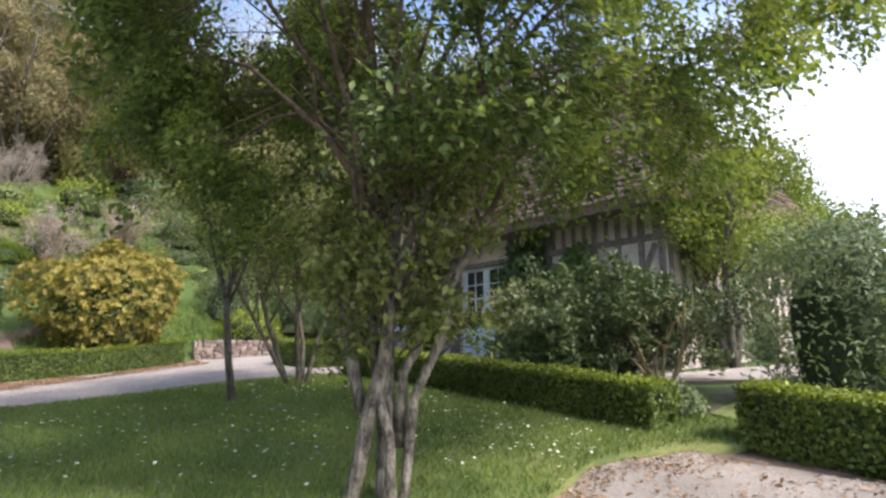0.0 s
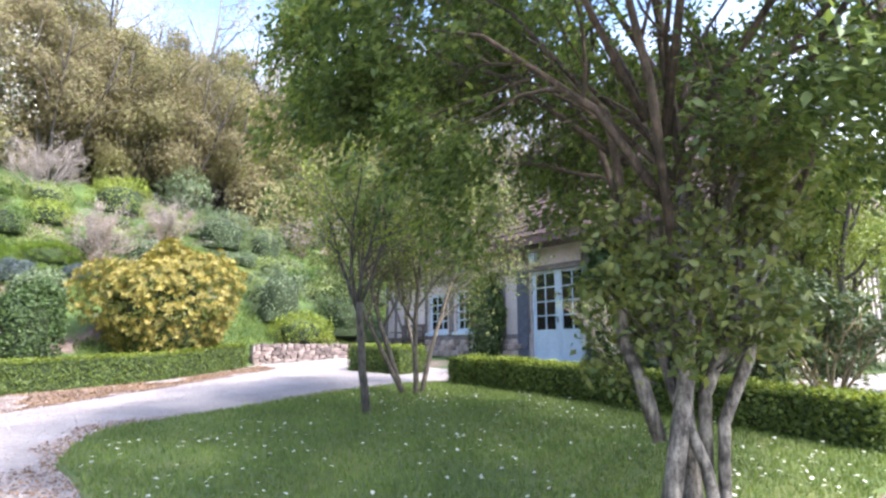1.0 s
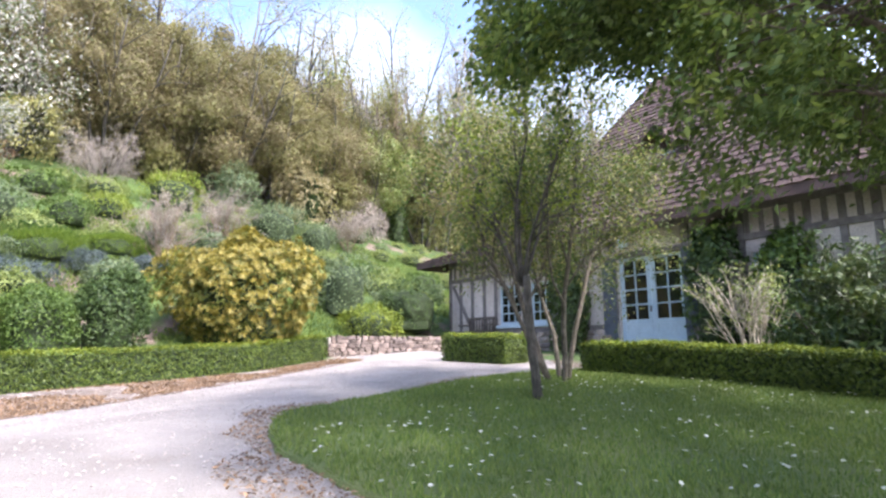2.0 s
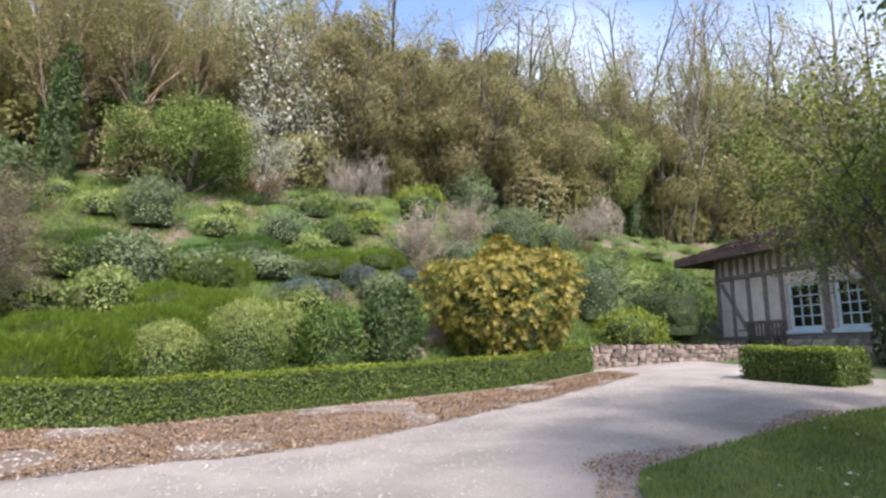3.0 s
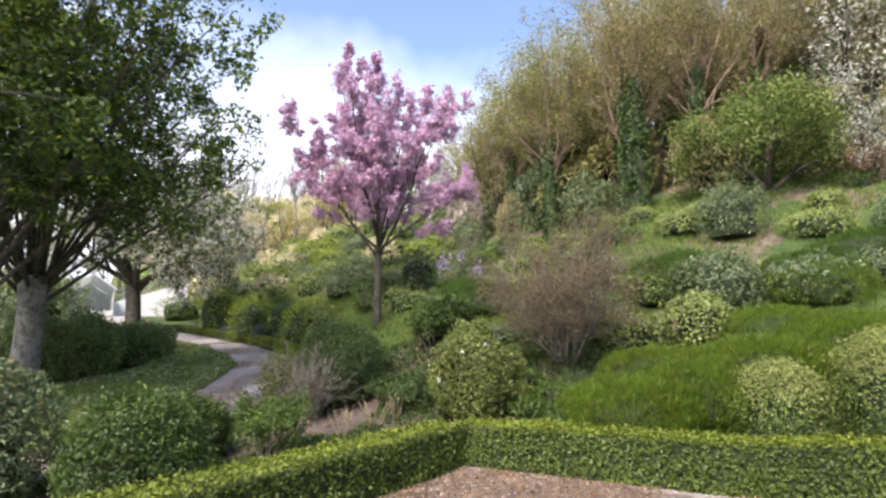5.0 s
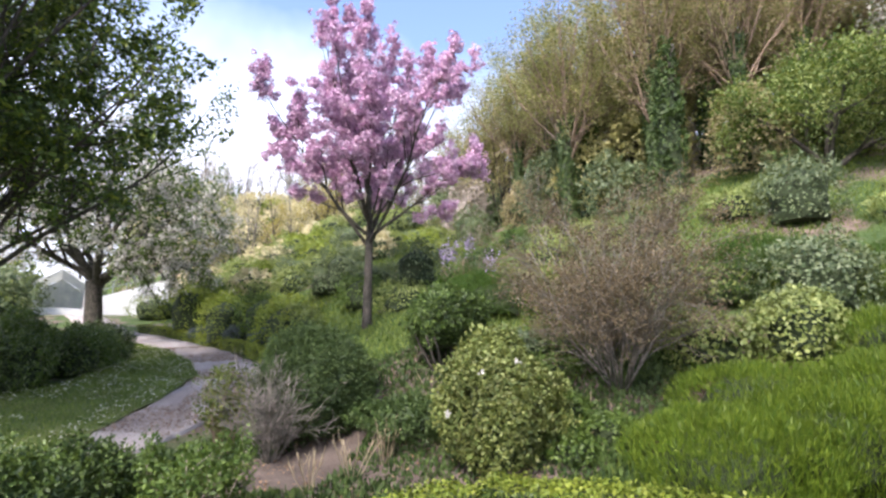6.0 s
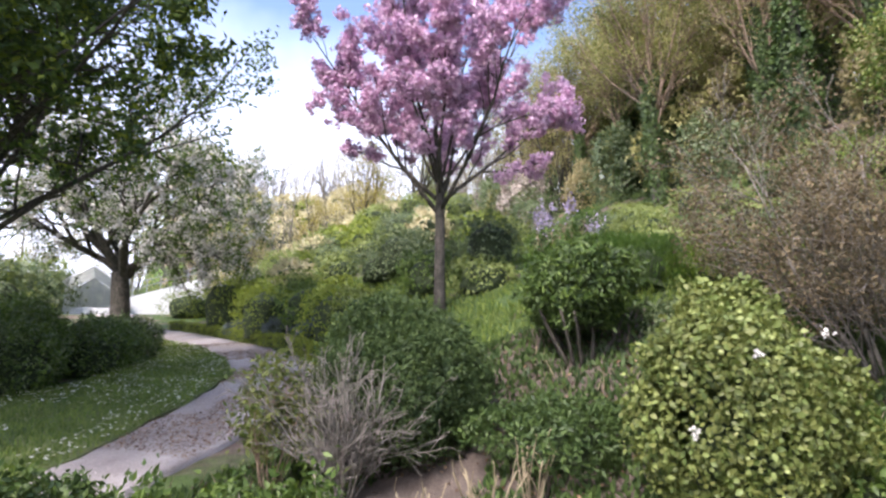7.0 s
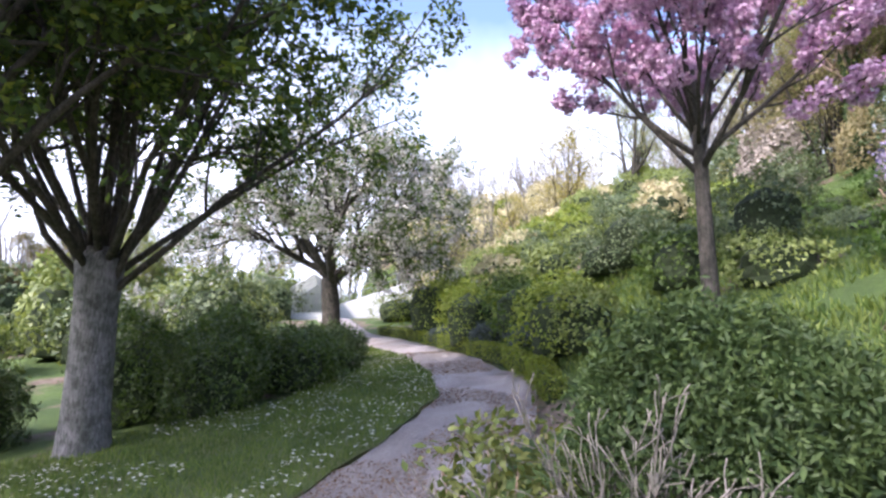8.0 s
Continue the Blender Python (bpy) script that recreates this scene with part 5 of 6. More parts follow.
MAPLE_STEMS = [
    limb((-0.2, -0.07, -0.32, 0.085), (-0.13, -0.05, -0.1, 0.075), (-0.07, -0.02, 0.3, 0.062), (0.0, 0.0, 0.62, 0.058), (0.03, -0.02, 0.9, 0.045), (-0.02, -0.1, 1.3, 0.036), (-0.10, -0.3, 2.1, 0.03), (-0.4, -0.6, 3.2, 0.018), (-0.7, -0.8, 4.0, 0.01)),
    limb((0.02, 0.05, -0.32, 0.085), (0.02, 0.05, -0.1, 0.075), (0.02, 0.06, 0.5, 0.062), (0.06, 0.06, 1.05, 0.055), (0.07, 0.05, 1.7, 0.048), (0.02, 0.1, 2.6, 0.036), (0.1, 0.15, 3.6, 0.022), (0.1, 0.2, 4.6, 0.01)),
    limb((-0.10, 0.05, 0.30, 0.06), (-0.17, 0.08, 0.62, 0.055), (-0.27, 0.1, 0.85, 0.05), (-0.26, 0.1, 1.1, 0.042), (-0.16, 0.12, 1.35, 0.036), (-0.3, 0.2, 2.2, 0.03), (-0.8, 0.5, 3.1, 0.018), (-1.6, 0.9, 3.9, 0.009)),
    limb((0.12, -0.1, -0.32, 0.06), (0.10, -0.08, -0.1, 0.05), (0.08, -0.06, 0.2, 0.046), (0.0, -0.02, 0.42, 0.042), (-0.05, 0.02, 0.6, 0.04), (-0.1, 0.25, 1.3, 0.035), (-0.3, 0.7, 2.3, 0.026), (-0.8, 1.3, 3.4, 0.012)),
    limb((0.13, -0.01, -0.32, 0.055), (0.16, 0.0, -0.1, 0.045), (0.22, 0.02, 0.35, 0.042), (0.38, 0.03, 0.8, 0.04), (0.48, 0.05, 1.1, 0.038), (0.68, 0.08, 1.5, 0.034), (1.05, 0.1, 2.3, 0.026), (1.6, 0.2, 3.2, 0.016), (2.0, 0.3, 3.8, 0.008)),
    limb((0.12, 0.06, 0.1, 0.05), (0.15, 0.08, 0.55, 0.045), (0.33, 0.1, 0.9, 0.04), (0.5, 0.3, 1.4, 0.034), (0.8, 0.7, 2.3, 0.024), (1.2, 1.2, 3.4, 0.012)),
    limb((0.05, 0.02, 1.0, 0.045), (0.35, -0.15, 1.7, 0.035), (0.8, -0.4, 2.5, 0.024), (1.3, -0.6, 3.3, 0.012)),
    limb((-0.0, 0.0, 1.5, 0.04), (-0.4, -0.1, 2.1, 0.03), (-1.0, 0.1, 2.7, 0.02), (-1.9, 0.5, 3.1, 0.009)),
    limb((-0.15, 0.2, 1.9, 0.032), (-0.9, 0.8, 2.8, 0.022), (-1.8, 1.3, 3.3, 0.013), (-2.5, 1.5, 3.4, 0.007)),
    limb((0.0, 0.0, 1.9, 0.035), (0.0, -0.6, 2.7, 0.024), (-0.1, -1.3, 3.2, 0.014), (-0.2, -1.9, 3.4, 0.007)),
    limb((0.1, 0.0, 1.9, 0.035), (0.6, -0.5, 2.8, 0.024), (1.2, -1.1, 3.2, 0.014), (1.7, -1.5, 3.3, 0.007)),
    limb((0.05, 0.1, 2.2, 0.03), (0.3, 0.3, 3.2, 0.02), (0.5, 0.2, 4.2, 0.012), (0.6, 0.1, 5.0, 0.006)),
    limb((0.0, 0.1, 2.4, 0.03), (-0.5, 0.1, 3.3, 0.02), (-0.9, 0.0, 4.2, 0.012), (-1.2, 0.0, 4.8, 0.006)),
    limb((-0.1, -0.1, 2.0, 0.03), (-0.6, -0.6, 2.8, 0.02), (-1.0, -1.0, 3.1, 0.012), (-1.3, -1.3, 3.2, 0.006)),
    limb((0.1, 0.05, 1.8, 0.035), (0.8, 0.3, 2.6, 0.026), (1.9, 0.7, 3.0, 0.016), (3.0, 1.0, 3.1, 0.007)),
    limb((0.3, 0.1, 1.6, 0.035), (1.2, 0.9, 2.5, 0.024), (2.3, 1.6, 3.2, 0.014), (3.3, 2.2, 3.5, 0.007)),
    limb((0.1, 0.1, 2.1, 0.03), (0.6, 0.8, 3.1, 0.022), (1.2, 1.4, 4.0, 0.012), (1.6, 1.8, 4.7, 0.006)),
    limb((0.0, 0.1, 2.1, 0.03), (-0.1, 0.9, 3.1, 0.022), (-0.2, 1.6, 4.0, 0.012), (-0.2, 2.0, 4.8, 0.006)),
    limb((0.0, 0.1, 1.9, 0.03), (0.1, 0.8, 2.5, 0.02), (0.3, 1.6, 2.9, 0.012), (0.4, 2.4, 3.1, 0.006)),
    limb((0.3, 0.1, 2.0, 0.03), (1.2, -0.1, 3.0, 0.022), (2.1, -0.2, 3.5, 0.012), (2.9, -0.3, 3.7, 0.006)),
    limb((0.0, 0.1, 2.0, 0.03), (-0.5, 0.8, 2.9, 0.02), (-0.9, 1.5, 3.7, 0.012), (-1.2, 2.0, 4.4, 0.006)),
]
mrng = np.random.default_rng(11)
maple = thing("maple_tree", (-0.25, 4.55, height(-0.25, 4.55) + 0.24), "multi-stemmed young maple with grey bark on the lawn", "tree")
lines, tips, main_stems = [], [], []
for line in MAPLE_STEMS:
    line = [(q + Vector(mrng.normal(size=3) * 0.022), rad * mrng.uniform(0.66, 0.84)) for q, rad in line]
    main_stems.append(line)
    grow(mrng, line, 0, ((9, 0.34, 0.9, 0.3, 0.02), (6, 0.55, 0.6, 0.2, 0.0), (5, 0.55, 0.6, 0.2, -0.06)), lines, tips)
nst = len(MAPLE_STEMS)
lines = [ln for ln in lines if any(ln is q for q in main_stems) or ln[-1][0].z > 2.05 or math.hypot(ln[-1][0].x, ln[-1][0].y) < 0.45]
low_stems = [[q for q in ln if q[0].z < 1.75] for ln in main_stems]
upper = [[q for i, q in enumerate(ln) if i + 1 == len(ln) or ln[i + 1][0].z >= 1.75] for ln in main_stems]
for ln in low_stems:
    if len(ln) > 1:
        part("stem", tubes("stem", [ln], M_BARK_MAPLE, 9), maple)
# Brown bark for upper limbs and twigs, darkened to look backlit in the crown.
M_TWIG_MAPLE = bark_mat("brown_maple_twig", (0.045, 0.033, 0.025), (0.15, 0.115, 0.085))
M_TREE_YOUNG_SUNLIT = leaf_mat("young_and_sunlit_maple_leaves", (0.12, 0.18, 0.035), (0.27, 0.32, 0.085), 0.5, 0.4)
part("branchwork", tubes("branchwork", [ln for ln in upper if len(ln) > 1] + [ln for ln in lines if ln[0][1] > 0.009 and not any(ln is q for q in main_stems)], M_TWIG_MAPLE, 6), maple, "brown upper limbs and side branches, darkened as if backlit")
part("twig_growth", tubes("twig_growth", [ln for ln in lines if ln[0][1] <= 0.009], M_TWIG_MAPLE, 3), maple, "fine brown twigs", "stuff")


def shell(q):
    """How far out in the crown a place lies: 0 in its heart, 1 at its outside."""
    return np.sqrt((q[:, 0] / 2.8) ** 2 + ((q[:, 1] - 0.2) / 2.4) ** 2 + ((q[:, 2] - 2.75) / 2.1) ** 2)


# leaves hang in bunches, thick at the crown's outside, few among the inner twigs
hubs = np.array(tips)
hubs = hubs[mrng.integers(0, len(hubs), 26000)] + mrng.normal(size=(26000, 3)) * 0.07
out = shell(hubs)
low_left = (hubs[:, 0] < -1.0) & (hubs[:, 2] > 1.45)
keep = (mrng.random(len(hubs)) < np.clip((out - 0.40) / 0.3, 0.12, 1.0)) & ((hubs[:, 2] > 1.75) | low_left) & (hubs[:, 0] > -2.8)
keep &= ~((hubs[:, 1] < -1.5) & (hubs[:, 2] < 2.2)) & (mrng.random(len(hubs)) < np.interp(hubs[:, 0], (0.4, 1.4, 3.0), (1.0, 0.55, 0.5)))
hubs, out = hubs[keep], out[keep]
# Young leaves thicken outwards; the right side gets extra to look sunlit.
young = mrng.random(len(hubs)) < np.clip((out - 0.7) * 1.1, 0.03, 0.45) + 0.25 * (hubs[:, 0] > 1.2)
for nm, lab, mat, pick in (("foliage", "", M_TREE, ~young), ("young_foliage", "yellow-green leaf bunches, young ones and ones toned as sunlit", M_TREE_YOUNG_SUNLIT, young)):
    each = 10
    p = np.repeat(hubs[pick], each, 0) + mrng.normal(size=(int(pick.sum()) * each, 3)) * np.array([0.045, 0.045, 0.07]) - np.array([0, 0, 0.04])
    away = np.repeat(unit(hubs[pick] * np.array([1, 1, 0.2])), each, 0)
    ax = away * 0.5 + np.array([0, 0, -0.7]) + mrng.normal(size=p.shape) * 0.5
    nr = away * 0.6 + np.array([0, 0, 0.6]) + mrng.normal(size=p.shape) * 0.5
    part(nm, leaves(nm, p, nr, 0.058, 0.03, mat, mrng, 0.0, ax), maple, lab)
slines, stips = [], []
for k in range(36):   # leafy shoots round the lower stems
    a = k * 2.4
    b = (0.18 * math.cos(a) + 0.006 * k, 0.18 * math.sin(a), mrng.uniform(0.5, 1.7))
    grow(mrng, branch_line(mrng, b, (math.cos(a), math.sin(a), 0.9), mrng.uniform(0.25, 0.5), 0.008, 0.003, 4, 0.15), 0, ((4, 0.5, 0.6, 0.2, 0.0),), slines, stips)
part("shoot_growth", tubes("shoot_growth", slines, M_BARK_DARK, 3), maple, "thin leafy shoots round the lower stems", "stuff")
p, n = scatter_on_tips(mrng, stips, 5200, 0.05)
# Shoot leaves take a lighter colour to look lit beneath the crown.
part("shoot_leaves", leaves("shoot_leaves", p, n, 0.06, 0.034, M_ROSE, mrng, 0.6), maple, kind="stuff")

M_TWIG_TREE = bark_mat("brown_grey_bark", (0.05, 0.042, 0.034), (0.17, 0.145, 0.115))
tree("sapling", "thin young tree with sparse new leaves", (-2.62, 7.6, height(-2.62, 7.6)), [((0, 0, -0.05), (-0.12, 0, 1), 1.3, 0.05, 0.035, 0.03, 0.0)] + [((-0.13, 0, 1.15), (math.cos(a) * s, math.sin(a) * s, 1), 1.7, 0.022, 0.006, 0.06, 0.03) for a, s in ((0.2, 0.3), (1.6, 0.25), (2.9, 0.4), (4.2, 0.3), (5.3, 0.35))],
     ((7, 0.4, 0.5, 0.2, 0.04), (4, 0.5, 0.5, 0.2, 0.03)), (("foliage", M_LIME, 1.0),), (0.04, 0.025), 3500, 0.06, M_BARK_DARK, seed=3, bare=1, sides=5)
tree("small_tree", "multi-stemmed small tree with fresh light leaves", (-2.3, 8.95, height(-2.3, 8.95)),
     [((-0.08, 0, -0.15), (-0.30, -0.1, 1), 2.7, 0.045, 0.016, 0.06, 0.02), ((0.05, 0.05, -0.15), (0.22, 0.1, 1), 2.8, 0.04, 0.016, 0.06, 0.02), ((0.02, -0.05, -0.15), (0.02, -0.2, 1), 2.8, 0.04, 0.016, 0.06, 0.02), ((-0.05, 0.0, -0.15), (-0.55, -0.15, 1), 2.6, 0.036, 0.014, 0.06, 0.02), ((0, 0.08, -0.15), (-0.1, 0.35, 1), 2.7, 0.036, 0.016, 0.06, 0.02)],
     ((8, 0.5, 0.6, 0.38, 0.05), (5, 0.5, 0.5, 0.2, 0.04), (4, 0.5, 0.5, 0.2, 0.0)), (("foliage", M_ROSE, 0.5), ("green_foliage", M_MID, 0.3), ("olive_foliage", M_BUD, 0.2)), (0.044, 0.027), 27000, 0.17, M_TWIG_TREE, seed=5, sides=5)
cherry_limbs = [(0.5, 0.55, 3.8, 1.55), (2.6, 0.5, 4.0, 1.7), (4.7, 0.55, 4.1, 1.5), (1.6, 0.48, 4.0, 1.95), (3.7, 0.45, 4.0, 2.0), (5.8, 0.42, 3.8, 2.1), (1.0, 0.06, 4.3, 1.75), (1.6, 0.85, 3.0, 1.7), (4.7, 0.95, 3.0, 1.75), (3.1, 0.75, 3.2, 1.8), (0.1, 0.8, 3.0, 1.85), (2.2, 0.25, 4.2, 1.9), (5.2, 0.22, 4.2, 1.95)]
cherry_bole = limb((0, 0, -0.1, 0.13), (0, 0, 0.2, 0.105), (0.01, 0, 0.9, 0.09), (0.01, 0.01, 1.85, 0.085), (0.02, 0, 2.4, 0.055), (0.03, 0, 3.1, 0.03))
tree("cherry_tree", "young ornamental cherry covered in pink double blossom", (-19.9, 2.95, height(-19.9, 2.95)),
     [(cherry_bole, 0, 0, 0, 0, 0, 0)] + [((0.01, 0, z + 0.22), (math.cos(a) * s * 1.36, math.sin(a) * s * 1.36, 1), ln * 1.0, 0.03 if z > 1.8 else 0.042, 0.008, 0.08, 0.03) for a, s, ln, z in cherry_limbs],
     ((9, 0.36, 0.55, 0.2, 0.1), (5, 0.34, 0.55, 0.2, 0.08)), (("blossom", M_PINK, 1.0),), (0.058, 0.054), 98000, 0.06, M_BARK_DARK, seed=21, bare=1, thin=0.005, puff=13, ball=0.062)
for x, y, sd, r in ((-18.1, -4.35, 31, 0.26), (-15.3, -4.0, 32, 0.23)):
    lrng = np.random.default_rng(sd)
    fan = [(2.4 * k + lrng.uniform(-0.3, 0.3), math.tan(0.05 + 0.88 * ((k + 0.5) / 30) ** 0.9)) for k in range(30)]
    limbs = [((0.12 * math.cos(a), 0.12 * math.sin(a), lrng.uniform(1.9, 2.5)), (math.cos(a) * sl, math.sin(a) * sl, 1), lrng.uniform(5.4, 7.4), 0.05, 0.01, 0.09, 0.015) for a, sl in fan]
    bole = limb((0, 0, -0.2, r * 1.5), (0, 0, 0.1, r * 1.22), (0.01, 0, 0.5, r * 1.06), (0.02, 0.01, 1.2, r), (0.02, 0, 1.8, r * 0.98), (0.01, 0, 2.1, r * 1.08), (0.02, 0, 2.35, r * 1.12), (0.02, 0, 2.55, r * 0.7))
    # Limbs get a darker bark than the trunk, to look backlit.
    lt = tree("lime_tree", "pollarded broad tree with thick grey trunk and dark leaves", (x, y, height(x, y)), [(bole, 0, 0, 0, 0, 0, 0)] + limbs,
              ((9, 0.27, 0.75, 0.25, -0.01), (5, 0.5, 0.6, 0.2, -0.02)), (("foliage", M_DARK, 0.4), ("lit_foliage", M_MID, 0.45), ("young_foliage", M_LIME, 0.15)), (0.115, 0.06), 42000 if sd == 31 else 66000, 0.085, M_BARK_LIME, seed=sd, group="broad trees beside the path", bare=1, leaf_from=2.5, thin=0.007, limb_bark=M_BARK_DARK)
tree("apple_tree", "old apple tree with white blossom and dark trunk", (-27.8, -6.3, height(-27.8, -6.3)),
     [((0, 0, -0.1), (0.05, 0, 1), 2.1, 0.3, 0.24, 0.02, 0.0)] + [((0, 0, 1.7 + 0.05 * k), (math.cos(a) * sl, math.sin(a) * sl, 1), ln, 0.12, 0.03, 0.13, 0.0) for k, (a, sl, ln) in enumerate(((0.4, 0.9, 4.6), (1.5, 0.7, 5.2), (2.6, 1.0, 4.6), (3.7, 0.8, 5.0), (4.7, 1.1, 4.8), (5.7, 0.9, 4.8), (1, 0.15, 5.8), (1.6, 1.5, 4.2), (4.6, 1.6, 4.2)))],
     ((10, 0.5, 0.7, 0.15, -0.01), (5, 0.5, 0.6, 0.2, -0.05), (3, 0.5, 0.5, 0.2, -0.12)), (("blossom", M_WHITE_BL, 0.52), ("foliage", M_MID, 0.48)), (0.082, 0.062), 70000, 0.15, M_BARK_DARK, seed=41, bare=1, leaf_from=1.5, thin=0.012, puff=7, ball=0.1)
tree("hawthorn_tree", "rounded green hawthorn at the wood's edge", (-20.1, 14.2, height(-20.1, 14.2)), [((0, 0, -0.1), (0.1, 0, 1), 2.6, 0.10, 0.04, 0.1, 0.0), ((0, 0, -0.1), (-0.7, 0.4, 1), 2.6, 0.08, 0.03, 0.1, 0.0), ((0, 0, 0), (0.8, -0.4, 1), 2.6, 0.08, 0.03, 0.1, 0), ((0, 0, 0), (0.2, 0.8, 1), 2.4, 0.08, 0.03, 0.1, 0), ((0, 0, 0), (-0.2, -0.9, 1), 2.4, 0.08, 0.03, 0.1, 0)],
     ((7, 0.6, 0.8, 0.25, 0.0), (5, 0.5, 0.6, 0.2, 0.0), (3, 0.5, 0.5, 0.2, 0)), (("foliage", M_MID, 0.45), ("young_foliage", M_PALE, 0.55)), (0.085, 0.055), 26000, 0.22, M_BARK_DARK, seed=51, thin=0.01)
tree("side_tree", "large tree with soft yellow-green spring leaves beyond the house", (10.4, 22.4, height(10.4, 22.4)), [((0, 0, -0.1), (0.0, 0, 1), 5.5, 0.18, 0.06, 0.05, 0.0), ((0, 0, -0.1), (0.35, 0.2, 1), 5.2, 0.14, 0.05, 0.06, 0.0), ((0, 0, 0), (-0.4, -0.2, 1), 5.2, 0.14, 0.05, 0.06, 0)],
     ((8, 0.45, 0.8, 0.25, 0.0), (5, 0.5, 0.6, 0.2, 0.0), (3, 0.5, 0.5, 0.2, 0)), (("foliage", M_LIME, 0.5), ("mid_foliage", M_MID, 0.5)), (0.13, 0.08), 30000, 0.3, M_BARK_DARK, seed=61, thin=0.01, chip=True)
tree("small_tree", "slender tree with pale olive spring leaves at the house's end", (4.7, 11.9, height(4.7, 11.9)), [((0, 0, -0.1), (0.0, 0, 1), 3.3, 0.09, 0.03, 0.06, 0.0), ((0, 0, -0.1), (0.3, 0.3, 1), 3.2, 0.07, 0.03, 0.06, 0.0), ((0, 0, 0), (-0.35, -0.1, 1), 3.1, 0.07, 0.03, 0.06, 0)],
     ((8, 0.42, 0.8, 0.4, 0.0), (5, 0.5, 0.6, 0.2, 0.0), (3, 0.5, 0.5, 0.2, -0.03)), (("foliage", M_PALE, 0.6), ("young_foliage", M_LIME, 0.4)), (0.065, 0.04), 22000, 0.16, M_BARK_DARK, seed=62, thin=0.006, leaf_from=1.4)
for x, y, r, h in ((12.2, 22.0, 2.2, 2.6), (15.5, 20.5, 2.4, 2.9), (8.4, 24.0, 2.0, 2.2)):
    shrub("evergreen_bush", "dark evergreen bush beyond the side lawn", x, y, r, h, M_DARK, (0.14, 0.07), 5000, group="bushes beyond the side lawn", category="bush", lump=0.45)


def wood_tree(seed, mat, hgt, count, label, leaf=(0.13, 0.075), bark=M_BARK_DARK, name="woodland_tree", second=None, thin=0.013, sigma=0.26):
    rng = np.random.default_rng(seed)
    st = [((0, 0, -0.5), (rng.normal() * 0.06, rng.normal() * 0.06, 1), hgt * 0.95, 0.15, 0.03, 0.04, 0.01)]
    for k in range(4):
        a = rng.uniform(0, 6.28)
        st.append(((0.15 * math.cos(a), 0.15 * math.sin(a), -0.4), (0.28 * math.cos(a), 0.28 * math.sin(a), 1), hgt * rng.uniform(0.6, 0.85), 0.09, 0.02, 0.05, 0.02))
    mats = (("foliage", mat, 1.0),) if second is None else (("foliage", mat, 0.6), ("young_foliage", second, 0.4))
    return tree(name, label, (0, 0, 0), st, ((8, 0.36, 0.65, 0.12, 0.06), (4, 0.5, 0.5, 0.2, 0.05), (2, 0.5, 0.5, 0.2, 0.03)), mats, leaf, count, sigma, bark, seed=seed, group="trees of the hillside wood", sides=3, thin=thin, chip=True)


kinds = [wood_tree(101, M_BUD, 9, 8000, "tall wood tree with olive spring buds"), wood_tree(102, M_BUD_BROWN, 9, 8000, "tall wood tree with brown-olive buds", second=M_BUD), wood_tree(103, M_PALE, 8, 7000, "wood tree with pale young leaves"),
         wood_tree(104, M_BUD, 10, 7500, "slender wood tree in thin bud", second=M_PALE), wood_tree(105, M_MAUVE, 10, 4200, "almost bare tall wood tree", (0.11, 0.035), M_BARK, thin=0.006, sigma=0.14), wood_tree(106, M_WHITE_BL, 7, 6500, "wood tree in white blossom", second=M_OLIVE), wood_tree(107, M_BUD_GOLD, 8, 7000, "wood tree with golden young leaves"),
         wood_tree(108, M_BUD, 9, 15000, "wood tree with fine olive spring buds", (0.08, 0.048), thin=0.008, sigma=0.2, second=M_PALE), wood_tree(109, M_BUD_BROWN, 9, 15000, "wood tree with fine brown-olive buds", (0.08, 0.048), thin=0.008, sigma=0.2, second=M_BUD), wood_tree(110, M_BUD_BROWN, 10, 5000, "pale bare tree with thin brown buds", (0.10, 0.035), M_BARK_DARK, thin=0.006, sigma=0.14)]
spots = []
prng = np.random.default_rng(77)
for s_min, s_max, n, gap in ((14.5, 22, 40, 5.5), (22, 38, 26, 9)):
    tries = 0
    while n and tries < 6000:
        tries += 1
        x, y = prng.uniform(-62, 6), prng.uniform(2, 66)
        s = foot_distance(x, y)
        if not (s_min < s < s_max) or any((x - a) ** 2 + (y - b) ** 2 < gap for a, b in spots):
            continue
        if y < 8 and x > -28:
            continue
        spots.append((x, y))
        n -= 1
for x, y in ((-48, -16), (-44, -20), (-40, -22), (-36, -22), (-32, -21), (-28, -20), (-50, -10), (-54, -14), (-24, -22), (-58, -6), (-46, -25), (10, 27), (24, 12)):
    spots.append((x, y))
for i, (x, y) in enumerate(spots):
    k = int(prng.choice(10, p=[0.14, 0.14, 0.05, 0.12, 0.25, 0.0, 0.03, 0.03, 0.03, 0.21]))
    m = pose(x, y, height(x, y) - 0.1, 0, 0, prng.uniform(0, 360)) @ Matrix.Scale(prng.uniform(0.72, 0.98) * (1.0 if x < -19 and y < 18 else 1.3), 4)
    if i < 10:
        k = i
        kinds[k].matrix_world = m
    else:
        copy_thing(kinds[k], m).matrix_world = m

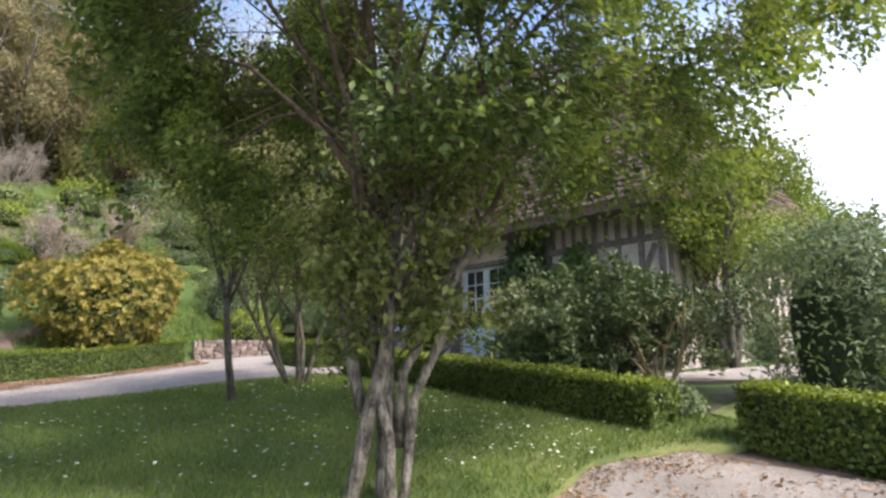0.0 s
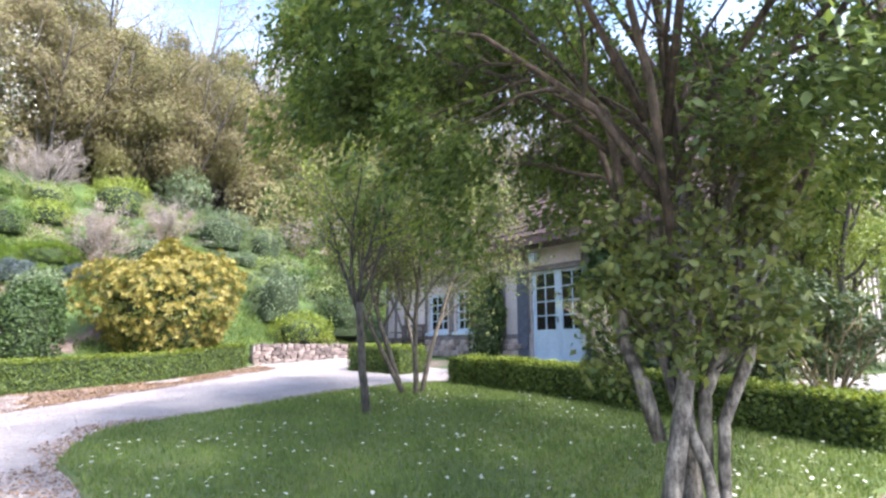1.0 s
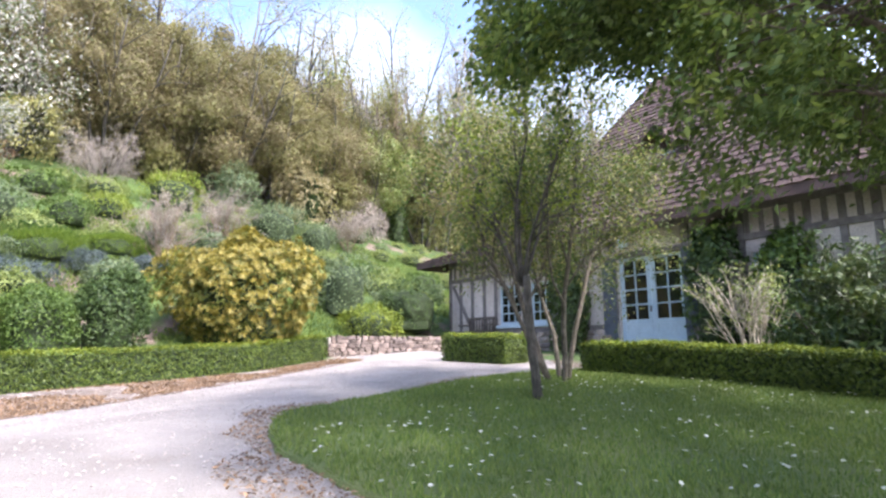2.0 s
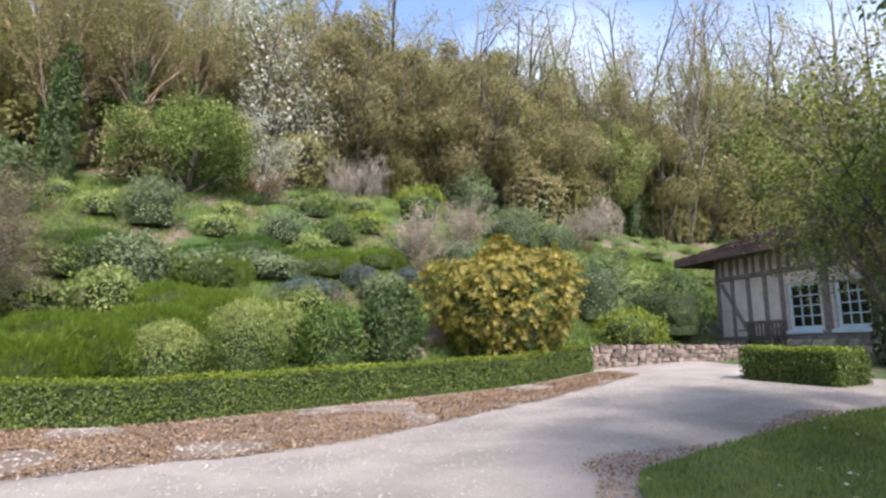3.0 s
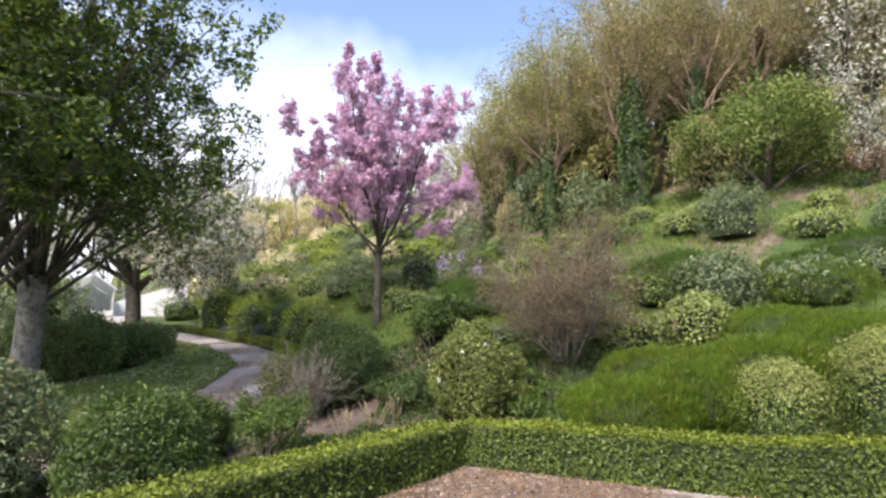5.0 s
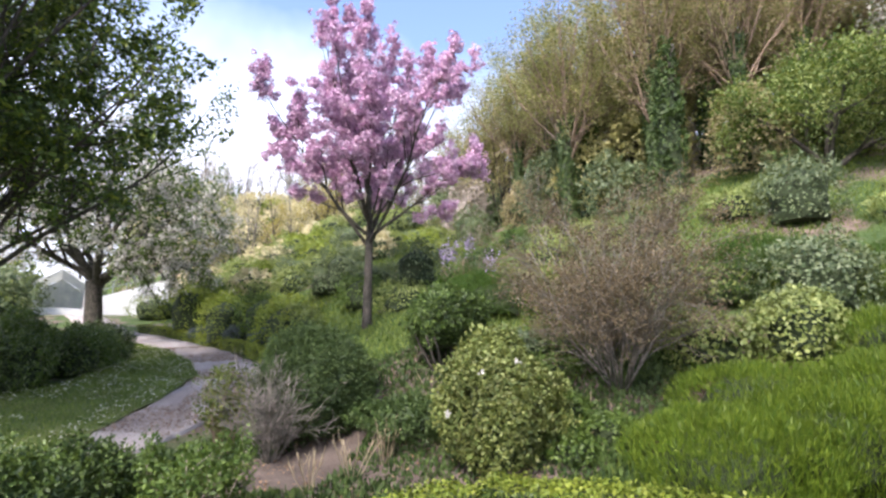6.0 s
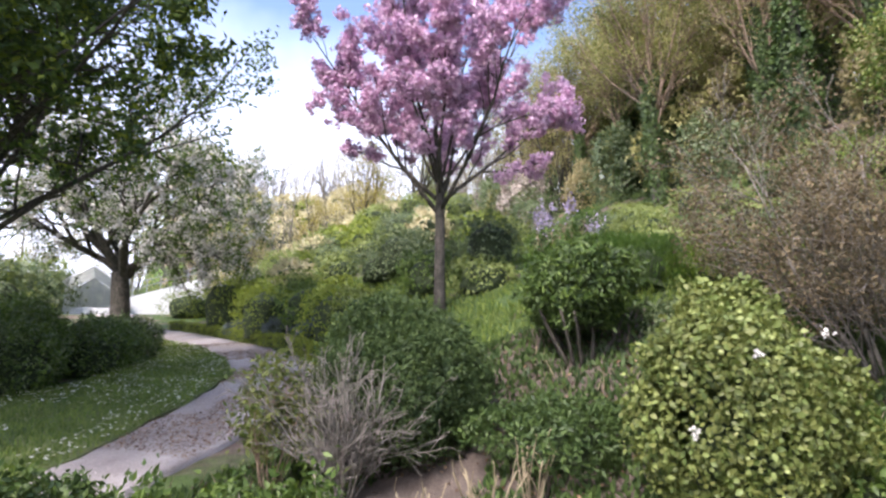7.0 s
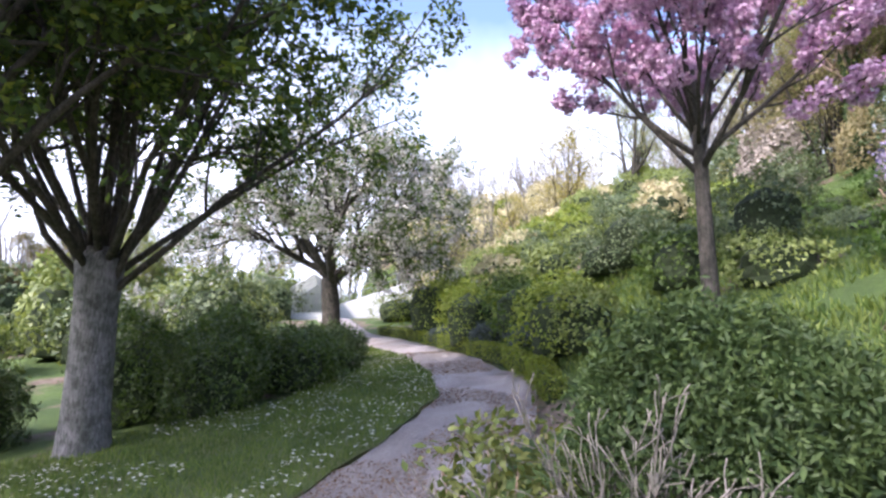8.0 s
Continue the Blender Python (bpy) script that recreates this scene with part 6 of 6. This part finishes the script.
for i, (x, y, k, sc) in enumerate(((-17.2, 28.4, 4, 1.25), (-14.6, 31.6, 9, 1.2), (-12.4, 34.4, 4, 1.35), (-10.8, 38.6, 9, 1.5), (-8.2, 40.6, 4, 1.55), (-6.0, 43.0, 9, 1.5), (-4.6, 46.5, 4, 1.6), (-1.6, 48.0, 9, 1.6), (1.6, 50.5, 4, 1.6), (-7.4, 36.8, 4, 1.3), (-3.6, 40.4, 3, 1.25), (-0.4, 43.4, 4, 1.35), (3.6, 46.0, 9, 1.4), (-19.6, 25.4, 9, 1.15), (-22.2, 22.2, 4, 1.15), (2.0, 40.0, 4, 1.2))):   # tall, nearly bare trees above the sallows
    m = pose(x, y, height(x, y) - 0.1, 0, 0, 71 * i) @ Matrix.Scale(sc * 1.12, 4)
    copy_thing(kinds[k], m).matrix_world = m


def ivy_tree(seed, mat, second, label):
    """A tall old trunk in ivy, with a vase of fine upright limbs in thin bud."""
    rng = np.random.default_rng(seed)
    bole = limb((0, 0, -0.5, 0.24), (0.03, 0, 0.8, 0.19), (0.0, 0.05, 2.0, 0.17), (0.06, 0.02, 3.2, 0.14), (0.02, 0, 4.6, 0.09), (0.1, 0.05, 6.2, 0.05))
    fan = [((0.05, 0.02, rng.uniform(2.3, 4.4)), (math.cos(2.4 * k) * sl, math.sin(2.4 * k) * sl, 1), rng.uniform(3.6, 5.2), 0.05, 0.012, 0.07, 0.03) for k, sl in enumerate(np.linspace(0.12, 0.78, 22))]
    e = tree("ivy_clad_tree", label, (0, 0, 0), [(bole, 0, 0, 0, 0, 0, 0)] + fan, ((8, 0.36, 0.5, 0.15, 0.06), (5, 0.45, 0.5, 0.2, 0.03)), (("foliage", mat, 0.6), ("young_foliage", second, 0.4)), (0.095, 0.05), 19000, 0.15, M_BARK_DARK, seed=seed, group="ivy-clad trees of the wood's edge", sides=4, bare=1, thin=0.011, chip=True, limb_bark=M_TWIG_BROWN)
    n = 5200
    z = rng.uniform(0.0, 4.6, n)
    a = rng.uniform(0, 6.28, n)
    d = np.stack([np.cos(a), np.sin(a), 0.2 * rng.normal(size=n)], 1)
    lump_ = 0.21 + 0.10 * np.sin(z * 2.3 + seed) * np.sin(a * 2 + z) + rng.exponential(0.045, n)
    part("ivy", leaves("ivy", d * lump_[:, None] * np.array([1, 1, 0]) + np.stack([0 * z, 0 * z, z], 1), d + rng.normal(size=(n, 3)) * 0.4, 0.11, 0.08, M_IVY, rng, 0.4, chip=True), e, "dark green ivy round the trunk")
    return e


M_IVY = leaf_mat("ivy_leaves", (0.03, 0.06, 0.018), (0.10, 0.15, 0.045), 0.5, 0.2)
vases = [ivy_tree(201, M_BUD, M_ROSE, "ivy-clad tree with a vase of olive-budded limbs"), ivy_tree(202, M_BUD_BROWN, M_ROSE, "ivy-clad tree with feathery brown-olive limbs")]
for i, (x, y, sc) in enumerate(((-25.4, 9.3, 1.0), (-23.5, 11.4, 1.03), (-27.6, 10.4, 1.05), (-22.2, 13.4, 0.98), (-30.2, 10.2, 1.05), (-24.6, 13.9, 1.05), (-33.5, 9.6, 1.0), (-26.8, 13.2, 1.1), (-37.0, 9.0, 1.0), (-22.9, 16.2, 0.9), (-9.9, 34.2, 1.25), (-6.0, 39.0, 1.3))):
    m = pose(x, y, height(x, y) - 0.1, 0, 0, 67 * i) @ Matrix.Scale(sc * 0.92, 4)
    if i < 2:
        vases[i].matrix_world = m
    else:
        copy_thing(vases[i % 2], m).matrix_world = m
# thicket along the wood's edge, and low shrubs between the planted ones
thicket = [shrub("thicket_shrub", "tangled olive-brown thicket at the wood's edge", 0, 0, 1.2, 2.6, m, (0.13, 0.07), 3600, lump=0.5, chip=True, core=False, group="thicket at the wood's edge", sink=0) for m in (M_BUD, M_BUD_BROWN, M_OLIVE, M_MAUVE)]
low = [shrub("low_shrub", lab, 0, 0, 0.8, 0.75, m, (0.075, 0.04), 2000, lump=0.4, chip=True, group="low shrubs of the slope", sink=0) for m, lab in ((M_OLIVE, "low grey-green shrub on the slope"), (M_PALE, "low pale green shrub on the slope"), (M_MID, "low mid-green shrub on the slope"), (M_HEATH_DARK, "low deep green heath on the slope"))]


def spread_copies(kinds, weights, n, lo, hi, gap, taken, box, scale):
    tries = 0
    while n and tries < 8000:
        tries += 1
        x, y = prng.uniform(box[0], box[1]), prng.uniform(box[2], box[3])
        if not lo < foot_distance(x, y) < hi or any((x - a) ** 2 + (y - b) ** 2 < gap for a, b in taken):
            continue
        taken.append((x, y))
        n -= 1
        k = int(prng.choice(len(kinds), p=weights))
        m = pose(x, y, height(x, y) - 0.1, 0, 0, prng.uniform(0, 360)) @ Matrix.Scale(prng.uniform(*scale), 4)
        if kinds[k].matrix_world.translation.xy.length < 0.01:
            kinds[k].matrix_world = m
        else:
            copy_thing(kinds[k], m).matrix_world = m


sallow = []
M_SALLOW = leaf_mat("sallow_leaves", (0.16, 0.16, 0.065), (0.30, 0.29, 0.125), 0.7, 0.4, through_tint=(1.15, 1.12, 0.9))
M_SALLOW_BROWN = leaf_mat("brownish_sallow_leaves", (0.165, 0.14, 0.08), (0.29, 0.25, 0.145), 0.7, 0.4, through_tint=(1.15, 1.12, 0.9))
for m, m2, lab in ((M_SALLOW, M_SALLOW_BROWN, "big rounded sallow in olive bud"), (M_SALLOW_BROWN, M_SALLOW, "big rounded sallow in brownish bud"), (M_PALE, M_SALLOW, "big rounded tree in soft green leaf")):
    e = thing("sallow_bush", (0, 0, 0), lab, "bush", "sallows at the wood's edge")
    sp_, sn_ = billow_points(RNG, 34000, 2.7, 6.6, 46, 0.27)
    one = RNG.random(len(sp_)) < 0.7
    part("foliage", leaves("foliage", sp_[one], sn_[one], 0.11, 0.066, m, RNG, chip=True), e)
    part("young_foliage", leaves("young_foliage", sp_[~one] * 1.01, sn_[~one], 0.11, 0.066, m2, RNG, chip=True), e)
    ls, tp = [], []
    for k in range(7):
        a = k * 0.9
        grow(RNG, branch_line(RNG, (0.2 * math.cos(a), 0.2 * math.sin(a), -0.2), (0.4 * math.cos(a), 0.4 * math.sin(a), 1), 5.6, 0.08, 0.02, 6, 0.06), 0, ((6, 0.4, 0.6, 0.3, 0.05),), ls, tp)
    part("trunk", tubes("trunk", ls, M_BARK_DARK, 4), e)
    sallow.append(e)
for i, (x, y, k, sc) in enumerate(((-18.9, 21.6, 1, 1.0), (-17.6, 23.9, 0, 1.0), (-11.2, 32.6, 2, 1.0), (-15.9, 25.6, 1, 1.05), (-14.4, 27.9, 0, 1.0), (-12.9, 30.3, 1, 1.02), (-20.7, 20.0, 1, 0.95), (-20.6, 23.6, 0, 1.15), (-18.5, 26.6, 1, 1.15), (-16.4, 29.6, 0, 1.2), (-14.2, 33.0, 1, 1.15),
                                   (-8.4, 35.6, 0, 0.95), (-6.6, 38.2, 1, 1.0), (-4.2, 41.5, 2, 1.05), (-1.8, 44.5, 0, 1.1), (0.8, 47.0, 1, 1.1), (-10.5, 36.6, 1, 1.15), (-23.4, 19.0, 1, 0.9), (-25.9, 17.0, 0, 0.9), (-28.6, 15.0, 0, 0.85), (-31.5, 13.6, 1, 0.85), (-35, 12.6, 0, 0.85), (-28.5, -19.0, 1, 0.7), (-31.5, -18.0, 2, 0.75), (-25.6, -19.5, 1, 0.65), (-22.5, -20.5, 0, 0.7))):
    m = pose(x, y, height(x, y) - 0.1, 0, 0, 53 * i) @ Matrix.Scale(sc * (1.14 if y > 19 else 1.0), 4)
    if i < 3:
        sallow[k].matrix_world = m
    else:
        copy_thing(sallow[k], m).matrix_world = m
west = [shrub("far_bush", lab, 0, 0, 1.3, 2.0, m, (0.15, 0.09), 1900, chip=True, lump=0.5, group="bushes beyond the path", sink=0, category="bush") for m, lab in ((M_PALE, "pale green bush beyond the path"), (M_LIME, "yellow-green bush beyond the path"), (M_WHITE_BL, "bush in white blossom beyond the path"), (M_OLIVE, "grey-green bush beyond the path"))]
sight = [(-12.5 - 29.5 * f, 2 - 17 * f) for f in (0.45, 0.55, 0.65, 0.75, 0.85, 0.93)] + [(-10.2 - 32 * f, 2.5 - 17 * f) for f in (0.45, 0.6, 0.75, 0.87, 0.95)]
spread_copies(west, [0.45, 0.2, 0.0, 0.35], 46, -20, -1.8, 4.0, [(-24, -9), (-23, -11), (-22, -7.5)] + sight + [(-42, -15), (-43.4, -12), (-40, -13.5), (-27.8, -6.3)] + PATH_L + PATH_R + VERGE, (-50, -21, -26, -6), (0.7, 1.5))
scrub = [shrub("far_scrub", lab, 0, 0, 1.4, 1.6, m, (0.2, 0.11), 1200, chip=True, lump=0.5, group="scrub on the far bank", sink=0, category="bush") for m, lab in ((M_SCRUB_SUNLIT, "straw-coloured scrub on the far bank, paled to look sunlit"), (M_PALE, "pale green scrub on the far bank"), (M_LIME, "yellow-green scrub on the far bank"))]
for x, y in ((-37.5, -18.5), (-46, -18), (-49, -14), (-29.2, -12.6), (-27.6, -14.0), (-31.0, -13.4)):
    m = pose(x, y, height(x, y) - 0.1, 0, 0, x * 31 % 360)
    if x == -37.5:
        west[2].matrix_world = m
    else:
        copy_thing(west[2], m).matrix_world = m
spread_copies(scrub, [0.7, 0.2, 0.1], 34, 0.8, 16, 3.0, [(-44, -11)], (-66, -44, -20, 2), (0.7, 1.3))
spread_copies(scrub, [0.15, 0.5, 0.35], 48, 0.8, 13, 2.6, [(-44, -11)] + [(-12.5 - 31.5 * f, 2 - 13 * f) for f in (0.6, 0.68, 0.76, 0.84, 0.92)] + [(-10.2 - 33.5 * f, 2.5 - 14 * f) for f in (0.62, 0.7, 0.78, 0.86, 0.94)], (-46, -26, -12, 5), (0.35, 0.75))
for i in range(70):   # pale scrub over the far bank
    x, y = prng.uniform(-112, -74), prng.uniform(-32, -2)
    m = pose(x, y, height(x, y) - 0.2, 0, 0, prng.uniform(0, 360)) @ Matrix.Scale(prng.uniform(1.3, 2.6), 4)
    copy_thing(scrub[int(prng.choice(3, p=[0.75, 0.15, 0.1]))], m).matrix_world = m
for i in range(16):   # bare trees along its top
    x, y = prng.uniform(-125, -108), -40 + 2.6 * i
    m = pose(x, y, height(x, y) - 0.2, 0, 0, prng.uniform(0, 360)) @ Matrix.Scale(prng.uniform(0.9, 1.4), 4)
    copy_thing(kinds[4], m).matrix_world = m
for x, y, sc in ((-18.6, 15.7, 0.5), (-21.0, 17.5, 1.15), (-20.2, 18.6, 0.9)):
    m = pose(x, y, height(x, y) - 0.1, 0, 0, 40 + x) @ Matrix.Scale(sc, 4)
    copy_thing(kinds[5], m).matrix_world = m
ivy = shrub("dead_tree", "old dead tree wrapped in dark ivy", 0, 0, 0.5, 4.6, M_DARK, (0.12, 0.09), 3600, lump=0.5, chip=True, group="ivy-clad trunks", category="tree", sink=0, ragged=0.5, foot=0.9)
part("trunk", tubes("trunk", [branch_line(RNG, (0, 0, -0.3), (0.02, 0, 1), 5.2, 0.18, 0.08, 7, 0.03)], M_BARK_DARK, 6), ivy)
for i, (x, y, s) in enumerate(((-9.6, 34.0, 1.2), (-21.6, 10.9, 0.95), (-26.5, 10.4, 1.0), (-31.0, 10.9, 1.1), (-12.8, 28.5, 1.0))):
    m = pose(x, y, height(x, y) - 0.1, 0, 0, i * 77) @ Matrix.Scale(s, 4)
    if i == 0:
        ivy.matrix_world = m
    else:
        copy_thing(ivy, m).matrix_world = m
for x, y, k, s in ((-52, -1.5, 6, 1.0), (-66, -14, 4, 1.0), (-69, -11, 4, 1.1), (-71, -7, 4, 1.0), (-72, -3, 4, 1.1), (-68, -18, 4, 0.9), (-38, 2.5, 7, 0.8)):
    m = pose(x, y, height(x, y) - 0.1, 0, 0, x * 37 % 360) @ Matrix.Scale(s, 4)
    copy_thing(kinds[k], m).matrix_world = m
spread_copies(thicket, [0.4, 0.25, 0.2, 0.15], 56, 10.4, 17, 2.6, [(-20.1, 14.2), (-17.1, 19.3)], (-45, 4, 6, 50), (0.7, 1.25))
spread_copies(low, [0.34, 0.46, 0.12, 0.08], 120, 2.2, 11, 1.1, placed, (-36, -4, -6, 34), (0.55, 1.15))

# ---- ground cover ----
def ground_sprigs(name, n, test, length, width, mat, box, label, category, up=1.2, seed=1, lift=0.0):
    rng = np.random.default_rng(seed)
    x, y = sow(rng, n, box, test)
    pos = np.stack([x, y, height_many(x, y) + lift], 1)
    nr = rng.normal(size=(n, 3))
    nr[:, 2] *= 0.3
    ax = np.tile((0.0, 0.0, up), (n, 1)) + rng.normal(size=(n, 3)) * 0.45
    return tagged(new(name, leaves(name, pos, nr, length, width, mat, rng, 0.0, ax)), label, category, kind="stuff")


def on_slope(x, y):
    s = foot_many(x, y)
    return (s > 0.6) & (s < 11.5) & (patchy(x, y, 0.4, 5) > -0.5) & ~inside_many(BED, x, y)


ground_sprigs("slope_grass", 150000, on_slope, 0.13, 0.026, M_SLOPE, (-34, -3, -5, 32), "rough grass and weeds between the shrubs", "grass", seed=3)
ground_sprigs("lawn_grass", 72000, lambda x, y: inside_many(LAWN_RING, x, y), 0.05, 0.008, M_GRASS, (-5, 3.0, 3, 10.4), "short mown grass blades of the lawn", "grass", seed=4, lift=0.055)
ground_sprigs("verge_grass", 36000, lambda x, y: inside_many(VERGE_RING, x, y), 0.07, 0.012, M_GRASS, (-27, -13, -7, 0), "grass blades of the verge beside the path", "grass", seed=5, lift=0.07)
ground_sprigs("bed_weeds", 26000, lambda x, y: inside_many(BED, x, y) & (patchy(x, y, 0.8, 8) > -0.4) & ~inside_many(COURT, x, y), 0.085, 0.035, M_DARK, (-16.7, -6.9, -2.7, 6.4), "low green weeds over the bed soil", "weeds", seed=6, lift=0.04)
ground_sprigs("slope_foot_weeds", 6000, lambda x, y: (x + 14.55) ** 2 + (y - 5.75) ** 2 < 1.7 + patchy(x, y, 1.2, 4), 0.08, 0.035, M_DARK, (-16.3, -12.8, 4.0, 7.4), "low green weeds round the twiggy shrub", "weeds", seed=16, lift=0.05)
ground_sprigs("bed_stalks", 260, lambda x, y: inside_many(BED, x, y) & (patchy(x, y, 0.8, 9) > 0.1), 0.22, 0.012, M_STRAW, (-16.7, -11, -2.0, 6.4), "dry straw stalks standing in the bed", "weeds", seed=7, lift=0.04)
M_DAISY = leaf_mat("daisy_petals", (0.70, 0.70, 0.68), (0.85, 0.85, 0.83), 0.6, 0.2)


def daisies(name, spots, size, label, seed):
    rng = np.random.default_rng(seed)
    pos, ax = [], []
    for x, y, z in spots:
        for k in range(9):
            a = 2 * math.pi * k / 9
            pos.append((x, y, z))
            ax.append((math.cos(a), math.sin(a), 0.1))
    pos = np.array(pos)
    nr = np.tile((0.0, 0.0, 1.0), (len(pos), 1)) + np.repeat(rng.normal(size=(len(spots), 3)) * 0.25, 9, 0)
    me = leaves(name, pos, nr, size, size * 0.55, M_DAISY, np.random.default_rng(1), 0.0, np.array(ax) * 4)
    return tagged(new(name, me), label, "flower", kind="stuff")


drng = np.random.default_rng(9)
sp = []
centres = [(-3.7, 5.6), (-3.3, 6.2), (-2.9, 5.2), (-1.6, 6.6), (0.6, 5.6), (1.1, 5.9), (-2.2, 8.3), (-0.6, 7.9), (-1.4, 5.4), (0.2, 6.7)]
while len(sp) < 420:
    if drng.random() < 0.7:
        c = centres[int(drng.integers(len(centres)))]
        x, y = c[0] + drng.normal() * 0.4, c[1] + drng.normal() * 0.4
    else:
        x, y = drng.uniform(-4.8, 1.5), drng.uniform(3.2, 10)
    if inside(LAWN_RING, x, y):
        sp.append((x, y, height(x, y) + 0.105))
daisies("daisies", sp, 0.017, "small white daisies scattered over the lawn", 1)
sp = []
while len(sp) < 1900:
    x, y = drng.uniform(-27, -13), drng.uniform(-7, 0)
    if inside(VERGE_RING, x, y) and noise.noise(Vector((x * 0.8, y * 0.8, 4))) > -0.1 - 0.3 * (x < -20):
        sp.append((x, y, height(x, y) + 0.125))
daisies("verge_daisies", sp, 0.022, "many white daisies along the path verge", 2)


def pebbles(name, n, test, box, size, mat, label, lift, seed):
    """Loose stones, each a small rough octahedron."""
    rng = np.random.default_rng(seed)
    x, y = sow(rng, n, box, test)
    s = size * rng.uniform(0.5, 1.5, n)
    a = rng.uniform(0, 6.28, n)
    shape = np.array(((1, 0, 0), (0, 1, 0), (-1, 0, 0), (0, -1, 0), (0, 0, 0.6), (0, 0, -0.6)), float)
    co = shape[None] * rng.uniform(0.7, 1.3, (n, 6, 1)) * s[:, None, None]
    rot = np.stack([co[..., 0] * np.cos(a)[:, None] - co[..., 1] * np.sin(a)[:, None], co[..., 0] * np.sin(a)[:, None] + co[..., 1] * np.cos(a)[:, None], co[..., 2]], -1)
    rot += np.stack([x, y, height_many(x, y) + lift], 1)[:, None]
    tri = np.array([t for k in range(4) for t in ((k, (k + 1) % 4, 4), ((k + 1) % 4, k, 5))])
    faces = (tri[None] + (np.arange(n) * 6)[:, None, None]).reshape(-1, 3)
    return tagged(new(name, mesh_from(name, rot.reshape(-1, 3).tolist(), faces.tolist(), mat)), label, "gravel", kind="stuff")


M_PEBBLE = plain_mat("pebbles", (0.30, 0.26, 0.23), (0.52, 0.47, 0.43), 25, 0.9, 80, 0.003)
open_gravel = lambda x, y: inside_many(COURT, x, y) & ~inside_many(LAWN_RING, x, y)
RING = np.array(LAWN_RING)


def rim(x, y, reach):
    d = np.sqrt(np.min((x[:, None] - RING[None, :, 0]) ** 2 + (y[:, None] - RING[None, :, 1]) ** 2, axis=1))
    return open_gravel(x, y) & (d < reach * (1 + 0.8 * patchy(x, y, 1.5, 6)))


def near_edge(x, y):
    return rim(x, y, 0.2)


pebbles("loose_gravel", 14000, open_gravel, (-12, 3, 2.5, 13), 0.009, M_PEBBLE, "loose pale gravel stones of the drive", 0.024, 3)
pebbles("lawn_edge_stones", 260, near_edge, (-5.2, 2, 3, 10.5), 0.014, M_PEBBLE, "stones gathered along the lawn's edge", 0.026, 4)


def litter(name, n, test, box, label, lift, seed, size=0.05):
    rng = np.random.default_rng(seed)
    x, y = sow(rng, n, box, test)
    pos = np.stack([x, y, height_many(x, y) + lift + rng.uniform(0, 0.015, n)], 1)
    nr = rng.normal(size=(n, 3)) * 0.35 + np.array([0, 0, 1.0])
    return tagged(new(name, leaves(name, pos, nr, size, size * 0.6, M_LITTER, rng)), label, "dead leaves", kind="stuff")


litter("fallen_leaves", 46000, lambda x, y: inside_many(STRIP, x, y) & (patchy(x, y, 1.0, 2) > -0.6), (-12.6, -5.8, 2.5, 14.6), "fallen brown leaves along the hedge", 0.036, 5, 0.03)
litter("lawn_edge_leaves", 7000, lambda x, y: rim(x, y, 0.28), (-5.6, 2.4, 2.6, 10.9), "brown leaf crumbs gathered along the lawn's edge", 0.026, 9, 0.026)
pebbles("strip_stones", 5000, lambda x, y: inside_many(STRIP, x, y), (-12.6, -5.8, 2.5, 14.6), 0.012, M_PEBBLE, "pale stones among the fallen leaves", 0.037, 8)
litter("path_leaves", 9000, lambda x, y: inside_many(PATH_L + PATH_R, x, y) & (patchy(x, y, 1.0, 3) > -0.05), (-25, -11.5, -4.5, 1.3), "fallen leaves on the garden path", 0.064, 6, 0.032)
pebbles("path_stones", 9000, lambda x, y: inside_many(PATH_L + PATH_R, x, y), (-25, -11.5, -4.5, 1.3), 0.008, M_PEBBLE, "loose stones of the garden path", 0.064, 11)
litter("bed_leaves", 5000, lambda x, y: inside_many(BED, x, y), (-16.7, -6.9, -2.7, 6.4), "fallen leaves on the bed soil", 0.05, 8)
litter("gap_leaves", 900, open_gravel, (0.3, 4.5, 3.2, 6.2), "fallen leaves on the gravel gap", 0.03, 7)

# ---- low hedge along the path ----
hp = [(-19.7, 1.12), (-20.9, 0.72), (-22.4, 0.05), (-24.2, -1.05), (-26.2, -2.35), (-28.2, -3.9), (-30.2, -5.75)]
for (ax, ay), (bx, by) in zip(hp, hp[1:]):
    hedge(ax, ay, bx, by, 0.28, 0.3, "low clipped yellow-green edging hedge by the path", 2600, M_BOX_TOP, "path edging hedges")
